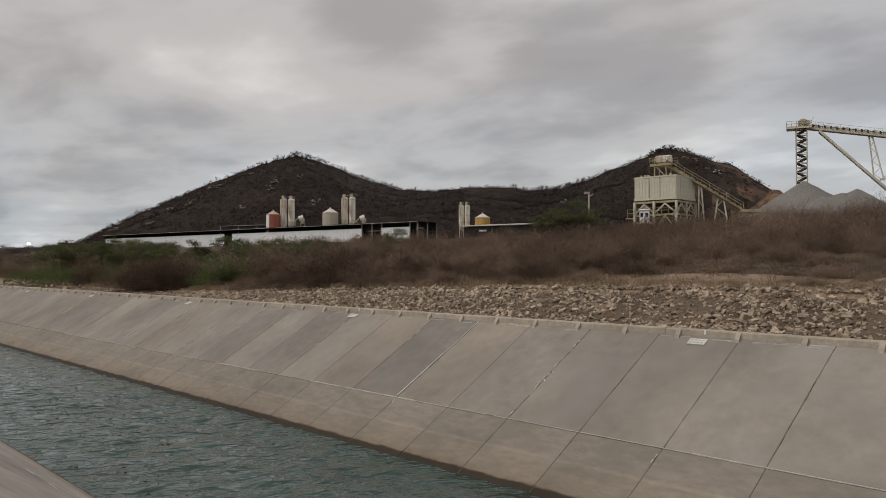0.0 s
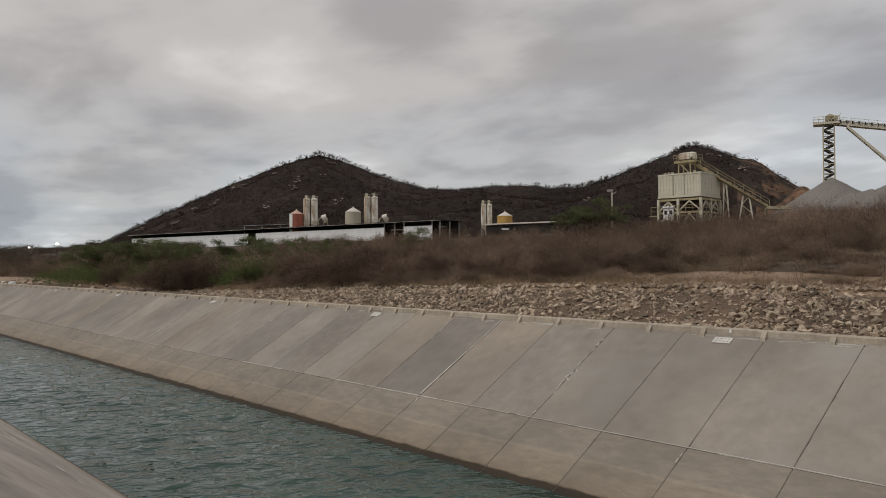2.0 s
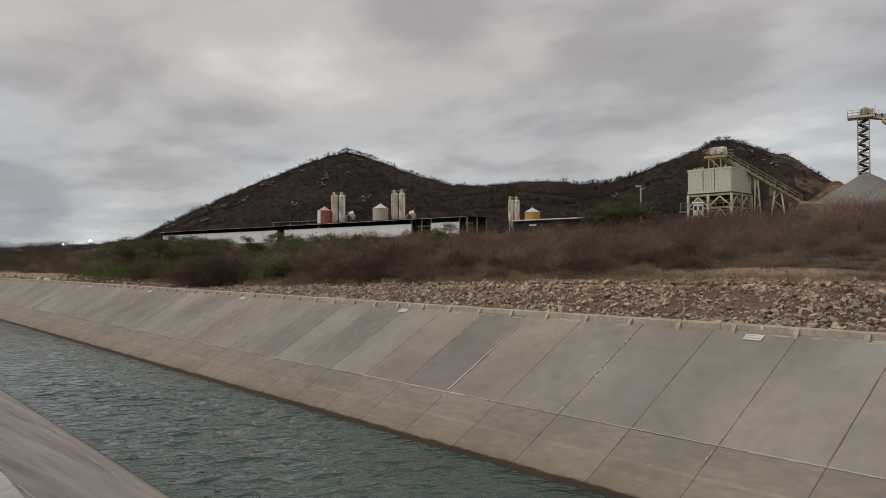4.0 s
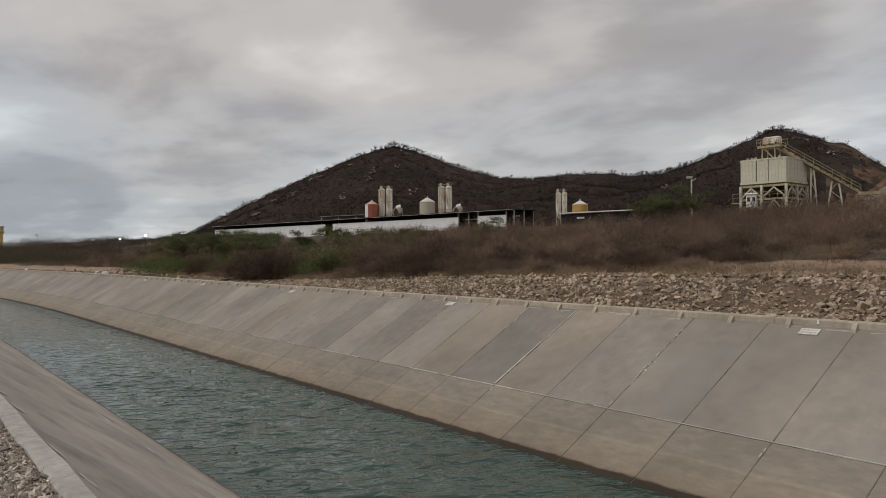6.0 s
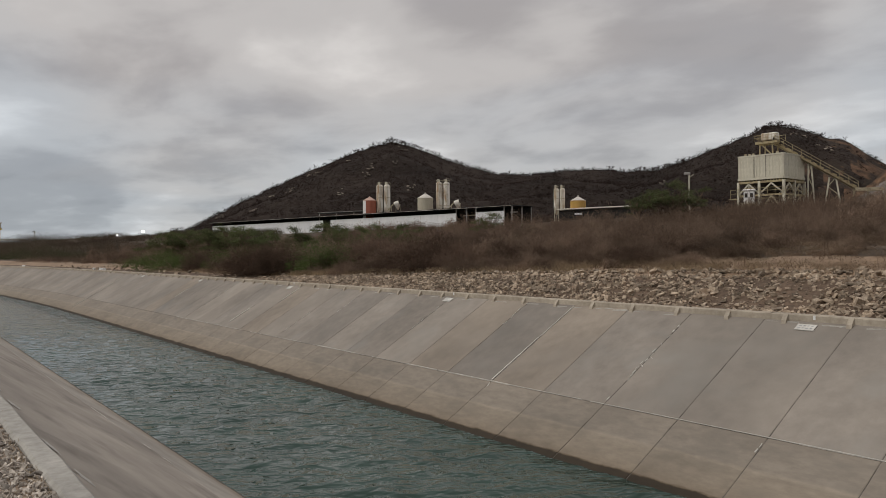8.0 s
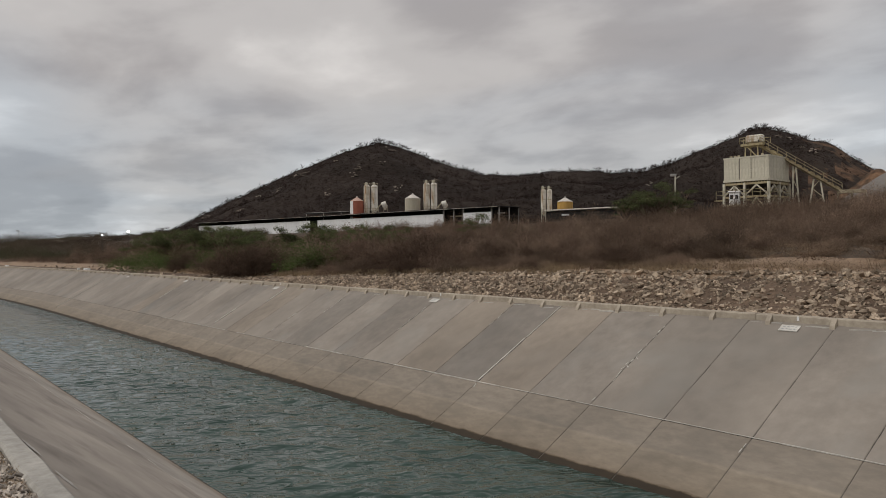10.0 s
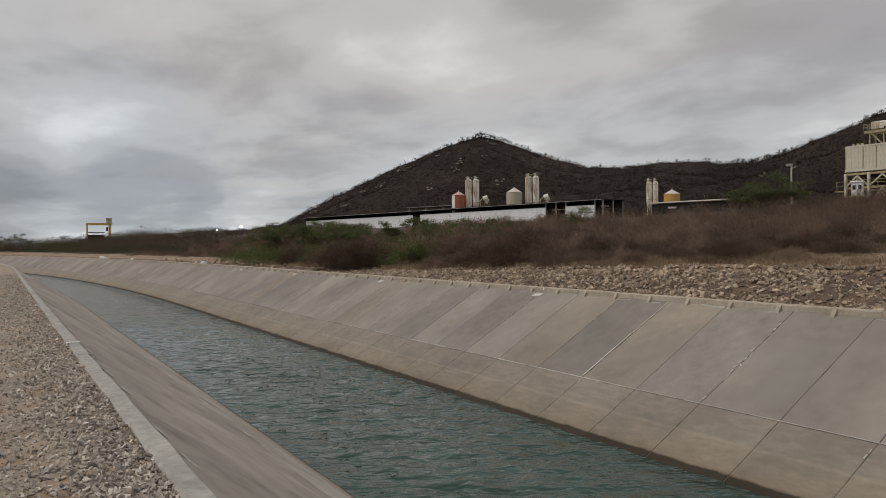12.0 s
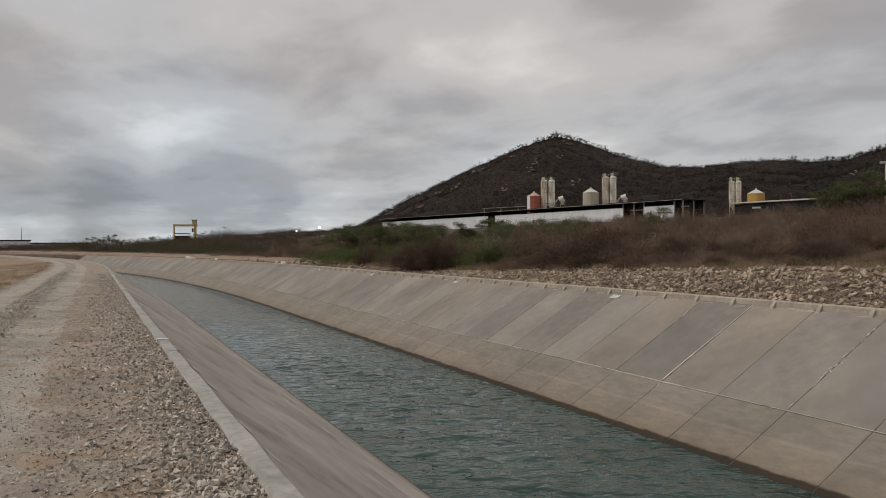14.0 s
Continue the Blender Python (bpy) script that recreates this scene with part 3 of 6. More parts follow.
def slope_point(side, f):
    """A point of the lining, f of the way from the kerb to the top of the wet stain."""
    if side == "far":
        return FAR_OUT + (FAR_WATER - FAR_OUT) * f, -0.11 + (STAIN_Z + 0.11) * f
    return NEAR_OUT + (NEAR_WATER - NEAR_OUT) * f, -0.06 + (STAIN_Z + 0.06) * f


def lining(side, f_joint, count_from, count_to):
    base = thing("canal_lining", Matrix.Identity(4), "weathered grey concrete canal lining in sloping panels, dark at the waterline", "canal lining", kind="structure")
    base.name = "canal_lining_" + side
    # bedding behind the joints
    pts = [slope_point(side, f) for f in (0.0, 1.42)]
    s = -1 if side == "far" else 1
    ys = [PANEL_AT + PANEL * k for k in range(count_from, count_to + 1)]
    verts = [at(v, y, z - 0.013) for y in ys for v, z in pts]
    faces = [(2 * k, 2 * k + 1, 2 * k + 3, 2 * k + 2) for k in range(len(ys) - 1)]
    bed = new("joint_filler", raw("joint_filler", verts, faces, M_JOINT))
    bed.parent = base
    g = 0.012
    hi0, hi1 = slope_point(side, 0.0), slope_point(side, f_joint - 0.002)
    lo0, lo1 = slope_point(side, f_joint + 0.002), slope_point(side, 1.40)
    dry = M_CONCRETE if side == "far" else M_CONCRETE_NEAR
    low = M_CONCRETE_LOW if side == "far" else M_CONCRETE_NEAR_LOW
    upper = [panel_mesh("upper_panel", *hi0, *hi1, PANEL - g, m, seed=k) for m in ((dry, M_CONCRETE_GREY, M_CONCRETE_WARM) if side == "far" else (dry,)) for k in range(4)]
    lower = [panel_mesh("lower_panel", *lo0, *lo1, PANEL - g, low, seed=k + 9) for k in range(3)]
    vc = slope_point(side, 1.0)[0]
    for k in range(count_from, count_to):
        y = PANEL_AT + PANEL * (k + 0.5)
        turn = math.atan2(bend(y + 1) - bend(y - 1), 2)
        spread = 1 + 0.6 * widening(y) / (NEAR_WATER - NEAR_OUT) if side == "near" else 1.0
        wide = Matrix.Diagonal((spread * math.cos(turn), 1, 1, 1))
        for nm, kinds in (("upper_panel", upper), ("lower_panel", lower)):
            pour = 4 * (1 if k in GREY_POURS else 2 if k in WARM_POURS else 0) if side == "far" and kinds is upper else 0
            ob = new(nm, kinds[pour + k % 4] if kinds is upper else kinds[k % len(kinds)])
            ob.parent = base
            ob.matrix_basis = Matrix.Translation(at(vc, y)) @ Matrix.Rotation(turn, 4, "Z") @ wide @ Matrix.Translation((-vc, 0, 0.004 * (random.random() - 0.5)))
    return base


# panels cast from a greyer or a warmer mix, by number along the canal
GREY_POURS, WARM_POURS = {8, 13, 18}, {7, 9, 16, 24}
FAR_LINING = lining("far", 0.687, -8, 104)
NEAR_LINING = lining("near", 0.666, -8, 104)


def strip_on_slope(side, name, f0, y0, f1, y1, width, material, parent, lift=0.012):
    """A thin bead of filler on the lining."""
    (v0, z0), (v1, z1) = slope_point(side, f0), slope_point(side, f1)
    a, b = at(v0, y0, z0 + lift), at(v1, y1, z1 + lift)
    return part(name, beam(a, b, width, width * 0.8), material, parent)


M_SEALANT_OLD = mat("pale_old_mortar", (0.40, 0.378, 0.340), (0.53, 0.505, 0.46), 6.0, 1.0, 0.2, bump=0.2, coord="World")
rng = random.Random(5)
# white sealant along the long joint, broken in places, and down a few cross joints
y = 4.0
while y < 48:
    ln = rng.uniform(1.2, 4.5)
    strip_on_slope("far", "white_sealant", 0.687, y, 0.687, y + ln, rng.choice((0.012, 0.018, 0.024, 0.030)), M_SEALANT, FAR_LINING)
    y += ln + rng.choice((0.0, 0.0, 0.10, 0.3, 1.2 if y > 22 else 0.0))
J = PANEL_AT + PANEL * 8
strip_on_slope("far", "white_sealant", 0.01, J, 0.30, J, 0.030, M_SEALANT, FAR_LINING)
strip_on_slope("far", "white_sealant", 0.31, J + 0.02, 0.675, J + 0.02, 0.04, M_SEALANT, FAR_LINING)
for k, f0, f1 in ((6, 0.10, 0.66), (8, 0.70, 0.80), (11, 0.10, 0.40), (14, 0.05, 0.30), (15, 0.35, 0.60), (4, 0.72, 0.76), (9, 0.05, 0.22), (21, 0.1, 0.6)):
    # crumbled mortar squeezed out of a cross joint
    f = f0
    while f < f1:
        step = rng.uniform(0.008, 0.030)
        yj = PANEL_AT + PANEL * k + rng.gauss(0, 0.025)
        if rng.random() < 0.72:
            strip_on_slope("far", "mortar_crumb", f, yj, f + step, yj + rng.gauss(0, 0.035), rng.uniform(0.014, 0.036), M_SEALANT_OLD, FAR_LINING, 0.006)
        f += step * rng.uniform(0.9, 1.5)
for n in range(46):
    # pale lime bloom below the kerb
    y = 6.0 + 40 * rng.random() ** 1.4
    f = rng.uniform(0.006, 0.02)
    strip_on_slope("far", "mortar_smear", f, y, f + rng.uniform(-0.004, 0.012), y + rng.uniform(0.15, 0.6), rng.uniform(0.012, 0.04), M_SEALANT_OLD, FAR_LINING, 0.002)
for k, f0, f1, w in ((17, 0.04, 0.26, 0.05), (18, 0.40, 0.62, 0.07), (33, 0.1, 0.9, 0.05), (24, 0.2, 0.4, 0.05)):
    yj = PANEL_AT + PANEL * k
    strip_on_slope("far", "white_sealant", f0, yj, f1, yj + 0.03, w, M_SEALANT, FAR_LINING)
y = 7.0
while y < 60:
    ln = rng.uniform(0.4, 1.8)
    if rng.random() < 0.5:
        strip_on_slope("near", "white_sealant", 0.666, y, 0.666, y + ln, rng.uniform(0.008, 0.016), M_SEALANT_OLD, NEAR_LINING)
    y += ln + rng.uniform(0.2, 1.2)


# ---------------------------------------------------------------- kerbs
def kerb_run(name, v0, v1, z0, z1, label, wobble, material, step=2.35, cuts=6):
    """Kerb beam in cast lengths with rounded upper edges."""
    base = thing(name, Matrix.Identity(4), label, "kerb", kind="structure")
    rr = random.Random(8)
    kinds = []
    for _ in range(4):
        n, c = cuts, 0.028
        verts, faces = [], []
        for i in range(n + 1):
            yy = -step / 2 + 0.0015 + (step - 0.003) * i / n
            a, b, t = (rr.gauss(0, wobble) for _ in range(3))
            prof = [(v0 + a, z0), (v0 + a, z1 - c + t), (v0 + a + c, z1 + t), (v1 + b - c, z1 + t), (v1 + b, z1 - c + t), (v1 + b, z0)]
            verts += [(x, yy, z) for x, z in prof]
        for i in range(n):
            faces += [(i * 6 + k, i * 6 + k + 1, (i + 1) * 6 + k + 1, (i + 1) * 6 + k) for k in range(5)]
        faces += [(0, 5, 4, 3, 2, 1), tuple(n * 6 + k for k in range(6))]
        me = raw("kerb_length", verts, faces, material)
        bm = bmesh.new()
        bm.from_mesh(me)
        bmesh.ops.recalc_face_normals(bm, faces=bm.faces)
        bm.to_mesh(me)
        bm.free()
        kinds.append(me)
    y = -18.0
    r = random.Random(3)
    while y < CANAL_END:
        ob = new("kerb_length", kinds[r.randrange(4)])
        ob.parent = base
        turn = math.atan2(at(v0, y - 1).x - at(v0, y + 1).x, 2)
        ob.matrix_basis = Matrix.Translation(at(v0, y, r.uniform(-0.003, 0.003))) @ Matrix.Rotation(turn + r.uniform(-0.001, 0.001), 4, "Z") @ Matrix.Translation((-v0, 0, 0))
        y += step
    return base


FAR_KERB = kerb_run("kerb_far", FAR_OUT, FAR_IN, -0.45, 0.06, "pale concrete kerb beam with small buttress blocks", 0.004, M_KERB)
NEAR_KERB = kerb_run("kerb_near", NEAR_IN, NEAR_OUT, -0.45, 0.0, "worn pale concrete kerb beside the gravel verge", 0.007, M_KERB_NEAR, 7.05, 18)


def buttress_mesh():
    """A small wedge against the kerb's face."""
    bm = bmesh.new()
    w = 0.065
    prof = [(FAR_OUT - 0.15, -0.22), (FAR_OUT - 0.12, -0.10), (FAR_OUT + 0.005, 0.058), (FAR_OUT + 0.005, -0.3)]
    a = [bm.verts.new((x, -w, z)) for x, z in prof]
    b = [bm.verts.new((x, w, z)) for x, z in prof]
    bm.faces.new(a), bm.faces.new(list(reversed(b)))
    for i in range(4):
        bm.faces.new((a[i], b[i], b[(i + 1) % 4], a[(i + 1) % 4]))
    bmesh.ops.recalc_face_normals(bm, faces=bm.faces)
    return finish(bm, "buttress", M_KERB)


BUTTRESS = buttress_mesh()
for k in range(-6, 84):
    y = 5.95 + 1.668 * k
    ob = new("buttress", BUTTRESS)
    ob.parent = FAR_KERB
    ob.matrix_basis = Matrix.Translation(at(FAR_OUT, y)) @ Matrix.Rotation(math.atan2(bend(y + 1) - bend(y - 1), 2), 4, "Z") @ Matrix.Translation((-FAR_OUT, 0, 0))


# white station plates on the lining under the kerb, one each 15 m, with a white mark on the kerb
def station_plate(y):
    v, z = slope_point("far", 0.045)
    ang = math.atan2(-0.11 - STAIN_Z, FAR_OUT - FAR_WATER)
    m = Matrix.Translation(at(v, y, z + 0.02)) @ Matrix.Rotation(-ang, 4, "Y")
    t = thing("station_plate", m, "white painted station plate with faded marks on the lining", "station plate", "station plates")
    part("plate", box((0, 0, 0), (0.25, 0.50, 0.03), 0.006), M_PLATE, t)
    for row in (-0.055, 0.05):
        for dy, ln in ((-0.16, 0.06), (-0.06, 0.08), (0.05, 0.06), (0.15, 0.08)):
            part("mark", box((row, dy, 0.0165), (0.035, ln * 0.8, 0.004)), M_GREYINK, t, "faded grey bar")
    k = thing("kerb_mark", Matrix.Translation(at(FAR_OUT - 0.008, y - 0.1, 0.0)), "white painted upright mark on the kerb face", "paint mark", "kerb marks")
    part("stripe", box((0, 0, 0), (0.02, 0.06, 0.11), 0.004), M_WHITE, k)


for n in range(5):
    station_plate(10.3 + 15.05 * n)
for y in (15.6,):
    k = thing("kerb_mark", Matrix.Translation(at((NEAR_IN + NEAR_OUT) / 2, y, 0.004)), "white painted band across the kerb top", "paint mark", "kerb marks")
    part("band", box((0, 0, 0), (0.215, 0.10, 0.012), 0.003), M_WHITE, k)
    part("drop", box((-0.112, 0, -0.04), (0.012, 0.10, 0.09), 0.003), M_WHITE, k)


# crumbled mortar, and dark strips painting the shade of gaps along the near kerb
def kerb_gap_strips():
    r = random.Random(12)
    y = 3.2
    while y < 30:
        ln = r.uniform(0.25, 0.8)
        for nm, m, off, w in (("gap", M_GAP_SHADE, 0.03, r.uniform(0.02, 0.055)), ("mortar_smear", M_SEALANT_OLD, r.uniform(0.05, 0.15), r.uniform(0.07, 0.17))):
            bm = bmesh.new()
            n = 7
            lo, hi = [], []
            for i in range(n + 1):
                f = i / n
                t = w * math.sin(math.pi * min(0.97, max(0.03, f))) * r.uniform(0.5, 1.1)
                v = NEAR_OUT + off + 0.05 * (f - 0.5) * (1 if nm == "gap" else -1)
                zz = -0.06 + (v - NEAR_OUT) * (STAIN_Z + 0.06) / (NEAR_WATER - NEAR_OUT) + 0.012
                lo.append(bm.verts.new(at(v - t / 2, y + ln * f, zz + 0.33 * t)))
                hi.append(bm.verts.new(at(v + t / 2, y + ln * f, zz - 0.33 * t)))
            for i in range(n):
                bm.faces.new((lo[i], hi[i], hi[i + 1], lo[i + 1]))
            if r.random() < 0.75:
                part(nm, bm, m, NEAR_LINING)
            else:
                bm.free()
        y += ln + r.uniform(0.2, 1.6)


M_GAP_SHADE = mat("dark_open_gap", (0.03, 0.027, 0.024), (0.06, 0.054, 0.048), 5.0, 1.0, 0.2, bump=0, coord="World")
kerb_gap_strips()


# ---------------------------------------------------------------- hills
def ridge_deg(a):
    """Height of the skyline, in degrees over the eye, at azimuth a: a peak, a saddle and a second peak with a shoulder."""
    d = a - 32.33
    soft = math.sqrt(d * d + 0.93) - 0.96
    peak = 8.18 - (0.393 * soft if d > 0 else 0.3535 * soft + 0.0075 * d * d)
    saddle = 5.776 + 0.25 * math.sin((a - 42.84) * 0.5) - 0.35 * max(0.0, 38 - a) - 0.7 * max(0.0, a - 60)
    d = a - 59.2
    soft = math.sqrt(d * d + 0.11) - 0.33
    second = 8.51 - (0.226 * soft + 0.034 * d * d if d > 0 else 0.39 * soft) + 0.30 * math.exp(-((a - 63.7) / 0.8) ** 2)
    rough = 0.10 * noise.noise(Vector((a * 0.9, 1.7, 0))) + 0.07 * noise.noise(Vector((a * 2.6, 4.1, 0)))
    k = 2.0
    return math.log(sum(math.exp(k * max(v, -20.0)) for v in (peak, saddle, second))) / k + rough - 0.14


def hill_z(a, f):
    """f: 0 at the foot, 1 on the skyline, 2 at the foot behind."""
    dist = hill_r(a, f)
    top = max(-6.0, hill_r(a, 1.0) * math.tan(radians(ridge_deg(a))) + 1.7 - 8.0)
    p = polar(a, dist)
    if f <= 1:
        s = f ** 1.25
    else:
        s = max(0.0, 1 - (f - 1) ** 1.3)
    gully = 10.0 * noise.fractal(Vector((p.x / 95, p.y / 95, 1.3)), 0.8, 2.0, 4) * min(1, 3.2 * f) * (1 - abs(1 - min(f, 2)) ** 0.5 if f > 1 else (1 - f ** 6))
    return 8.0 + top * s + gully + 0.8 * noise.noise(Vector((p.x / 12, p.y / 12, 0)))


def hill_r(a, f):
    base = 380 + 60 * math.sin(a * 0.09)
    ridge = 760 + 60 * math.sin((a - 20) * 0.11)
    return base + (ridge - base) * f if f <= 1 else ridge + (f - 1) * 500


def dug(a, f):
    """Where the second hill has been stripped of its trees."""
    return a > 57 and 0.12 < f and sstep(59.6, 63.6, a) * 0.62 + 0.75 * noise.noise(Vector((a * 1.3, f * 6, 4))) > 0.50


def build_hill():
    az_s = [11 + 0.4 * k for k in range(176)]
    fs = [k / 26 for k in range(27)] + [1.1, 1.25, 1.5, 2.0]
    verts, n = [], len(fs)
    for a in az_s:
        for f in fs:
            p = polar(a, hill_r(a, f))
            verts.append((p.x, p.y, hill_z(a, f)))
    faces = [(i * n + j, i * n + j + 1, (i + 1) * n + j + 1, (i + 1) * n + j) for i in range(len(az_s) - 1) for j in range(n - 1)]
    me = raw("hill", verts, faces, [M_HILL, M_QUARRY], True)
    k = 0
    for i in range(len(az_s) - 1):
        for j in range(n - 1):
            me.polygons[k].material_index = 1 if dug(az_s[i], fs[j]) else 0
            k += 1
    ob = new("hill", me)
    tagged(ob, "long dark hill under leafless dry forest", "hill", kind="structure")
    for p in ob.data.polygons:
        p.flip() if p.normal.z < 0 else None


build_hill()


def hull_proto(seed, points=9):
    r = random.Random(seed)
    bm = bmesh.new()
    for _ in range(points):
        v = Vector((r.gauss(0, 1), r.gauss(0, 1), abs(r.gauss(0, 0.8)) - 0.2)).normalized() * r.uniform(0.38, 0.56)
        bm.verts.new(v)
    res = bmesh.ops.convex_hull(bm, input=bm.verts)
    bmesh.ops.delete(bm, geom=[g for g in res["geom_interior"] if isinstance(g, bmesh.types.BMVert)], context="VERTS")
    bmesh.ops.triangulate(bm, faces=bm.faces)
    bm.verts.index_update()
    out = [v.co.copy() for v in bm.verts], [tuple(v.index for v in f.verts) for f in bm.faces]
    bm.free()
    return out


def hill_trees():
    """Leafless crowns all over the hill: rough low masses with ragged twig flakes above them, joined."""
    r = random.Random(11)
    hulls = [hull_proto(40 + k, 10) for k in range(7)]
    verts, faces = [], []

    def mass(c, w, h):
        hv, hf = hulls[r.randrange(7)]
        a = r.uniform(0, 6.28)
        o = len(verts)
        ca, sa = math.cos(a) * w, math.sin(a) * w
        for p in hv:
            verts.append((c.x + p.x * ca - p.y * sa, c.y + p.x * sa + p.y * ca, c.z + p.z * h))
        for f in hf:
            faces.append((f[0] + o, f[1] + o, f[2] + o))

    def spike(a, b, w):
        o = len(verts)
        d = Vector((r.uniform(-w, w), r.uniform(-w, w), r.uniform(-w, w) * 0.4))
        verts.extend((a - d, a + d, b))
        faces.append((o, o + 1, o + 2))

    def flakes(c0, w, h, n, s0, s1):
        for _ in range(n):
            ang, rad = r.uniform(0, 6.28), math.sqrt(r.random())
            q = c0 + Vector((math.cos(ang) * rad * w * 0.5, math.sin(ang) * rad * w * 0.5, h * math.sqrt(max(0.04, 1 - rad * rad)) * r.uniform(0.1, 1.05)))
            s = r.uniform(s0, s1)
            o = len(verts)
            for _ in range(3):
                verts.append(q + Vector((r.uniform(-s, s), r.uniform(-s, s), r.uniform(-s, s) * 0.8)))
            faces.append((o, o + 1, o + 2))

    def bare_tree(c, h):
        """A leafless tree on the skyline: trunk, spreading limbs and fine twigs."""
        fork = c + Vector((r.gauss(0, 0.3), r.gauss(0, 0.3), h * r.uniform(0.3, 0.45)))
        spike(c, fork + Vector((0, 0, h * 0.3)), 0.20)
        for _ in range(r.randint(4, 6)):
            tip = fork + Vector((r.gauss(0, h * 0.28), r.gauss(0, h * 0.28), h * r.uniform(0.22, 0.55)))
            spike(fork, tip, 0.16)
            for _ in range(9):
                q = fork.lerp(tip, r.uniform(0.45, 1.0))
                spike(q, q + Vector((r.gauss(0, h * 0.13), r.gauss(0, h * 0.13), abs(r.gauss(0, h * 0.12)))), r.uniform(0.08, 0.15))
        flakes(c + Vector((0, 0, h * 0.5)), h * 0.7, h * 0.45, 7, 0.2, 0.4)

    for k in range(15000):
        a = r.uniform(12.5, 74)
        f = 1 - abs(r.gauss(0, 0.010)) if k < 1100 else r.uniform(0.08, 1.0)
        if ridge_deg(a) < 1.0 or dug(a, f) and r.random() < 0.78:
            continue
        p = polar(a, hill_r(a, f))
        c0 = Vector((p.x, p.y, hill_z(a, f) - 0.3))
        if k < 1100:
            flakes(c0, r.uniform(3.5, 6.0), r.uniform(1.8, 3.0), 40, 0.25, 0.55)
        else:
            flakes(c0, r.uniform(3.0, 5.5), r.uniform(1.8, 3.4) if r.random() < 0.93 else r.uniform(4.0, 5.5), 13, 0.4, 0.95)
    made = 0
    while made < 330:
        a = r.uniform(19, 66)
        want = 0.10 + 1.0 * math.exp(-((a - 32.6) / 2.0) ** 2) + 0.7 * math.exp(-((a - 37.0) / 2.0) ** 2) + 0.9 * math.exp(-((a - 51.5) / 3.2) ** 2) + 0.5 * math.exp(-((a - 59.5) / 2.0) ** 2)
        if r.random() > want or noise.noise(Vector((a * 3.1, 3.0, 0))) < -0.25:
            continue
        made += 1
        f = 1 - abs(r.gauss(0, 0.012))
        p = polar(a, hill_r(a, f))
        bare_tree(Vector((p.x, p.y, hill_z(a, f) - 0.4)), r.uniform(3.2, 5.6) + 1.6 * math.exp(-((a - 32.6) / 2.0) ** 2))
    ob = new("hill_forest", raw("hill_forest", verts, faces, M_HILLTREE))
    tagged(ob, "leafless dark trees covering the hill", "forest", kind="stuff")
    verts, faces = [], []
    # pale boulder groups: azimuth, elevation, spread in metres, boulders
    for a, e, spread, n in ((26.8, 5.75, 5, 14), (26.2, 5.5, 4, 8), (30.7, 5.95, 4, 12), (30.5, 5.5, 4, 8), (33.7, 4.5, 4, 8), (19.9, 2.85, 5, 10), (22.2, 2.95, 5, 12), (33.1, 7.45, 4, 9), (32.4, 6.4, 3, 5),
                            (25.0, 4.5, 4, 6), (28.4, 4.2, 4, 6), (36.3, 5.2, 4, 6), (29.0, 6.6, 3, 5), (23.6, 4.0, 3, 5), (52.0, 4.6, 4, 5), (60.6, 7.6, 5, 9), (62.4, 6.6, 6, 9)):
        f = next((k / 100 for k in range(8, 100) if math.degrees(math.atan2(hill_z(a, k / 100) - 1.7, hill_r(a, k / 100))) > e), 0.9)
        for _ in range(n):
            aa, ff = a + r.gauss(0, spread / 22), f + r.gauss(0, spread * 0.0025)
            p = polar(aa, hill_r(aa, ff))
            mass(Vector((p.x, p.y, hill_z(aa, ff) + 1.3)), r.uniform(1.5, 4.0), r.uniform(1.2, 3.2))
    ob = new("rock_outcrop", raw("rock_outcrop", verts, faces, M_OUTCROP))
    tagged(ob, "pale boulders showing between the hill trees", "rocks", kind="stuff")


hill_trees()


def quarry_slope():
    """Cut brown earth in front of the second hill."""
    verts, faces = [], []
    na, nf = 60, 16
    for i in range(na + 1):
        a = 62.0 + 9.0 * i / na
        top = 2.0 + 3.3 * math.exp(-((a - 66.4) / 1.5) ** 2) + 1.6 * math.exp(-((a - 64.2) / 1.2) ** 2)
        for j in range(nf + 1):
            f = j / nf
            d = 330 + 70 * f
            p = polar(a, d)
            stepped = 0.65 * f + 0.35 * sstep(0.35, 0.5, f) * (1 if f < 0.99 else 1)
            z = 8 + (d * math.tan(radians(top)) - 6.3) * min(1, stepped) + 2.2 * noise.fractal(Vector((p.x / 16, p.y / 16, 2)), 0.8, 2.0, 3)
            verts.append((p.x, p.y, z if f < 1 else z - 1))
        p = polar(a, 480)
        verts.append((p.x, p.y, 4))
    n = nf + 2
    for i in range(na):
        for j in range(n - 1):
            faces.append((i * n + j, i * n + j + 1, (i + 1) * n + j + 1, (i + 1) * n + j))
    ob = new("quarry_slope", raw("quarry_slope", verts, faces, M_CUT, True))
    tagged(ob, "bare brown quarried hillside with dark scrub patches", "hillside", kind="structure")


quarry_slope()


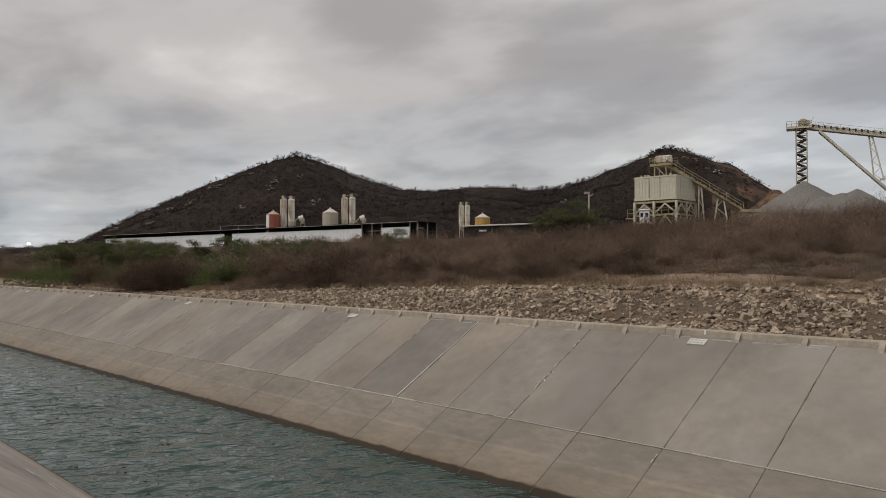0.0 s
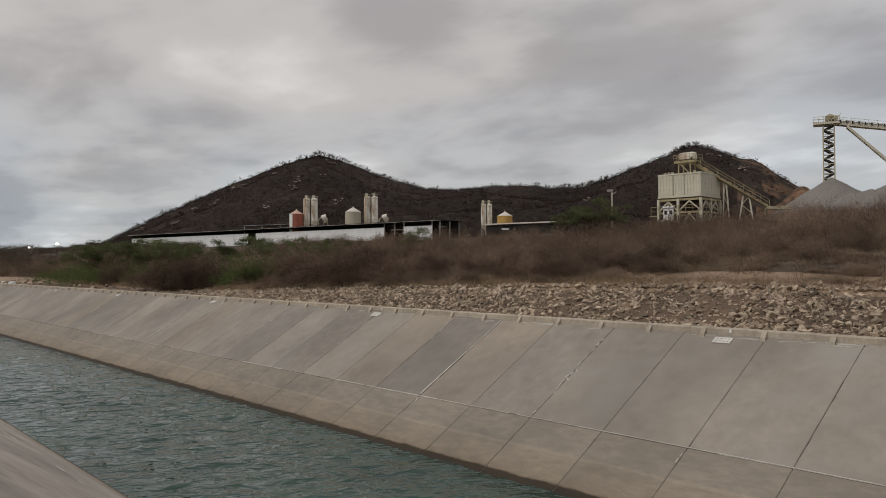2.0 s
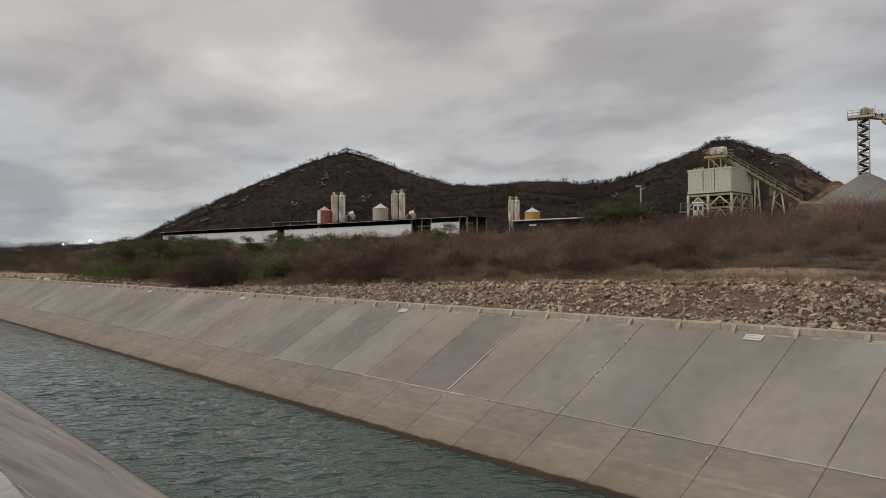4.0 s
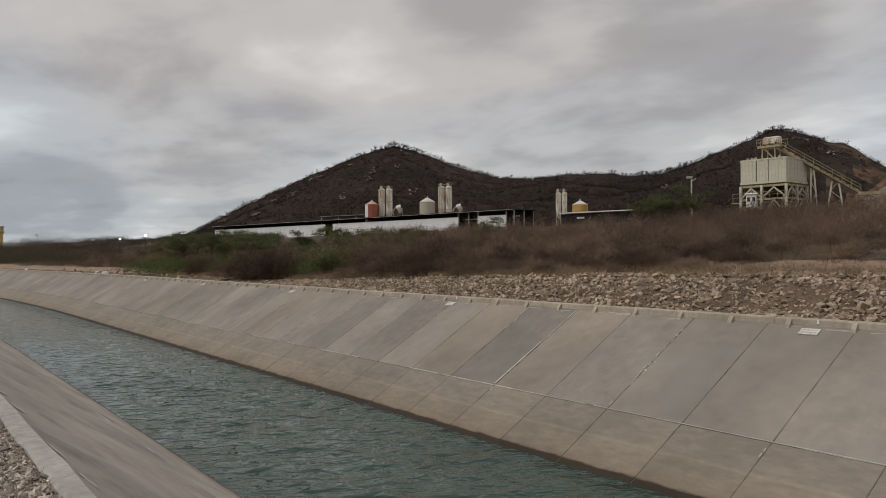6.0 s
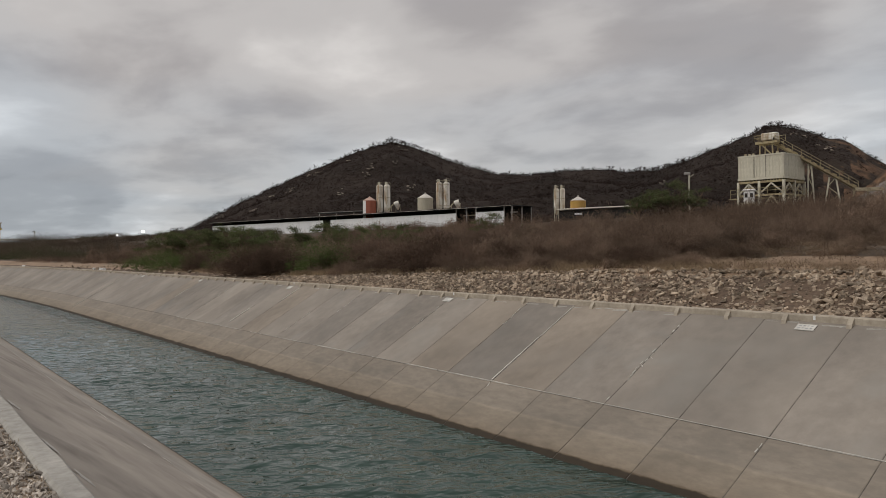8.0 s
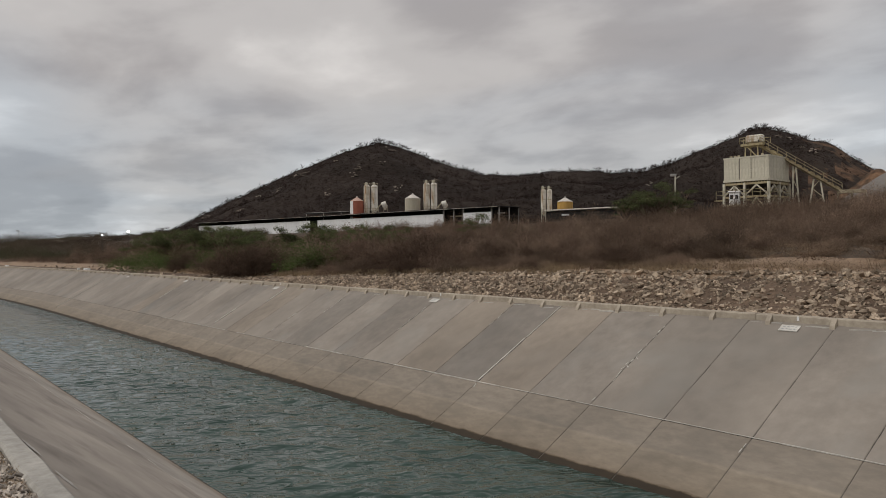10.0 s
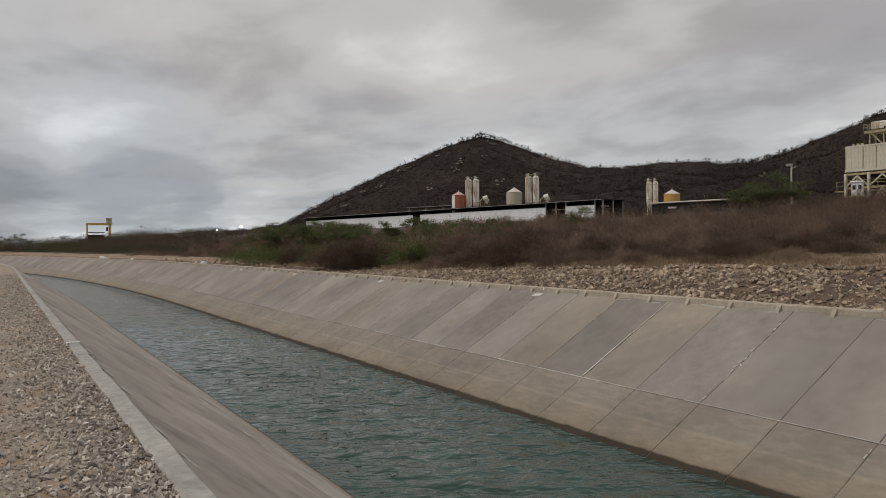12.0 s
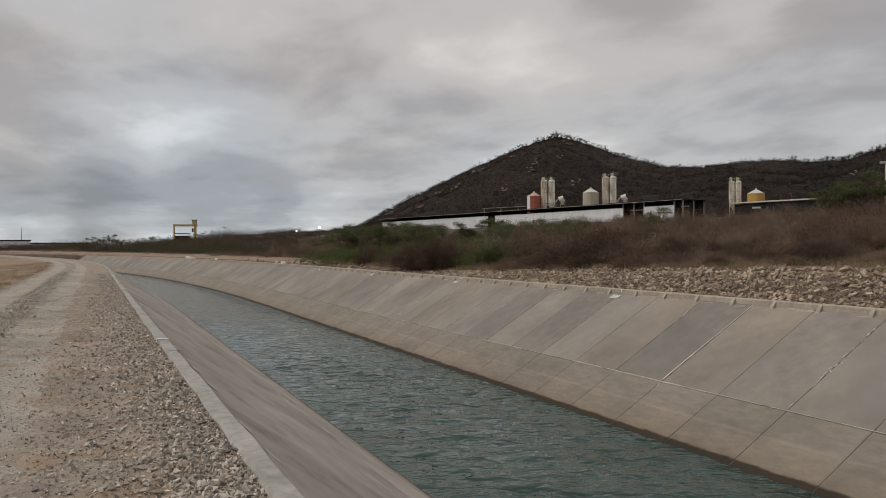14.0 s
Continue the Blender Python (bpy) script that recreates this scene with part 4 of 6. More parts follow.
# ---------------------------------------------------------------- stones
def stone_proto(seed, points=11, flat=0.62):
    """An angular broken stone: the hull of a few scattered points, about 1 m across."""
    r = random.Random(seed)
    bm = bmesh.new()
    for _ in range(points):
        v = Vector((r.gauss(0, 1), r.gauss(0, 1), r.gauss(0, 1))).normalized() * r.uniform(0.42, 0.52)
        bm.verts.new((v.x * r.uniform(0.85, 1.2), v.y * 0.85, v.z * flat))
    res = bmesh.ops.convex_hull(bm, input=bm.verts)
    bmesh.ops.delete(bm, geom=[g for g in res["geom_interior"] if isinstance(g, bmesh.types.BMVert)], context="VERTS")
    bmesh.ops.triangulate(bm, faces=bm.faces)
    return bm


def block_proto(seed):
    """A quarried block, about 1 m long: the hull of a box's worn corners."""
    r = random.Random(seed)
    bm = bmesh.new()
    b, c = r.uniform(0.55, 0.9), r.uniform(0.35, 0.62)
    for i in (-1, 1):
        for j in (-1, 1):
            for k in (-1, 1):
                bm.verts.new((0.5 * i * r.uniform(0.62, 1.1), 0.5 * b * j * r.uniform(0.6, 1.1), 0.5 * c * k * r.uniform(0.7, 1.1)))
    for _ in range(3):
        v = Vector((r.gauss(0, 1), r.gauss(0, 1), r.gauss(0, 1))).normalized() * 0.52
        bm.verts.new((v.x, v.y * b, v.z * c * 1.1))
    res = bmesh.ops.convex_hull(bm, input=bm.verts)
    bmesh.ops.delete(bm, geom=[g for g in res["geom_interior"] if isinstance(g, bmesh.types.BMVert)], context="VERTS")
    bmesh.ops.triangulate(bm, faces=bm.faces)
    return bm


def proto_arrays(seed, points, flat=0.62):
    bm = stone_proto(seed, points, flat) if points else block_proto(seed)
    bm.verts.index_update()
    vs = np.array([v.co[:] for v in bm.verts])
    fs = np.array([[v.index for v in f.verts] for f in bm.faces])
    bm.free()
    return vs, fs


def turn_matrix(r, tilt=0.6):
    return np.array(Euler((r.gauss(0, tilt), r.gauss(0, tilt), r.uniform(0, 6.28))).to_matrix())


def scatter(name, protos, places, r, material, label, category, parent=None, tilt=0.6):
    """Many small stones joined into one mesh. places: (x, y, z, size)."""
    allv, allf, o = [], [], 0
    for x, y, z, s in places:
        vs, fs = protos[r.randrange(len(protos))]
        scale = np.array((s * r.uniform(0.8, 1.25), s * r.uniform(0.8, 1.1), s * r.uniform(0.7, 1.1)))
        allv.append((vs * scale) @ turn_matrix(r, tilt).T + np.array((x, y, z)))
        allf.append(fs + o)
        o += len(vs)
    v, f = np.concatenate(allv), np.concatenate(allf)
    me = bpy.data.meshes.new(name)
    me.vertices.add(len(v)), me.vertices.foreach_set("co", v.ravel())
    me.loops.add(f.size), me.loops.foreach_set("vertex_index", f.ravel().astype(np.int32))
    me.polygons.add(len(f)), me.polygons.foreach_set("loop_start", np.arange(0, f.size, 3, dtype=np.int32))
    me.update(calc_edges=True)
    me.shade_flat()
    me.materials.append(material)
    ob = new(name, me)
    if parent:
        ob.parent = parent
        ob["kind"] = "stuff"
    else:
        tagged(ob, label, category, kind="stuff")
    return ob


def bank_stones():
    r = random.Random(21)
    base = thing("riprap", Matrix.Identity(4), "bank of broken grey and tan stones above the kerb", "riprap", kind="structure")
    protos = [finish(block_proto(100 + k), "stone", M_STONE) for k in range(8)]
    loose = [proto_arrays(130 + k, 0) for k in range(10)]

    def spot(y0, y1):
        y = r.uniform(y0, y1)
        top = 22.5 if y < 35 else 22.5 - 1.1 * sstep(35, 60, y)
        v = r.uniform(19.30, top)
        return v, y

    n = 0
    while n < 300:
        v, y = spot(6.5, 30)
        bare = noise.noise(Vector((v / 1.3, y / 1.8, 9)))
        if y < 16 and bare > 0.12:
            continue
        s = min(0.38, r.lognormvariate(-1.80, 0.26))
        ob = new("stone", protos[r.randrange(8)])
        ob.parent = base
        q = at(v, y, ground_z(v, y) + s * 0.18)
        ob.matrix_basis = Matrix.LocRotScale(q, Euler((r.gauss(0.0, 0.4), r.gauss(-0.3, 0.4), r.uniform(0, 6.28))), (s * r.uniform(0.9, 1.5), s, s * r.uniform(0.7, 1.0)))
        n += 1
    places = []
    while len(places) < 16000:
        small = len(places) > 7000
        v, y = spot(1, 46) if r.random() < 0.86 else spot(38, 62)
        if y > 38 and r.random() < sstep(40, 62, y) * 0.6:
            continue
        bare = noise.noise(Vector((v / 1.3, y / 1.8, 9)))
        if bare > (0.20 if y < 16 else 0.32) and not small and r.random() < 0.7:
            continue
        s = min(0.14, r.lognormvariate(-2.75, 0.35)) if small else min(0.32, r.lognormvariate(-2.02, 0.30))
        q = at(v, y, ground_z(v, y) + s * 0.10)
        places.append((q.x, q.y, q.z, s))
    for k in range(700):
        v, y = (r.uniform(19.6, 23.5), r.uniform(58, 120)) if k < 90 else (22.4 + abs(r.gauss(0, 1.6)), r.uniform(2, 60))
        s = r.uniform(0.12, 0.42) if k < 90 else r.uniform(0.06, 0.26)
        q = at(v, y, ground_z(v, y) + s * 0.15)
        places.append((q.x, q.y, q.z, s))
    for k in range(1500):
        v, y = r.uniform(19.3, 22.5), r.uniform(-14, 1)
        s = r.uniform(0.08, 0.3)
        places.append((v, y, ground_z(v, y) + s * 0.15, s))
    scatter("loose_stones", loose, places, r, M_STONE_I, "", "", base)


def gravel():
    r = random.Random(31)
    loose = [proto_arrays(160 + k, 8, 0.55) for k in range(8)]
    places = []
    # thick along the verge
    while len(places) < 16500:
        y = 3.6 + 56 * r.random() ** 2.7
        v = NEAR_IN - 0.01 - abs(r.gauss(0, 0.52))
        if v < -0.6:
            continue
        s = min(0.10, r.lognormvariate(-3.1, 0.40))
        q = at(v, y, max(verge_z(v, y) if v > -0.9 else -9, road_z(v, y) if v < -0.3 else -9) + s * 0.2)
        places.append((q.x, q.y, q.z, s))
    # thinner on the road, with a ridge between the ruts
    while len(places) < 31000:
        y = 4 + 62 * r.random() ** 1.9
        v = r.choice((r.uniform(-3.7, 0.0), -1.95 + r.gauss(0, 0.20), -1.95 + r.gauss(0, 0.20), 0.0 + r.gauss(0, 0.35), -3.6 + r.gauss(0, 0.25)))
        if v > 1 or v < -4.2:
            continue
        s = min(0.10, r.lognormvariate(-3.15 if abs(v + 1.95) < 0.4 else -3.5, 0.45))
        q = at(v, y, max(verge_z(v, y) if v > -0.9 else -9, road_z(v, y) if v < -0.3 else -9) + s * 0.2)
        places.append((q.x, q.y, q.z, s))
    # round the camera and behind it
    for k in range(2600):
        y, v = r.uniform(-6, 4.6), NEAR_IN - 0.02 - abs(r.gauss(0, 0.6)) if k % 2 else r.uniform(-3.6, 0.9)
        s = min(0.09, r.lognormvariate(-3.3, 0.4))
        places.append((v, y, max(verge_z(v, y) if v > -0.9 else -9, road_z(v, y) if v < -0.3 else -9) + s * 0.2, s))
    chips = [proto_arrays(190 + k, 6, 0.6) for k in range(6)]
    small = []
    while len(small) < 15000:
        y = 3.6 + 30 * r.random() ** 1.7
        v = r.choice((r.uniform(-3.6, 0.6), r.gauss(-0.3, 0.7), r.gauss(-2.0, 0.5)))
        if not -4.0 < v < 1.05:
            continue
        s = min(0.055, r.lognormvariate(-3.75, 0.35))
        q = at(v, y, max(verge_z(v, y) if v > -0.9 else -9, road_z(v, y) if v < -0.3 else -9) + s * 0.15)
        small.append((q.x, q.y, q.z, s))
    scatter("stone_chips", chips, small, r, M_GRAVEL, "small stone chips strewn over the road", "gravel")
    scatter("gravel", loose, places, r, M_GRAVEL, "loose crushed gravel along the kerb and road", "gravel")


def pale_blocks():
    """Broken white blocks lying on the far bank beside the kerb."""
    r = random.Random(63)
    for v, y, size in ((20.4, 92.0, 0.75), (20.9, 93.4, 0.5), (20.6, 96.0, 0.55), (20.3, 148.0, 0.95), (20.5, 152.5, 0.85), (20.8, 133.0, 0.6)):
        b = new("broken_block", finish(block_proto(300 + int(y)), "broken_block", M_WHITE))
        b.matrix_basis = Matrix.LocRotScale(at(v, y, ground_z(v, y) + size * 0.2), Euler((r.gauss(0, 0.1), r.gauss(0, 0.1), r.uniform(0, 6.28))), (size, size, size))
        tagged(b, "broken white block lying on the sandy bank", "block", "broken blocks")


bank_stones()
gravel()
pale_blocks()


# ---------------------------------------------------------------- long shed on the rise
def oriented(origin, right_dir):
    """A frame at origin whose x axis is right_dir in plan."""
    x = Vector((right_dir[0], right_dir[1], 0)).normalized()
    y = Vector((-x.y, x.x, 0))
    return Matrix(((x.x, y.x, 0, origin[0]), (x.y, y.y, 0, origin[1]), (0, 0, 1, origin[2]), (0, 0, 0, 1)))


SHED_L, SHED_R, SHED_TOP, SHED_BASE = Vector((100.0, 283.0, 0)), Vector((126.2, 141.0, 0)), 13.15, 8.0


def along_shed(azimuth):
    """Metres from the shed's left end to where a line of sight at this azimuth meets its front."""
    d, e = polar(azimuth, 1.0), (SHED_R - SHED_L)
    k = (SHED_L.x * d.y - SHED_L.y * d.x) / (e.y * d.x - e.x * d.y)
    return k * e.length


def long_shed():
    L = (SHED_R - SHED_L).length
    t = thing("long_shed", oriented((SHED_L.x, SHED_L.y, 0), SHED_R - SHED_L), "long low white-walled industrial shed, the shade under its eave coloured black", "shed")
    # local x to the right along the front, y away from the canal
    top, h = SHED_TOP - 1.25, SHED_TOP - SHED_BASE
    runs = [(0.0, along_shed(27.22)), (along_shed(27.76), along_shed(37.0)), (along_shed(38.45), along_shed(40.53))]
    for a, b in runs:
        w = part("wall", box(((a + b) / 2, 0, (SHED_BASE + top) / 2 - 0.6), (b - a, 0.16, top - SHED_BASE + 1.2), 0.02), M_SHEDWALL, t)
        n = max(2, int((b - a) / 6))
        for i in range(1, n):
            x = a + (b - a) * i / n
            part("seam", box((x, -0.085, (SHED_BASE + top) / 2), (0.05, 0.02, top - SHED_BASE - 0.1)), M_GREYSTEEL, w)
    end = along_shed(41.15)
    # back wall and floor are coloured near-black for the shade indoors
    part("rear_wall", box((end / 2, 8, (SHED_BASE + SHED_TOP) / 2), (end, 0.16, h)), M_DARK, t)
    part("end_wall", box((0, 4, (SHED_BASE + SHED_TOP) / 2 - 0.6), (0.16, 8, h + 1.0)), M_ROOF_AND_SHADE, t)
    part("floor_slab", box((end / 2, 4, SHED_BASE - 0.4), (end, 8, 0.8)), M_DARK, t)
    # roof coloured black to deepen the shade below its overhang
    bm = bmesh.new()
    add_box(bm, (end / 2, 3.7, SHED_TOP), (end + 0.8, 9.6, 0.14), 0, Matrix.Rotation(radians(0.4), 4, "X"))
    part("roof", bm, M_ROOF_AND_SHADE, t)
    part("roof_edge", box((end / 2, -1.14, SHED_TOP - 0.09), (end + 0.8, 0.06, 0.13)), M_SILO, t)
    for a in (37.0, 37.75, 38.45, 40.53, 41.1):
        x = along_shed(a)
        part("post", box((x, 0.1, (SHED_BASE + SHED_TOP) / 2 - 0.05), (0.28, 0.28, h - 0.1)), M_GREYSTEEL, t)
    for y in (4.0, 7.9):
        part("end_post", box((end - 0.15, y, (SHED_BASE + SHED_TOP) / 2 - 0.05), (0.24, 0.24, h - 0.1)), M_GREYSTEEL, t)
    part("end_rail", box((end - 0.15, 4.0, 10.9), (0.16, 7.6, 0.16)), M_RUST, t)
    # walkway and rails seen in the open bays
    for a0, a1, z, m in ((37.1, 38.3, 11.3, M_CREAM_D), (37.2, 38.2, 10.2, M_RUST), (40.6, 41.1, 11.6, M_GREYSTEEL)):
        x0, x1 = along_shed(a0), along_shed(a1)
        part("inner_rail", box(((x0 + x1) / 2, 2.2, z), (x1 - x0, 0.3, 0.28)), m, t)
    for a in (37.35, 37.9, 40.85):
        part("inner_post", box((along_shed(a), 2.4, 10.5), (0.2, 0.2, 3.8)), M_RUST, t)


def rear_canopy():
    """A second roof just showing over the shed."""
    a, b = polar(27.0, 258), polar(31.0, 243)
    m = oriented((a.x, a.y, 0), b - a)
    L = (b - a).length
    t = thing("canopy", m, "thin dark canopy roof on posts behind the shed", "canopy")
    part("roof", box((L / 2, 2, 14.75), (L, 6, 0.22)), M_ROOF_AND_SHADE, t)
    part("roof_edge", box((L / 2, -1.1, 14.9), (L, 0.1, 0.12)), M_GREYSTEEL, t)
    for k in range(4):
        part("post", box((0.5 + (L - 1) * k / 3, -0.8, 11.3), (0.22, 0.22, 6.8)), M_GREYSTEEL, t)


def low_roof():
    a, b = polar(44.55, 196), polar(49.6, 186)
    t = thing("low_building", oriented((a.x, a.y, 0), b - a), "low building with a near-black wall under a pale flat roof edge", "building")
    L = (b - a).length
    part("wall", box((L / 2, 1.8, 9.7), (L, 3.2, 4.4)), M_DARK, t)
    part("roof", box((L / 2, 1.6, 12.2), (L + 0.6, 4.4, 0.30), 0.03), M_CONE, t)
    part("counter", box((L * 0.3, -0.4, 10.9), (L * 0.10, 0.3, 0.4)), M_SHEDWALL, t)


def add_ring(bm, z, r, thick, seg=20, c=(0, 0)):
    add_tube(bm, (c[0], c[1], z - thick / 2), (c[0], c[1], z + thick / 2), r, r, seg)


def twin_silo(azimuth, dist, gap, rad, z0, ztop, label):
    """Two slim cement silos side by side with cone bottoms, ladders, filters and a frame."""
    p = polar(azimuth, dist)
    t = thing("twin_silo", oriented((p.x, p.y, 0), polar(azimuth + 90, 1)), label, "silo", "cement silos")
    for sx in (-1, 1):
        cx = sx * gap / 2
        bm = tube((cx, 0, z0 + 1.6), (cx, 0, ztop - 0.35), rad, None, 22)
        add_tube(bm, (cx, 0, ztop - 0.35), (cx, 0, ztop), rad, rad * 0.55, 22)
        add_tube(bm, (cx, 0, z0), (cx, 0, z0 + 1.6), rad * 0.25, rad, 22)
        s = part("silo", bm, M_SILO, t)
        for k in range(3):
            bmr = bmesh.new()
            add_ring(bmr, z0 + 2.2 + (ztop - z0 - 3.0) * k / 2, rad + 0.05, 0.12, 22, (cx, 0))
            part("hoop", bmr, M_CREAM_D, s)
        part("filter", tube((cx - 0.2, 0, ztop - 0.05), (cx - 0.2, 0, ztop + 0.85), rad * 0.34, None, 12), M_CREAM, s)
        bl = bmesh.new()
        for q in (-0.18, 0.18):
            add_beam(bl, (cx + q, -rad - 0.15, z0), (cx + q, -rad - 0.15, ztop + 0.5), 0.05)
        n = int((ztop - z0) / 0.5)
        for k in range(n):
            add_beam(bl, (cx - 0.18, -rad - 0.15, z0 + 0.5 * k), (cx + 0.18, -rad - 0.15, z0 + 0.5 * k), 0.04)
        part("ladder", bl, M_CREAM_D, s)
        bg = bmesh.new()
        for k in range(10):
            a0, a1 = 2 * math.pi * k / 10, 2 * math.pi * (k + 1) / 10
            add_beam(bg, (cx + rad * 0.95 * math.cos(a0), rad * 0.95 * math.sin(a0), ztop + 0.55), (cx + rad * 0.95 * math.cos(a1), rad * 0.95 * math.sin(a1), ztop + 0.55), 0.05)
            if k % 2 == 0:
                add_beam(bg, (cx + rad * 0.95 * math.cos(a0), rad * 0.95 * math.sin(a0), ztop - 0.3), (cx + rad * 0.95 * math.cos(a0), rad * 0.95 * math.sin(a0), ztop + 0.55), 0.05)
        part("guard_rail", bg, M_CREAM_D, s)
        for lx in (-1, 1):
            for ly in (-1, 1):
                part("leg", beam((cx + lx * rad * 0.7, ly * rad * 0.7, 8.0), (cx + lx * rad * 0.7, ly * rad * 0.7, z0 + 2.0), 0.2), M_CREAM, t)
        part("brace", beam((cx - rad * 0.7, -rad * 0.7, z0 - 2.2), (cx + rad * 0.7, -rad * 0.7, z0 + 0.9), 0.12), M_CREAM, t)
    return t


def cone_tank(azimuth, dist, rad, z_eave, z_top, material, name, label, lit=None):
    p = polar(azimuth, dist)
    t = thing(name, oriented((p.x, p.y, 0), polar(azimuth + 90, 1)), label, "tank")
    part("shell", tube((0, 0, 8.0), (0, 0, z_eave), rad, None, 28), material, t)
    part("cone_roof", tube((0, 0, z_eave), (0, 0, z_top), rad * 1.06, rad * 0.12, 28), M_CONE_RED if material is M_TANK_RED else M_CONE, t)
    part("vent", tube((0, 0, z_top - 0.05), (0, 0, z_top + 0.35), 0.16, None, 10), M_CONE, t)
    for k in range(4):
        bm = bmesh.new()
        add_ring(bm, 10.5 + (z_eave - 10.7) * k / 3, rad + 0.03, 0.08, 28)
        part("stiffener", bm, material, t)
    # the side of the shell that catches the light, laid on as white colour
    if lit:
        a0, a1 = lit
        bm = bmesh.new()
        n = 8
        pts = [(math.cos(radians(a0 + (a1 - a0) * i / n)) * (rad + 0.04), math.sin(radians(a0 + (a1 - a0) * i / n)) * (rad + 0.04)) for i in range(n + 1)]
        lo = [bm.verts.new((x, y, 8.5)) for x, y in pts]
        hi = [bm.verts.new((x, y, z_eave - 0.05)) for x, y in pts]
        for i in range(n):
            bm.faces.new((lo[i], lo[i + 1], hi[i + 1], hi[i]))
        part("white_band", bm, M_WHITE, t, "lit side of the shell, put in as white")
    return t


def dust_unit(azimuth, dist, z, label):
    """A white drum with pipes beside the silos."""
    p = polar(azimuth, dist)
    t = thing("dust_collector", oriented((p.x, p.y, 0), polar(azimuth + 90, 1)), label, "dust collector", "dust collectors")
    part("drum", tube((-0.5, 0, z), (0.9, 0, z + 0.5), 0.75, None, 14), M_SILO, t)
    part("hopper", tube((0.6, 0, z - 1.6), (0.6, 0, z), 0.25, 0.8, 12), M_SILO, t)
    part("chute", beam((-2.6, 0, z - 1.9), (-0.1, 0, z + 0.9), 0.28), M_CREAM_D, t)
    for x in (-1.4, 0.0, 1.3):
        part("leg", beam((x, 0.3, 8.0), (x, 0.3, z - 0.2), 0.16), M_CREAM_D, t)


long_shed()
rear_canopy()
low_roof()
tilt_up = lambda e, d: 1.7 + d * math.tan(radians(e))
cone_tank(30.62, 240, 2.05, tilt_up(3.82, 240), tilt_up(4.10, 240), M_TANK_RED, "red_tank", "red round tank with a pale cone roof, its lit side put in as white", lit=(176, 236))
twin_silo(31.63, 240, 2.25, 1.02, tilt_up(2.75, 240), tilt_up(5.0, 240), "pair of slim white cement silos streaked with rust")
dust_unit(32.55, 238, tilt_up(3.55, 238), "white dust collector drum with a sloping chute")
cone_tank(34.72, 235, 2.35, tilt_up(4.0, 235), tilt_up(4.33, 235), M_TANK_BEIGE, "beige_tank", "beige round tank with a pale cone roof")
twin_silo(36.03, 235, 2.20, 1.00, tilt_up(2.9, 235), tilt_up(5.17, 235), "pair of slim cream cement silos streaked with rust")
dust_unit(37.0, 232, tilt_up(3.6, 232), "small white dust collector beside the silos")
twin_silo(44.58, 200, 1.50, 0.68, tilt_up(2.7, 200), tilt_up(4.62, 200), "pair of small slim white cement silos")
cone_tank(45.92, 200, 1.95, tilt_up(3.68, 200), tilt_up(3.98, 200), M_TANK_YELLOW, "yellow_tank", "yellow round tank with a pale cone roof")


# ---------------------------------------------------------------- storage bin on legs, with its feed conveyor
def ribbed_wall(t, x0, y0, x1, y1, z0, z1, ribs, deep=0.10):
    """A sheet wall from (x0, y0) to (x1, y1) with upright ribs as its pieces."""
    a, b = Vector((x0, y0, 0)), Vector((x1, y1, 0))
    d = (b - a)
    n = Vector((d.y, -d.x, 0)).normalized()
    mid = (a + b) / 2
    turn = Matrix.Rotation(math.atan2(d.y, d.x), 4, "Z")
    bm = bmesh.new()
    add_box(bm, (0, 0, 0), (d.length, 0.06, z1 - z0), 0, Matrix.Translation((mid.x, mid.y, (z0 + z1) / 2)) @ turn)
    wall = part("wall_panel", bm, M_CREAM, t)
    me = finish(box((0, 0, 0), (d.length / ribs * 0.52, deep * 0.5, z1 - z0 - 0.1), 0.015), "rib", M_CREAM)
    for k in range(ribs):
        p = a + d * ((k + 0.5) / ribs) + n * 0.05
        ob = new("rib", me)
        ob.parent = wall
        ob.matrix_basis = Matrix.Translation((p.x, p.y, (z0 + z1) / 2)) @ turn


def railing(bm, a, b, height=1.0, step=1.2, w=0.06):
    a, b = Vector(a), Vector(b)
    n = max(1, int((b - a).length / step))
    for k in range(n + 1):
        p = a.lerp(b, k / n)
        add_beam(bm, p, p + Vector((0, 0, height)), w)
    for f in (0.55, 1.0):
        add_beam(bm, a + Vector((0, 0, height * f)), b + Vector((0, 0, height * f)), w)
    return bm


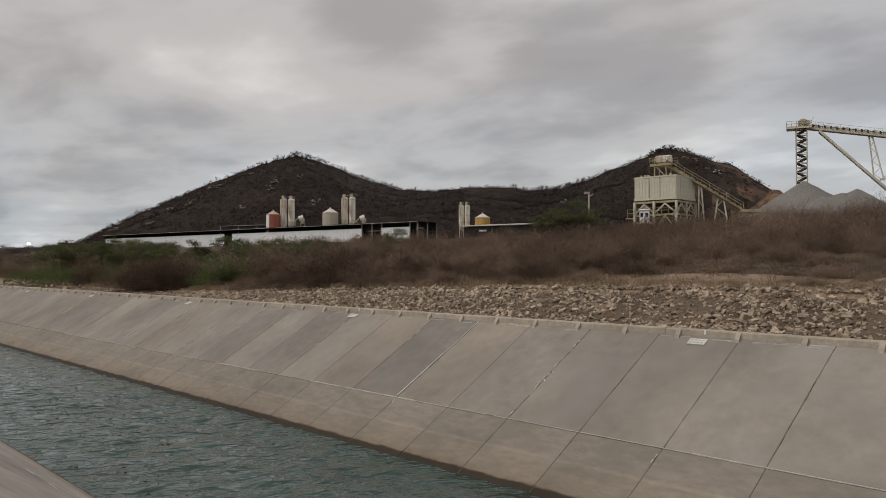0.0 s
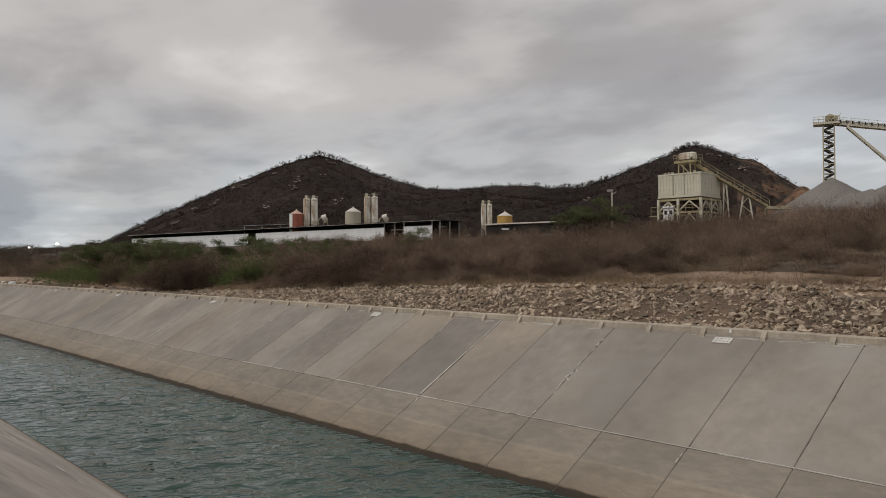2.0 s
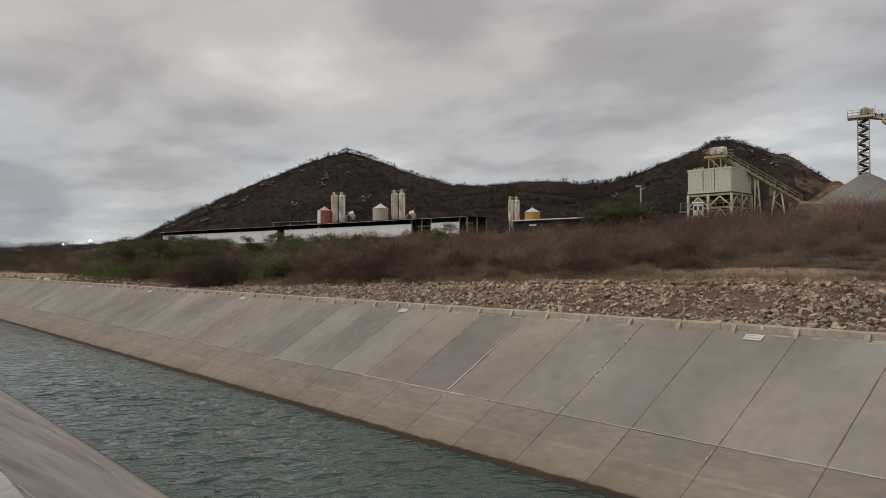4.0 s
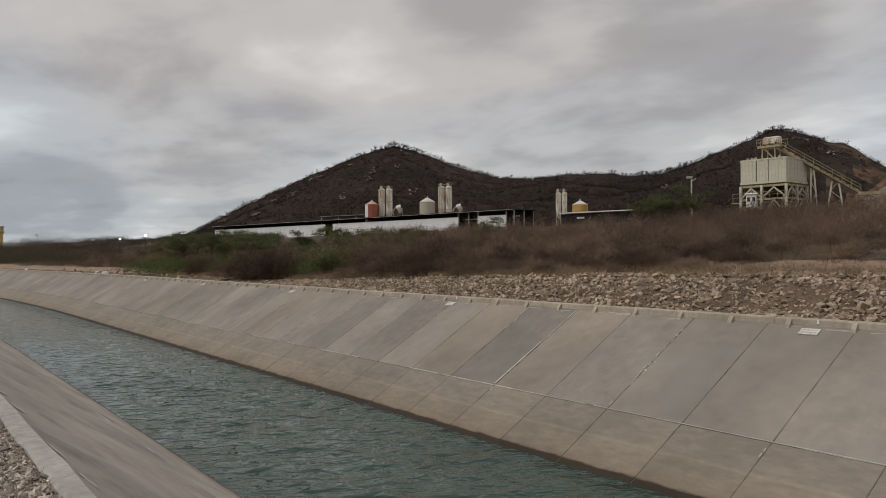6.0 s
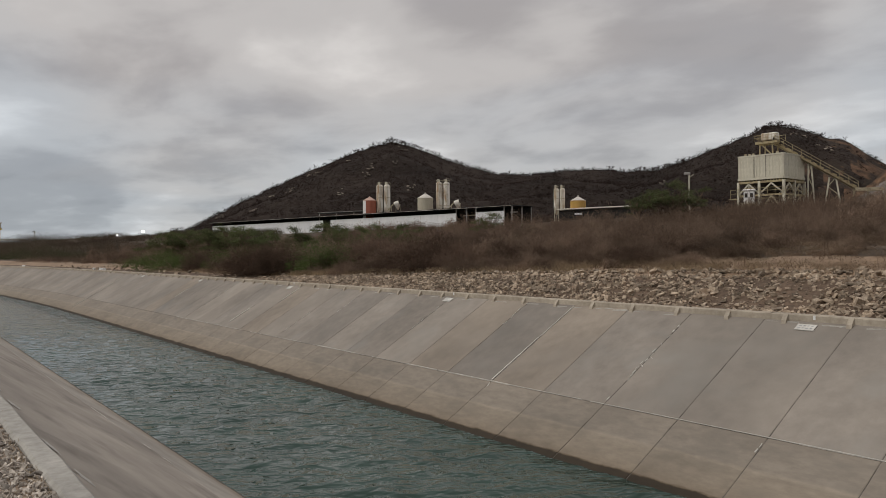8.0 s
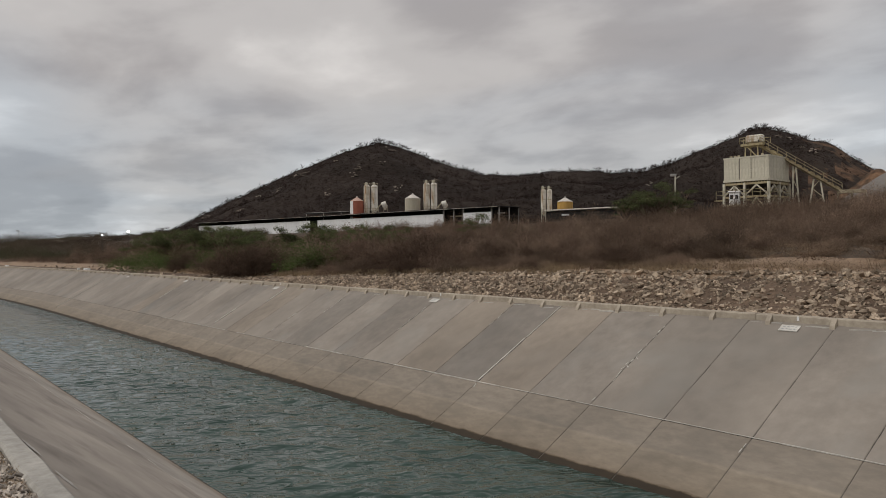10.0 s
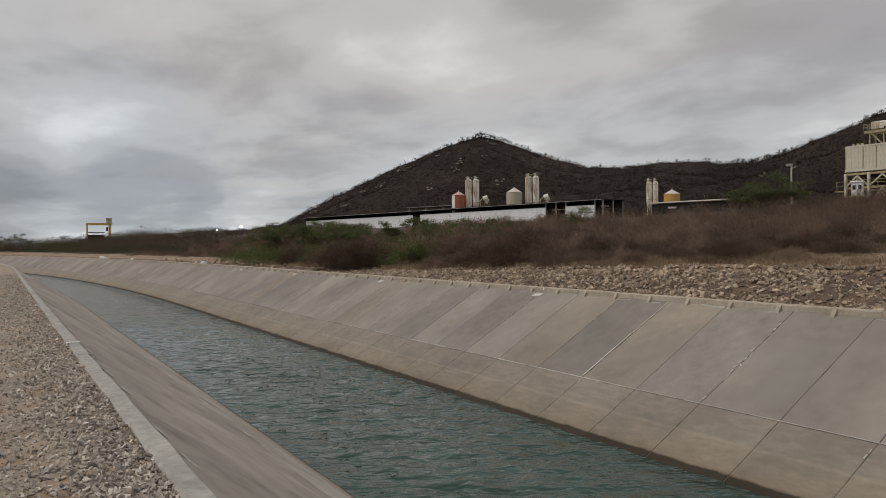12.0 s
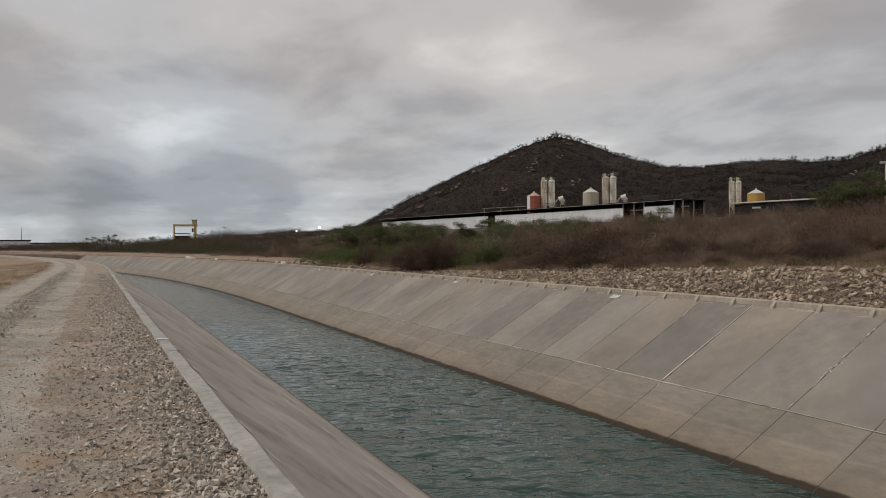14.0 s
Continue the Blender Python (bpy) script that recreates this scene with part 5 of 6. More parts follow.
def conveyor(t, a, b, width=1.3, deep=0.55, steel=None):
    """A belt conveyor from a to b: side girders, belt, rollers and hand rails, as parts of t."""
    a, b = Vector(a), Vector(b)
    d = (b - a).normalized()
    side = d.cross(Vector((0, 0, 1))).normalized() * (width / 2)
    gird = part("girder", add_beam(beam(a + side, b + side, 0.12, deep), a - side, b - side, 0.12, deep), steel or M_CREAM, t)
    part("belt", beam(a + Vector((0, 0, 0.46)), b + Vector((0, 0, 0.46)), 1.0, 0.16), M_RUST, t)
    part("belt_tray", beam(a - Vector((0, 0, 0.25)), b - Vector((0, 0, 0.25)), width * 0.9, 0.06), M_CREAM_D, t)
    n = int((b - a).length / 1.1)
    bm = bmesh.new()
    for k in range(n + 1):
        p = a.lerp(b, k / n)
        add_beam(bm, p + side * 1.1 + Vector((0, 0, 0.1)), p + side * 1.1 + Vector((0, 0, 0.62)), 0.26)
        add_beam(bm, p - side * 1.1 + Vector((0, 0, 0.1)), p - side * 1.1 + Vector((0, 0, 0.62)), 0.26)
        add_beam(bm, p + side, p - side, 0.14)
    part("roller_row", bm, M_RUST if steel else M_GREYSTEEL, t)
    bm = bmesh.new()
    for s in (1.45, -1.45):
        railing(bm, a + side * s, b + side * s, 1.05, 1.5, 0.055)
    part("hand_rail", bm, steel or M_CREAM_D, t)


def storage_bin():
    R, A = 130.0, 59.80
    c = polar(A, R)
    d = polar(A, 1.0)
    r = polar(A + 90, 1.0)
    al = radians(25)
    ex = r * math.cos(al) - d * math.sin(al)
    W, D, zb, zt, g = 7.35, 7.1, 12.98, 16.62, 7.9
    t = thing("storage_bin", oriented((c.x, c.y, 0), ex), "cream steel aggregate bin on braced legs with a feed conveyor", "storage bin")
    walls = ((-W, 0, 0, 0, 14), (0, 0, 0, D, 6), (0, D, -W, D, 14), (-W, D, -W, 0, 6))
    for x0, y0, x1, y1, n in walls:
        ribbed_wall(t, x0, y0, x1, y1, zb + 0.15, zt - 0.1, n)
    bm = bmesh.new()
    for x0, y0, x1, y1, n in walls:
        add_beam(bm, (x0, y0, zt), (x1, y1, zt), 0.26, 0.24)
        add_beam(bm, (x0, y0, zb), (x1, y1, zb), 0.30, 0.34)
    part("rim", bm, M_CREAM, t)
    bm = bmesh.new()
    for x0, y0, x1, y1, n in walls:
        add_beam(bm, (x0, y0, zb - 0.55), (x1, y1, zb - 0.55), 0.30, 0.30)
        m = 16
        for k in range(m):
            f = (k + 0.5) / m
            add_beam(bm, (x0 + (x1 - x0) * f, y0 + (y1 - y0) * f, zb - 0.4), (x0 + (x1 - x0) * f, y0 + (y1 - y0) * f, zb - 0.15), 0.1)
    part("ring_beam", bm, M_OCHRE, t)
    for f in (0.36, 0.62):
        part("panel_seam", box((-W + W * f, -0.085, (zb + zt) / 2), (0.07, 0.03, zt - zb - 0.2)), M_RUST, t, "dark upright seam between wall sheets")
    part("cover", box((-W / 2, D / 2, zt - 0.25), (W - 0.2, D - 0.2, 0.1)), M_CREAM_D, t)
    part("chute_mass", tube((-W / 2, D / 2, 10.8), (-W / 2, D / 2, zb), 1.2, 3.6, 4), M_RUST, t)
    cols = [(-W, 0), (-W * 0.53, 0), (0, 0), (0, D * 0.5), (0, D), (-W, D), (-W * 0.53, D), (-W, D * 0.5)]
    for x, y in cols:
        part("leg", beam((x, y, g - 0.5), (x, y, zb - 0.4), 0.36), M_CREAM, t)
    zm = 10.35
    for x0, y0, x1, y1, n in walls:
        part("tie_beam", beam((x0, y0, zm), (x1, y1, zm), 0.22, 0.3), M_OCHRE, t)
    spans = [((-W, 0), (-W * 0.53, 0)), ((-W * 0.53, 0), (0, 0)), ((0, 0), (0, D * 0.5)), ((0, D * 0.5), (0, D)), ((-W, D), (-W * 0.53, D)), ((-W * 0.53, D), (0, D))]
    for (x0, y0), (x1, y1) in spans:
        mx, my = (x0 + x1) / 2, (y0 + y1) / 2
        for x, y in ((x0, y0), (x1, y1)):
            part("brace", beam((mx, my, zb - 0.8), (x, y, zm + 0.2), 0.2), M_CREAM, t)
            part("brace", beam((mx, my, zm - 0.1), (x + (mx - x) * 0.1, y + (my - y) * 0.1, g), 0.18), M_CREAM_D, t)
    bm = bmesh.new()
    railing(bm, (-W, -0.3, zm + 0.15), (0, -0.3, zm + 0.15), 1.0, 1.2)
    railing(bm, (0.3, 0, zm + 0.15), (0.3, D, zm + 0.15), 1.0, 1.2)
    railing(bm, (-W - 1.6, 0.4, zm - 0.3), (-W, 0.4, zm - 0.3), 1.4, 0.8)
    part("walkway_rail", bm, M_OCHRE, t)
    part("walkway", box((-W - 0.8, 0.6, zm - 0.4), (1.9, 1.2, 0.16)), M_OCHRE, t)
    # head platform over the bin
    hz = 18.95
    px, py = -4.3, D * 0.55
    part("platform", box((px + 0.2, py, hz), (3.6, 2.4, 0.36)), M_OCHRE, t)
    for sx in (-1.0, 1.2):
        for sy in (-0.9, 0.9):
            part("platform_leg", beam((px + sx, py + sy, zt - 0.3), (px + sx * 0.9, py + sy, hz), 0.18), M_OCHRE, t)
    part("platform_brace", beam((px - 0.9, py - 0.9, hz), (px + 1.3, py - 0.9, zt), 0.16), M_OCHRE, t)
    bm = bmesh.new()
    for (x0, y0), (x1, y1) in (((-1.7, -1.3), (2.2, -1.3)), ((-1.7, 1.3), (2.2, 1.3)), ((-1.7, -1.3), (-1.7, 1.3))):
        railing(bm, (px + x0, py + y0, hz + 0.2), (px + x1, py + y1, hz + 0.2), 1.0, 0.9)
    part("platform_rail", bm, M_OCHRE, t)
    hood = tube((px - 0.8, py, hz + 1.05), (px + 1.3, py, hz + 1.05), 0.62, None, 16)
    add_box(hood, (px + 0.3, py, hz + 1.0), (2.5, 1.3, 1.2), 0.12)
    part("drum_hood", hood, M_SILO, t, "white rounded drum hood")
    for q in (-3.6, -2.9, -2.3, 1.6):
        part("top_fitting", box((px + q + 1.5, 0.5, zt + 0.22), (0.34, 0.34, 0.45), 0.03), M_CREAM_D, t)
    # feed conveyor running down behind and to the right
    inv = t.matrix_basis.inverted()
    lo = polar(64.15, 137.5, 1.7 + 137.5 * math.tan(radians(4.0)))
    conveyor(t, (px + 0.8, py, hz + 0.1), inv @ lo, 1.3, 0.42, M_OCHRE)
    hi, lw = t.matrix_basis @ Vector((px + 0.8, py, hz + 0.1)), lo
    def on_belt(az):
        f = (az - 59.2) / (64.15 - 59.2)
        return hi.lerp(lw, min(1, max(0, f)))
    for az, spread in ((61.35, 0.9), (62.75, 1.3)):
        p = on_belt(az)
        tang = polar(az + 90, 1.0)
        feet = (p + tang * spread, p - tang * (0.2 if az < 62 else spread))
        for q in feet:
            part("trestle_leg", beam(inv @ Vector((p.x + (q.x - p.x) * 0.35, p.y + (q.y - p.y) * 0.35, p.z - 0.3)), inv @ Vector((q.x, q.y, g - 0.6)), 0.24), M_CREAM, t)
        n = 4
        for k in range(n):
            f0, f1 = k / n, (k + 1) / n
            a = feet[k % 2]
            b = feet[(k + 1) % 2]
            za, zb2 = p.z - 0.4 + (g - p.z) * f0, p.z - 0.4 + (g - p.z) * f1
            wa, wb = 0.35 + 0.65 * f0, 0.35 + 0.65 * f1
            part("trestle_brace", beam(inv @ Vector((p.x + (a.x - p.x) * wa, p.y + (a.y - p.y) * wa, za)), inv @ Vector((p.x + (b.x - p.x) * wb, p.y + (b.y - p.y) * wb, zb2)), 0.11), M_CREAM_D, t)
    a, b = polar(64.0, 137.5, 11.1), polar(65.6, 138.5, 11.1)
    part("tail_deck", beam(inv @ a, inv @ b, 1.6, 0.5), M_CREAM_D, t)
    for q in (a, b, a.lerp(b, 0.5)):
        part("tail_leg", beam(inv @ Vector((q.x, q.y, g - 1)), inv @ q, 0.22), M_CREAM_D, t)
    return t


def control_cabin():
    p = polar(57.62, 129.5)
    t = thing("control_cabin", oriented((p.x, p.y, 0), polar(57.62 + 96, 1)), "small white control cabin with dark windows on a stand", "cabin")
    part("body", box((0, 0, 9.95), (1.50, 1.6, 1.9), 0.06), M_WHITE, t)
    roof = box((0, 0, 11.0), (1.85, 1.95, 0.28), 0.10)
    part("roof", roof, M_WHITE, t)
    for x in (-0.38, 0.38):
        w = part("window", box((x, -0.79, 10.2), (0.42, 0.06, 0.62), 0.01), M_DARK, t, "dark cabin window")
        part("window_frame", box((x, -0.80, 9.86), (0.5, 0.08, 0.06)), M_GREYSTEEL, w)
    part("door", box((0.2, -0.80, 9.45), (0.5, 0.05, 0.9), 0.01), M_GREYSTEEL, t)
    part("stand", box((0, 0, 8.9), (2.3, 2.0, 0.16)), M_CREAM_D, t)
    for x in (-1.0, 1.0):
        for y in (-0.8, 0.8):
            part("stand_leg", beam((x, y, 7.3), (x, y, 8.9), 0.14), M_CREAM_D, t)


storage_bin()
control_cabin()


# ---------------------------------------------------------------- stacker conveyor with its stone ladder
def stacker():
    D = 168.0
    a = 67.92
    c = polar(a, D)
    t = thing("stacker_conveyor", oriented((c.x, c.y, 0), polar(a + 90, 1)), "tall cream stacking conveyor with a dark lattice stone ladder", "conveyor")
    top, w = tilt_up(9.25, D), 0.98
    for x in (-w, w):
        for y in (-w, w):
            part("tower_post", beam((x, y, 8.0), (x, y, top), 0.22), M_CREAM_D, t)
    n = 15
    for k in range(n):
        z0 = top - 0.2 - (top - 15) * k / n
        z1 = top - 0.2 - (top - 15) * (k + 1) / n
        s = 1 if k % 2 else -1
        part("baffle", beam((-s * w * 0.9, 0, z0), (s * w * 0.9, 0, z1), 1.6, 0.34), M_RUST, t, "dark rusty baffle plate")
        for y in (-w, w):
            part("lacing", beam((-w, y, z0), (w, y, z0), 0.12), M_CREAM_D, t)
            part("lacing", beam((-s * w, y, z0), (s * w, y, z1), 0.11), M_RUST, t)
    part("head_platform", box((-0.4, 0, top + 0.15), (4.6, 3.2, 0.4)), M_CREAM, t)
    bm = bmesh.new()
    railing(bm, (-2.7, -1.6, top + 0.3), (1.9, -1.6, top + 0.3), 1.1, 0.9)
    railing(bm, (-2.7, 1.6, top + 0.3), (1.9, 1.6, top + 0.3), 1.1, 0.9)
    railing(bm, (-2.7, -1.6, top + 0.3), (-2.7, 1.6, top + 0.3), 1.1, 0.9)
    part("head_rail", bm, M_CREAM_D, t)
    hood = tube((0.3, -0.8, top + 1.0), (0.3, 0.8, top + 1.0), 0.95, None, 16)
    add_box(hood, (0.5, 0, top + 0.95), (2.2, 1.6, 1.3), 0.1)
    part("drum_hood", hood, M_CREAM_D, t)
    inv = t.matrix_basis.inverted()
    far_end = Vector((229.8, -46.1, 9.5))
    p0, p1 = Vector((0.8, 0, top + 0.25)), inv @ far_end
    conveyor(t, p0, p1, 1.5, 0.72, M_CREAM)

    def belt_at(az):
        lo, hi = 0.0, 1.0
        for _ in range(40):
            mid = (lo + hi) / 2
            q = t.matrix_basis @ p0.lerp(p1, mid)
            if math.degrees(math.atan2(q.x, q.y)) < az:
                lo = mid
            else:
                hi = mid
        return p0.lerp(p1, lo)
    a0, a1 = belt_at(69.0), inv @ polar(74.6, 172.0, tilt_up(3.2, 172))
    for s in (-0.75, 0.75):
        part("stay", beam(a0 + Vector((0, s, -0.5)), a1 + Vector((0, s, 0)), 0.42), M_CREAM, t)
    m = 16
    bm = bmesh.new()
    for k in range(m):
        q0, q1 = a0.lerp(a1, k / m), a0.lerp(a1, (k + 1) / m)
        s = 0.75 if k % 2 else -0.75
        add_beam(bm, q0 + Vector((0, s, -0.3)), q1 + Vector((0, -s, -0.3)), 0.14)
    part("stay_lacing", bm, M_CREAM_D, t)
    # hanging lattice mast and cross stays
    h0 = belt_at(72.0)
    h1 = inv @ polar(72.45, 170.0, tilt_up(5.6, 170))
    for s in (-0.55, 0.55):
        part("mast_post", beam(h0 + Vector((s * 0.5, 0, -0.4)), h1 + Vector((s * 1.5, 0, 0)), 0.2), M_CREAM, t)
    bm = bmesh.new()
    for k in range(7):
        f0, f1 = k / 7, (k + 1) / 7
        s = 1 if k % 2 else -1
        add_beam(bm, h0.lerp(h1, f0) + Vector((s * (0.3 + 0.5 * f0), 0, 0)), h0.lerp(h1, f1) + Vector((-s * (0.3 + 0.5 * f1), 0, 0)), 0.12)
    part("mast_lacing", bm, M_CREAM, t)
    for az1, e1 in ((74.2, 6.9), (74.2, 6.2)):
        part("cross_stay", beam(h1, inv @ polar(az1, 171, tilt_up(e1, 171)), 0.2), M_CREAM, t)
    part("rear_leg", beam(belt_at(80.0), inv @ polar(79.5, 185, 7.5), 0.45), M_CREAM, t)
    part("rear_leg", beam(belt_at(80.0), inv @ polar(81.5, 185, 7.5), 0.45), M_CREAM, t)
    part("antenna", beam((1.6, 0, top + 1.2), (2.2, 0, top + 2.2), 0.08), M_CREAM_D, t)


def stone_heap(name, peaks, label, k=3.0):
    """Conical heap: the higher of several cones at the angle of repose."""
    cx = sum(p[0] for p in peaks) / len(peaks)
    cy = sum(p[1] for p in peaks) / len(peaks)
    n, half = 64, 26.0
    verts, faces = [], []
    for j in range(n + 1):
        for i in range(n + 1):
            x, y = cx - half + 2 * half * i / n, cy - half + 2 * half * j / n
            z = 0.0
            vals = [h - 0.66 * (math.hypot(x - px, y - py) ** 2 + 0.12) ** 0.5 for px, py, h in peaks]
            z = math.log(sum(math.exp(k * v) for v in vals)) / k
            z += 0.16 * noise.noise(Vector((x / 1.6, y / 1.6, 0))) + 0.3 * noise.noise(Vector((x / 6, y / 6, 3)))
            verts.append((x, y, max(z, 6.5)))
    for j in range(n):
        for i in range(n):
            faces.append((j * (n + 1) + i, j * (n + 1) + i + 1, (j + 1) * (n + 1) + i + 1, (j + 1) * (n + 1) + i))
    ob = new(name, raw(name, verts, faces, M_PILE, True))
    tagged(ob, label, "gravel heap", "gravel heaps")


stacker()
q1, q2, q3, q4 = polar(68.05, 166), polar(71.2, 160), polar(70.2, 158), polar(69.2, 157)
stone_heap("gravel_heap", [(q1.x, q1.y, tilt_up(5.9, 166)), ], "tall grey cone of crushed stone under the stacker")
stone_heap("gravel_heap", [(q2.x, q2.y, tilt_up(5.2, 160)), (q3.x, q3.y, tilt_up(5.0, 158)), (q4.x, q4.y, tilt_up(4.75, 157)), (polar(73.5, 162).x, polar(73.5, 162).y, tilt_up(4.2, 162))], "broad grey heap of crushed stone", 1.3)


# ---------------------------------------------------------------- lamp posts, gantry crane and far buildings
def lamp_post(azimuth, dist, top, base, head=0.5):
    p = polar(azimuth, dist)
    t = thing("lamp_post", oriented((p.x, p.y, 0), polar(azimuth + 90, 1)), "slim pale lamp post with a small twin head", "lamp post", "lamp posts")
    part("pole", tube((0, 0, base), (0, 0, top), 0.13, 0.09, 8), M_CREAM, t)
    part("head", box((-head * 0.3, 0, top), (head, 0.4, 0.34), 0.05), M_GREYSTEEL, t)
    part("arm", beam((0, 0, top - 0.55), (head * 0.7, 0, top - 0.15), 0.09), M_CREAM, t)


def glow_material():
    m = bpy.data.materials.new("lit_lamp")
    m.use_nodes = True
    b = m.node_tree.nodes["Principled BSDF"]
    b.inputs["Emission Color"].default_value, b.inputs["Emission Strength"].default_value = (1.0, 0.95, 0.85, 1), 3.0
    return m


M_GLOW = glow_material()


def flood_light(azimuth, dist, z, rad, label):
    p = polar(azimuth, dist)
    t = thing("flood_light", Matrix.Translation((p.x, p.y, 0)), label, "flood light", "flood lights")
    part("pole", tube((0, 0, 0.5), (0, 0, z), 0.07, 0.05, 8), M_RUST, t)
    bm = bmesh.new()
    bmesh.ops.create_uvsphere(bm, u_segments=12, v_segments=8, radius=rad, matrix=Matrix.Translation((0, 0, z)) @ Matrix.Diagonal((1, 1, 0.8, 1)))
    part("lamp", bm, M_GLOW, t, "lit white lamp")


def gantry_crane():
    D = 330.0
    a = 5.55
    c = polar(a, D)
    t = thing("gantry_crane", oriented((c.x, c.y, 0), polar(a + 90, 1)), "yellow gantry crane over a dark-fronted shed", "crane")
    top = tilt_up(1.72, D)
    part("bridge", box((-0.2, 0, top - 0.25), (9.4, 1.2, 0.8)), M_YELLOW, t)
    part("leg", box((-4.5, 0, top / 2), (0.55, 1.0, top)), M_YELLOW, t)
    part("leg", box((3.6, 0, top / 2), (1.0, 1.2, top)), M_YELLOW, t)
    part("trolley", box((3.3, 0, top + 1.0), (1.9, 1.2, 1.7)), M_CREAM_D, t)
    part("trolley_roof", box((3.3, 0, top + 2.0), (2.4, 1.5, 0.25)), M_YELLOW, t)
    part("cabin", box((2.6, -0.9, top - 2.2), (0.7, 0.8, 1.6)), M_RUST, t)
    s = thing("far_shed", t.matrix_basis @ Matrix.Translation((-1.6, 3, 0)), "small dark-fronted shed with a pale roof", "shed", "far sheds")
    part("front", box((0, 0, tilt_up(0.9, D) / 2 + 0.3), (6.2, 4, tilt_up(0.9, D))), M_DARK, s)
    part("roof", box((0, 0, tilt_up(1.12, D)), (6.6, 4.6, 0.4)), M_ROOF, s)
    s2 = thing("far_shed", t.matrix_basis @ Matrix.Translation((8.0, 3, 0)), "low pale far shed with a flat roof", "shed", "far sheds")
    part("wall", box((0, 0, 3.2), (8.0, 4, 6.4)), M_ROOF, s2)
    part("roof", box((0, 0, tilt_up(1.0, D)), (8.4, 4.6, 0.35)), M_CREAM_D, s2)


def far_building(azimuth, dist, width, e0, label, wall=None):
    c = polar(azimuth, dist)
    t = thing("far_shed", oriented((c.x, c.y, 0), polar(azimuth + 90, 1)), label, "shed", "far sheds")
    top = tilt_up(e0, dist)
    part("wall", box((0, 0, top / 2 - 0.3), (width, 10, top - 0.6)), wall or M_SHEDWALL, t)
    part("roof", box((0, 0, top), (width * 1.04, 11, 0.9)), M_ROOF_AND_SHADE, t)


def radio_mast(azimuth, dist, e0):
    c = polar(azimuth, dist)
    t = thing("radio_mast", Matrix.Translation((c.x, c.y, 0)), "thin grey radio mast", "mast")
    z = tilt_up(e0, dist)
    part("mast", tube((0, 0, 0), (0, 0, z), 0.35, 0.15, 6), M_GREYSTEEL, t)
    part("tip", tube((0, 0, z), (0, 0, z + 2), 0.08, None, 6), M_GREYSTEEL, t)


lamp_post(53.68, 112, tilt_up(5.42, 112), 7.0, 0.85)
lamp_post(8.2, 340, tilt_up(1.55, 340), 3.0, 0.9)
flood_light(20.6 - 5.76, 180, tilt_up(1.55, 180), 0.33, "far flood light glowing white on a pole")
flood_light(13.2, 180, tilt_up(1.30, 180), 0.18, "far small flood light glowing white on a pole")
gantry_crane()
far_building(-5.6, 560, 28, 0.60, "far low white shed with a black roof", M_SHEDWALL)
far_building(-2.2, 600, 40, 0.42, "far low grey shed with a black roof", M_ROOF)
radio_mast(-4.64, 600, 1.3)


# ---------------------------------------------------------------- shrubs, trees, grass and far brush
class Soup:
    """Faces gathered as plain lists."""

    def __init__(self):
        self.v, self.f = [], []

    def stick(self, a, b, r0, r1):
        d = (b - a).normalized()
        s = d.orthogonal().normalized()
        u = d.cross(s)
        o = len(self.v)
        for c, r in ((a, r0), (b, r1)):
            for k in range(3):
                t = 2.0944 * k
                self.v.append(c + (s * math.cos(t) + u * math.sin(t)) * r)
        for k in range(3):
            j = (k + 1) % 3
            self.f.append((o + k, o + j, o + 3 + j, o + 3 + k))

    def flake(self, c, size, r, flat=1.0):
        o = len(self.v)
        for _ in range(3):
            self.v.append(c + Vector((r.uniform(-1, 1), r.uniform(-1, 1), r.uniform(-1, 1) * flat)) * size)
        self.f.append((o, o + 1, o + 2))

    def sliver(self, a, b, w, r):
        """A thin twig: one long narrow face."""
        o = len(self.v)
        s = Vector((r.uniform(-w, w), r.uniform(-w, w), r.uniform(-w, w) * 0.6))
        self.v += [a - s, a + s, b]
        self.f.append((o, o + 1, o + 2))

    def blade(self, c, h, w, lean):
        o = len(self.v)
        side = Vector((w, w * 0.4, 0))
        self.v += [c - side, c + side, c + lean + Vector((0, 0, h))]
        self.f.append((o, o + 1, o + 2))

    def mesh(self, name, material):
        return raw(name, self.v, self.f, material)


def grow(soup, r, a, d, length, rad, depth, tips, spread):
    b = a + d * length
    soup.stick(a, b, rad, rad * 0.62)
    if depth == 0:
        tips.append(b)
        return
    for _ in range(r.choice((2, 3, 3, 4))):
        k = r.uniform(0.35, 1.0)
        nd = (d + Vector((r.gauss(0, spread), r.gauss(0, spread), r.gauss(0.05, spread * 0.6)))).normalized()
        grow(soup, r, a + d * length * k, nd, length * r.uniform(0.55, 0.85), rad * 0.55, depth - 1, tips, spread)


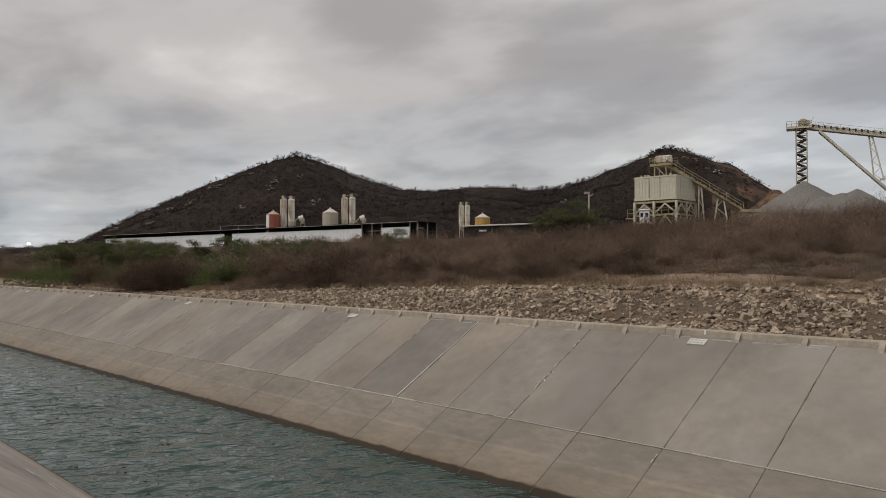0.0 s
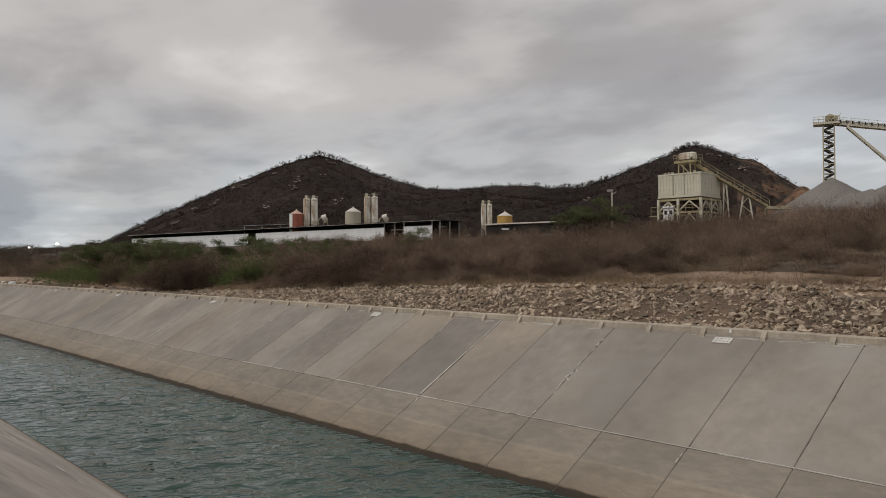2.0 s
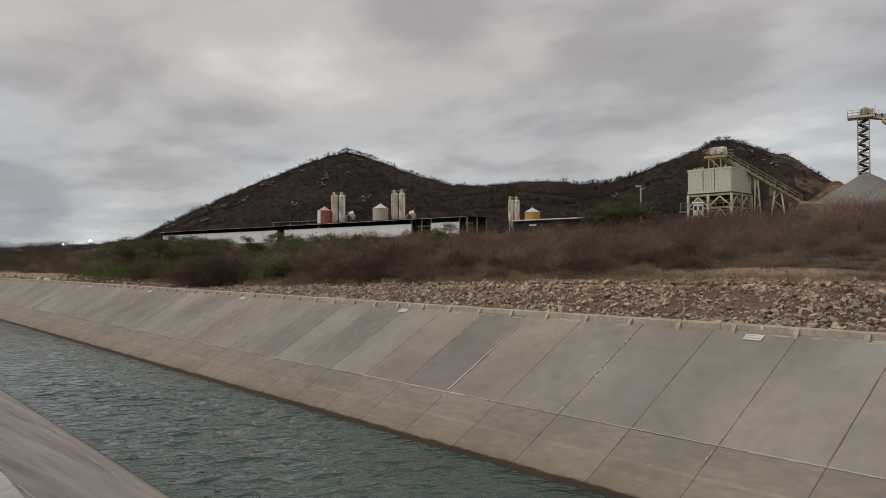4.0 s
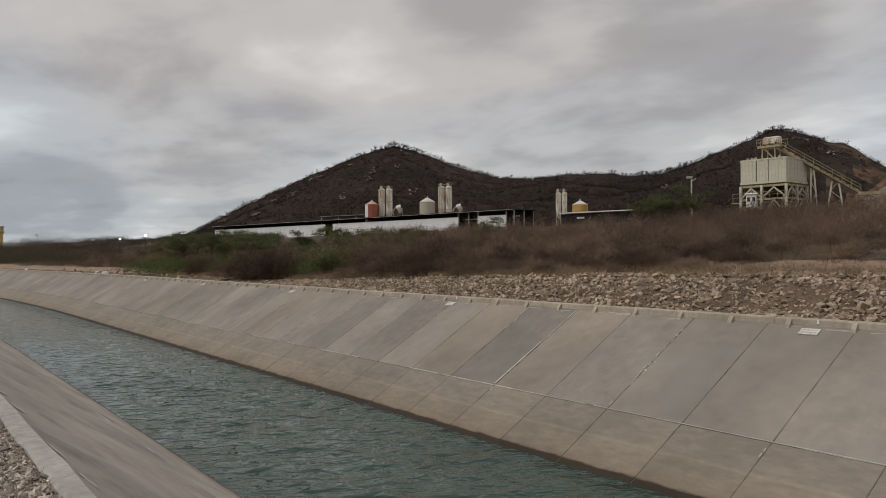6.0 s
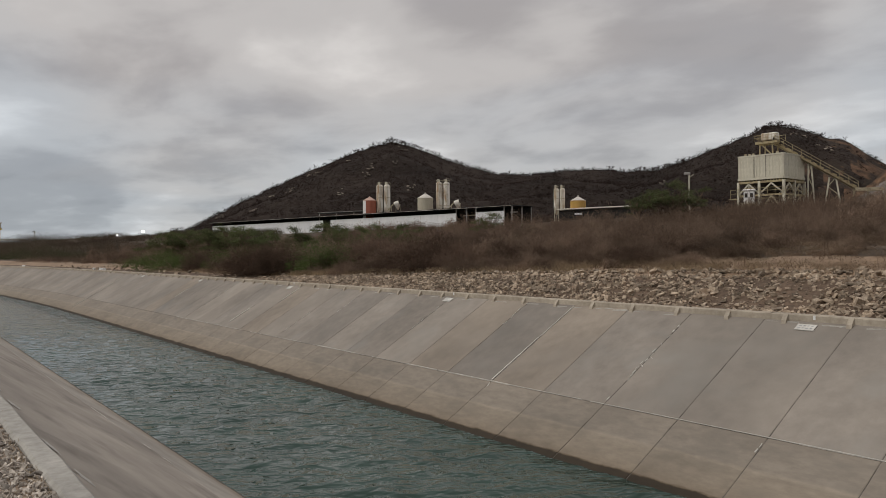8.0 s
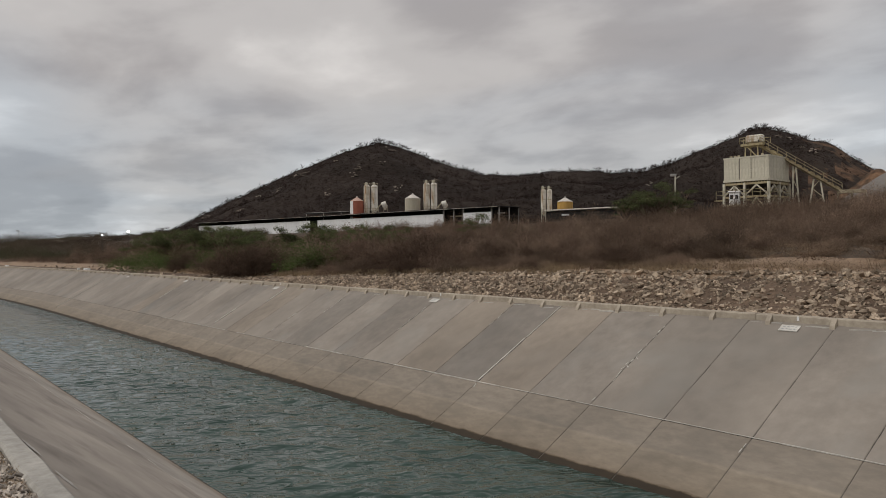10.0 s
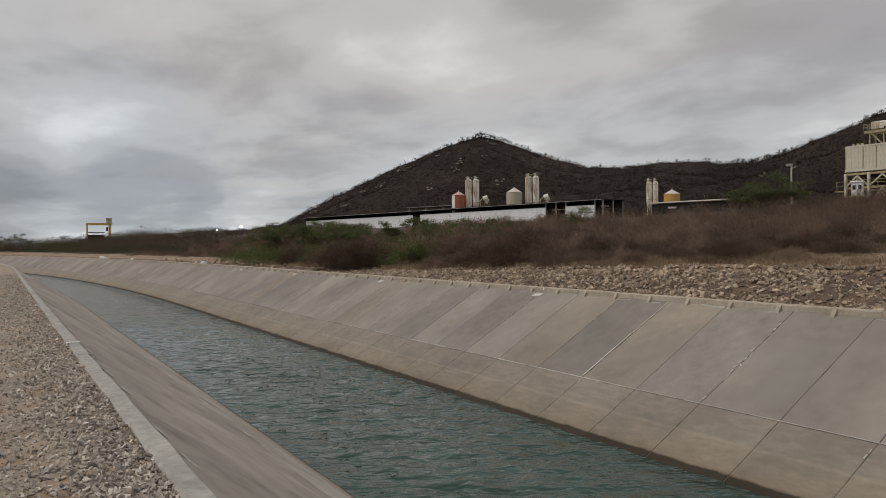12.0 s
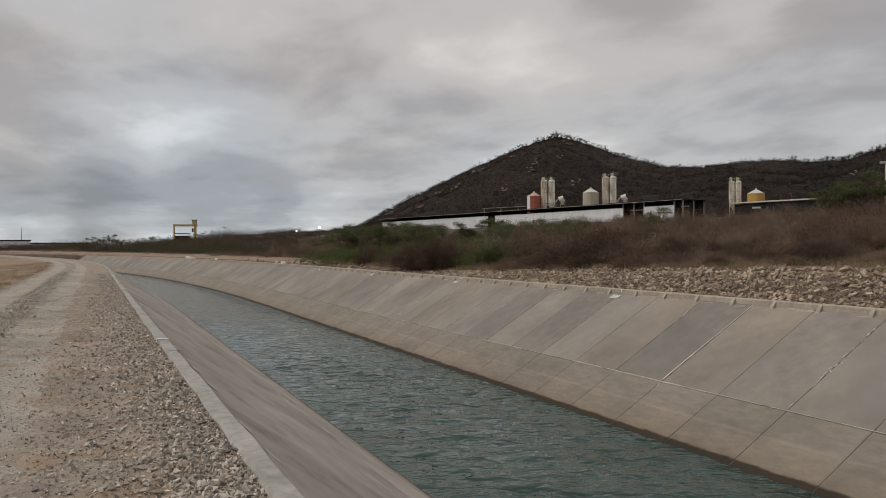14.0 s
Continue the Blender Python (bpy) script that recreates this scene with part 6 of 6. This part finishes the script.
def shrub_meshes(seed, height, stems, leaf_mat, twig_mat, leaves, leaf_size, spread=0.42, fan=0.55, jitter=0.22, twiggy=False):
    r = random.Random(seed)
    wood, leaf, tips = Soup(), Soup(), []
    for _ in range(stems):
        d = Vector((r.gauss(0, fan), r.gauss(0, fan), 1.0)).normalized()
        p = Vector((r.gauss(0, 0.22), r.gauss(0, 0.22), -0.12))
        grow(wood, r, p, d, height * r.uniform(0.36, 0.50), height * (0.005 if twiggy else 0.010), 2, tips, spread)
    # leaves cling to the twig ends and fill a lumpy rounded outline
    top = max(t.z for t in tips)
    wide = sorted(math.hypot(t.x, t.y) for t in tips)[int(len(tips) * 0.8)]
    made = 0
    while made < leaves and twiggy:
        # fine twigs fill a lumpy dome, thickest near its skin
        ang, up = r.uniform(0, 6.28), r.uniform(0.03, 1.0)
        flat = math.sqrt(1 - up * up)
        d = Vector((math.cos(ang) * flat, math.sin(ang) * flat, up))
        lump = 0.92 + 0.60 * noise.noise(d * 1.9 + Vector((seed * 1.7, 0, 0))) + 0.25 * noise.noise(d * 5.0 + Vector((0, seed * 1.3, 0)))
        reach = (0.30 + 0.70 * r.random() ** 0.45) * lump
        q = Vector((d.x * wide * 1.05 * reach, d.y * wide * 1.05 * reach, top * (0.08 + 0.84 * up) * reach))
        out = (d + Vector((r.gauss(0, 0.8), r.gauss(0, 0.8), r.gauss(0.15, 0.6)))).normalized()
        leaf.sliver(q - out * r.uniform(0.08, 0.26), q, leaf_size * r.uniform(0.6, 1.3), r)
        made += 1
    while made < leaves:
        if made % 2:
            q = r.choice(tips) + Vector((r.gauss(0, jitter), r.gauss(0, jitter), r.gauss(-0.1, jitter)))
        else:
            ang, rad = r.uniform(0, 6.28), math.sqrt(r.random())
            q = Vector((math.cos(ang) * rad * wide, math.sin(ang) * rad * wide, 0.82 * top * math.sqrt(max(0.08, 1 - rad * rad)) * r.uniform(0.45, 1.05)))
            if noise.noise(q * 1.4 + Vector((seed, 0, 0))) < -0.05:
                continue
        made += 1
        leaf.flake(q, leaf_size * r.uniform(0.5, 1.3), r)
    return wood.mesh("branchwork", twig_mat), leaf.mesh("foliage", leaf_mat)


def tree_meshes(seed, height, leaf_mat, twig_mat, leaves, leaf_size):
    """A short trunk with spreading limbs and a broken, flat-topped crown."""
    r = random.Random(seed)
    wood, leaf, tips = Soup(), Soup(), []
    p = Vector((0, 0, -0.2))
    fork = Vector((r.gauss(0, 0.15), r.gauss(0, 0.15), height * 0.28))
    wood.stick(p, fork, height * 0.030, height * 0.022)
    for k in range(6):
        ang = k * 1.05 + r.uniform(-0.3, 0.3)
        d = Vector((math.cos(ang) * 0.75, math.sin(ang) * 0.75, r.uniform(0.6, 1.1))).normalized()
        grow(wood, r, fork, d, height * r.uniform(0.26, 0.38), height * 0.014, 3, tips, 0.42)
    centres = r.sample(tips, min(len(tips), 30))
    for k in range(leaves):
        t = r.choice(centres)
        leaf.flake(t + Vector((r.gauss(0, 0.24), r.gauss(0, 0.24), r.gauss(0.02, 0.11))), leaf_size * r.uniform(0.5, 1.4), r, 0.6)
    return wood.mesh("trunk", twig_mat), leaf.mesh("crown", leaf_mat)


def make_plant(name, meshes, label, category, group):
    t = tagged(new(name), label, category, group)
    for me in meshes:
        o = new(me.name.split(".")[0], me)
        o.parent = t
    return t


DRY = "leafless grey-brown dry shrub on the far bank"
RED = "reddish-brown withered shrub on the far bank"
PALE = "low pale dry shrub on the far bank"
GREEN = "green thorn shrub with feathery leaves on the far bank"
protos = {"dry": [], "red": [], "pale": [], "green": [], "tree": []}
for k in range(4):
    protos["dry"].append(make_plant("dry_shrub", shrub_meshes(200 + k, 2.6, 9, M_TWIG, M_TWIG, 8000, 0.012, 0.5, twiggy=True), DRY, "shrub", "dry shrubs"))
for k in range(3):
    protos["red"].append(make_plant("withered_shrub", shrub_meshes(220 + k, 2.6, 9, M_LEAF_DRY, M_TWIG_RED, 8000, 0.014, 0.5, twiggy=True), RED, "shrub", "withered shrubs"))
for k in range(2):
    protos["pale"].append(make_plant("pale_shrub", shrub_meshes(240 + k, 1.2, 8, M_TWIG_PALE, M_TWIG_PALE, 1800, 0.011, 0.5, 0.8, 0.14, True), PALE, "shrub", "pale shrubs"))
for k in range(3):
    protos["green"].append(make_plant("green_shrub", shrub_meshes(260 + k, 2.5, 8, M_LEAF, M_TWIG, 3600, 0.052, 0.5, 0.75, 0.26), GREEN, "shrub", "green shrubs"))
for k in range(3):
    protos["tree"].append(make_plant("thorn_tree", tree_meshes(280 + k, 4.2, M_LEAF_DUSTY, M_TWIG, 5200, 0.085), "green thorn tree with a flat spreading crown", "tree", "thorn trees"))
used = set()


def plant(kind, x, y, z, scale, r, wide=1.0):
    k = r.randrange(len(protos[kind]))
    src = protos[kind][k]
    m = Matrix.Translation((x, y, z - 0.05)) @ Matrix.Rotation(r.uniform(0, 6.28), 4, "Z") @ Matrix.Diagonal((scale * wide, scale * wide, scale, 1))
    if (kind, k) not in used:
        used.add((kind, k))
        src.matrix_basis = m
        return src
    keep = src.scale.copy()
    src.scale = (1, 1, 1)
    c = copy_thing(src, Matrix.Identity(4))
    c.matrix_basis = m
    src.scale = keep
    return c


def brush_front(y):
    """Where the brush begins behind the bank."""
    return 24.6 + 14.0 * sstep(36, 13, y) + 5.5 * sstep(42, 66, y) + 1.2 * noise.noise(Vector((y / 5.0, 0, 0)))


def shrubs():
    r = random.Random(77)
    spots = []
    tries = 0
    while len(spots) < 195 and tries < 20000:
        tries += 1
        y = r.uniform(1, 108)
        depth = abs(r.gauss(0, 5.0))
        v = brush_front(y) + depth
        if any((v - a) ** 2 + (y - b) ** 2 < 1.7 for a, b in spots):
            continue
        spots.append((v, y))
        patch = noise.noise(Vector((v / 7, y / 11, 5.0)))
        if y > 58 and r.random() < 0.45 or patch > 0.38 and y > 50:
            kind = "green"
        elif 24 < y < 70 and r.random() < 0.6 or patch < -0.25:
            kind = "red"
        else:
            kind = "dry"
        s = r.uniform(0.6, 1.0) * (1.0 + 0.55 * noise.noise(Vector((v / 5, y / 6, 8.0))))
        if y > 28:
            s *= 1.0 + 0.42 * sstep(26, 36, y)
        s *= 1.0 - 0.22 * sstep(34, 16, y)
        if depth < 2 and r.random() < 0.5:
            s *= 0.6
        q = at(v, y, ground_z(v, y))
        plant(kind, q.x, q.y, q.z, s, r, r.uniform(1.05, 1.5))
    for k in range(240):
        y = r.uniform(40, 105) if k < 60 else r.uniform(9, 42)
        v = brush_front(y) - r.uniform(0.4, 9.0) * sstep(45, 12, y) - r.uniform(0, 2.5)
        if v < 22.8:
            continue
        q = at(v, y, ground_z(v, y))
        plant(r.choice(("pale", "pale", "pale", "red", "dry")), q.x, q.y, q.z, r.choice((0.25, 0.35, 0.5)), r, 1.7)
    # the large bushes along the front, each where it stands
    for kind, a, d, sc in (("red", 21.2, 60, 1.25), ("red", 22.4, 58, 1.3), ("red", 23.6, 56, 1.25), ("red", 24.5, 60, 1.1), ("green", 26.2, 55, 1.0), ("green", 27.1, 53, 1.2),
                           ("green", 28.1, 53, 1.1), ("green", 29.0, 56, 0.9), ("red", 29.5, 52, 1.1), ("red", 30.5, 52, 1.25), ("red", 31.7, 51, 1.3), ("red", 33.0, 50, 1.2), ("red", 34.2, 50, 1.15),
                           ("dry", 35.3, 48, 1.3), ("dry", 36.5, 48, 1.4), ("dry", 37.7, 47, 1.3), ("red", 38.9, 46, 1.15), ("dry", 41.0, 48, 1.3), ("dry", 43.5, 50, 1.25), ("dry", 47.0, 52, 1.3), ("dry", 41.6, 60, 1.45), ("green", 41.0, 70, 1.25), ("red", 42.6, 62, 1.5), ("dry", 43.4, 60, 1.55), ("dry", 44.4, 64, 1.5), ("red", 45.5, 60, 1.4), ("dry", 46.4, 63, 1.5), ("dry", 47.6, 60, 1.4), ("dry", 48.8, 62, 1.5), ("red", 49.8, 60, 1.4), ("dry", 51.0, 66, 1.5), ("dry", 52.4, 68, 1.4), ("dry", 54.0, 70, 1.5), ("dry", 42.0, 90, 1.5), ("green", 42.9, 88, 1.4), ("dry", 43.6, 88, 1.65), ("dry", 44.4, 90, 1.6), ("red", 45.3, 88, 1.5), ("dry", 46.5, 90, 1.45), ("dry", 48.0, 92, 1.4), ("dry", 49.3, 90, 1.35),
                           ("dry", 55.5, 52, 1.3), ("dry", 60.5, 54, 1.35), ("dry", 63.8, 60, 1.4), ("dry", 65.0, 58, 1.6), ("dry", 66.2, 61, 1.6), ("dry", 67.3, 57, 1.4), ("dry", 68.5, 60, 1.5),
                           ("dry", 69.6, 58, 1.4), ("dry", 70.8, 56, 1.5), ("dry", 72.0, 58, 1.6), ("dry", 62.4, 58, 1.2)):
        p = polar(a, d)
        plant(kind, p.x, p.y, ground_z(p.x + bend(p.y), p.y), sc, r, 1.25)
    for a, d, sc in ((14.6, 88, 0.9), (15.4, 82, 1.0), (16.2, 79, 0.95), (17.0, 77, 1.05), (17.8, 75, 0.9), (18.5, 73, 1.0), (19.2, 76, 1.1), (19.9, 71, 0.95), (20.6, 74, 1.05), (21.4, 70, 1.0), (22.2, 73, 1.1), (23.0, 69, 0.95), (24.0, 71, 1.05), (25.0, 68, 1.0), (16.6, 86, 1.1), (19.5, 82, 1.1)):
        p = polar(a, d)
        plant("green" if (a * 10) % 4 > 1 else "red", p.x, p.y, ground_z(p.x + bend(p.y), p.y), sc, r, 1.3)
    # thorn trees that stand out by their green
    for a, d, s in ((15.6, 100, 0.9), (16.8, 92, 0.95), (17.7, 86, 0.9), (18.5, 90, 1.0), (19.5, 82, 0.95), (20.4, 86, 1.05), (21.3, 80, 1.0), (22.3, 84, 0.95), (23.4, 82, 0.8), (25.0, 90, 0.8),
                    (26.5, 72, 0.95), (27.4, 70, 1.0), (28.4, 74, 0.85), (31.2, 74, 0.9), (32.4, 76, 0.9), (33.4, 80, 0.8), (39.2, 108, 1.0), (50.3, 104, 1.0), (51.5, 104, 1.25), (52.6, 102, 1.35), (53.5, 106, 1.1),
                    (-0.1, 300, 1.2), (0.5, 305, 1.35), (1.2, 310, 0.9), (3.4, 320, 0.8)):
        p = polar(a, d)
        plant("tree", p.x, p.y, ground_z(p.x + bend(p.y), p.y), s, r, 1.15)
    for src in [o for kind in protos for k, o in enumerate(protos[kind]) if (kind, k) not in used]:
        for c in list(src.children):
            bpy.data.objects.remove(c)
        bpy.data.objects.remove(src)


shrubs()


def far_brush():
    """Scrub behind the near shrubs, up the rise and away to the skyline: twigs and leaf flakes."""
    r = random.Random(91)
    s = Soup()

    def clump(x, y, z, h, w, n):
        """A rounded bush: short fine twigs that fill a lumpy dome, standing on a few bare stems."""
        c = Vector((x, y, z))
        t = 0.008 + 0.00018 * abs(y)
        off = Vector((r.uniform(0, 50), r.uniform(0, 50), 0))
        for k in range(n):
            ang, up = r.uniform(0, 6.28), r.uniform(0.02, 1.0)
            flat = math.sqrt(1 - up * up)
            d = Vector((math.cos(ang) * flat, math.sin(ang) * flat, up))
            lump = 1.0 + 0.55 * noise.noise(d * 1.7 + off)
            reach = (0.35 + 0.65 * r.random() ** 0.45) * lump
            tip = c + Vector((d.x * w * 0.5 * reach, d.y * w * 0.5 * reach, h * (0.10 + 0.86 * up) * reach))
            way = (d + Vector((r.gauss(0, 0.8), r.gauss(0, 0.8), r.gauss(0.15, 0.6)))).normalized()
            s.sliver(tip - way * r.uniform(0.15, 0.45) * min(1.0, h / 1.5), tip, t * r.uniform(0.7, 1.5), r)
        for _ in range(n // 18):
            root = c + Vector((r.gauss(0, w * 0.14), r.gauss(0, w * 0.14), 0))
            s.sliver(root, root + Vector((r.gauss(0, w * 0.12), r.gauss(0, w * 0.12), h * r.uniform(0.5, 0.9))), t * 1.6, r)

    for k in range(3300):
        y = r.uniform(0, 150) if k < 1800 else r.uniform(-4, 75)
        v = brush_front(y) + 3 + (62 if k < 1800 else 88) * r.random() ** 1.25
        q = at(v, y, ground_z(v, y) - 0.1)
        if k % 9 == 0:
            clump(q.x, q.y, q.z, r.uniform(2.4, 3.6), r.uniform(2.8, 4.4), 480)
            continue
        clump(q.x, q.y, q.z, r.uniform(1.0, 2.3) * (1.25 + 0.7 * noise.noise(Vector((q.x / 8, q.y / 8, 1)))), r.uniform(1.8, 3.6), 270)
    for k in range(420):
        # low scrub on the sandy edge where the canal bends away
        y = r.uniform(62, 165)
        v = r.uniform(27.5, brush_front(y) + 6)
        q = at(v, y, ground_z(v, y) - 0.1)
        clump(q.x, q.y, q.z, r.uniform(0.4, 1.3), r.uniform(1.0, 2.6), 60)
    for k in range(330):
        # low grey brush and dead wood on the open bank
        y = 3 + 32 * r.random() ** 1.1
        v = 24.0 + (brush_front(y) + 2 - 24.0) * r.random() ** 0.8
        q = at(v, y, ground_z(v, y) - 0.05)
        clump(q.x, q.y, q.z, r.uniform(0.25, 0.95), r.uniform(0.8, 2.4), 90)
    for k in range(150):
        # tufty low brush along the top of the bank
        y = 4 + 24 * r.random()
        v = r.uniform(23.6, 31.0)
        q = at(v, y, ground_z(v, y) - 0.04)
        clump(q.x, q.y, q.z, r.uniform(0.15, 0.5), r.uniform(0.6, 1.6), 50)
    ob = new("scrub", s.mesh("scrub", M_BRUSH))
    tagged(ob, "dense grey-brown leafless scrub covering the rise", "scrub", kind="stuff")

    # far scrub and low trees: rounded, ragged masses of leaf and twig flakes
    t = Soup()

    def mass(c, w, h):
        n = 170
        size = 0.055 + 0.00034 * c.length
        for _ in range(n):
            ang, rad = r.uniform(0, 6.28), math.sqrt(r.random())
            q = c + Vector((math.cos(ang) * rad * w * 0.5, math.sin(ang) * rad * w * 0.5, h * math.sqrt(max(0.03, 1 - rad * rad)) * r.uniform(0.1, 0.97) ** 0.8))
            t.flake(q, size * r.uniform(0.6, 1.3), r, 0.8)

    def field(n, a0, a1, d0, d1, w0, w1, h0, h1, low):
        for k in range(n):
            p = polar(r.uniform(a0, a1), r.uniform(d0, d1))
            v = p.x + bend(p.y)
            if v < low:
                continue
            low_by = 1 - 0.45 * sstep(17, 15, math.degrees(math.atan2(p.x, p.y))) * sstep(8, 11, math.degrees(math.atan2(p.x, p.y)))
            mass(Vector((p.x, p.y, ground_z(v, p.y))), r.uniform(w0, w1), r.uniform(h0, h1) * low_by)

    field(2300, -2, 24, 105, 300, 2.5, 6.5, 1.2, 2.5, 33)
    field(900, -3, 13.5, 170, 320, 4.0, 9.0, 2.6, 4.4, 33)
    field(320, -10, -0.5, 330, 500, 5.0, 10.0, 2.2, 3.8, -999)
    field(520, -12, 9, 300, 470, 5.0, 11.0, 1.8, 3.6, 40)
    ob = new("far_scrub", t.mesh("far_scrub", M_BRUSH_FAR))
    tagged(ob, "dark brown-green scrub line towards the skyline", "scrub", kind="stuff")


far_brush()


def dry_grass():
    r = random.Random(55)
    s = Soup()
    for k in range(19000):
        y = 1 + 74 * r.random() ** 1.7
        v = r.uniform(22.2, brush_front(y) + 2.5)
        if v < 22.3 or noise.noise(Vector((v / 2.5, y / 4, 2))) < (-0.22 if y > 30 else -0.12):
            continue
        q = at(v, y, ground_z(v, y) - 0.03)
        for _ in range(9):
            s.blade(q + Vector((r.gauss(0, 0.13), r.gauss(0, 0.13), 0)), r.uniform(0.08, 0.46), 0.014, Vector((r.gauss(0, 0.16), r.gauss(0, 0.16), 0)))
    for k in range(420):
        y = 3 + 50 * r.random() ** 1.5
        v = r.choice((NEAR_IN - 0.02 - abs(r.gauss(0, 0.05)), NEAR_IN - 0.02 - abs(r.gauss(0, 0.05)), -3.9 + r.gauss(0, 0.5)))
        if v > NEAR_IN:
            continue
        zf = verge_z if v > -0.6 else (road_z if v > -3.8 else ground_z)
        q = at(v, y, zf(v, y) - 0.01)
        for _ in range(5):
            s.blade(q + Vector((r.gauss(0, 0.05), r.gauss(0, 0.05), 0)), r.uniform(0.02, 0.08), 0.004, Vector((r.gauss(0, 0.06), r.gauss(0, 0.06), 0)))
    for k in range(2600):
        # the rough field beyond the road
        y = 14 + 110 * r.random() ** 1.4
        v = -3.8 - abs(r.gauss(0, 6.0))
        if noise.noise(Vector((v / 2, y / 4, 8))) < -0.2:
            continue
        q = at(v, y, ground_z(v, y) - 0.02)
        for _ in range(8):
            s.blade(q + Vector((r.gauss(0, 0.2), r.gauss(0, 0.2), 0)), r.uniform(0.04, 0.16), 0.014, Vector((r.gauss(0, 0.12), r.gauss(0, 0.12), 0)))
    for k in range(7000):
        y = 3.8 + 40 * r.random() ** 1.8
        v = r.gauss(-0.05, 0.36)
        if not -1.2 < v < 1.0 or noise.noise(Vector((v * 1.2, y * 0.5, 1))) < -0.1:
            continue
        zf = verge_z if v > -0.6 else road_z
        s.flake(at(v, y, zf(v, y) + 0.012), r.uniform(0.01, 0.035), r, 0.25)
    ob = new("dry_grass", s.mesh("dry_grass", M_GRASS))
    tagged(ob, "short straw-coloured dry grass tufts", "grass", kind="stuff")


dry_grass()
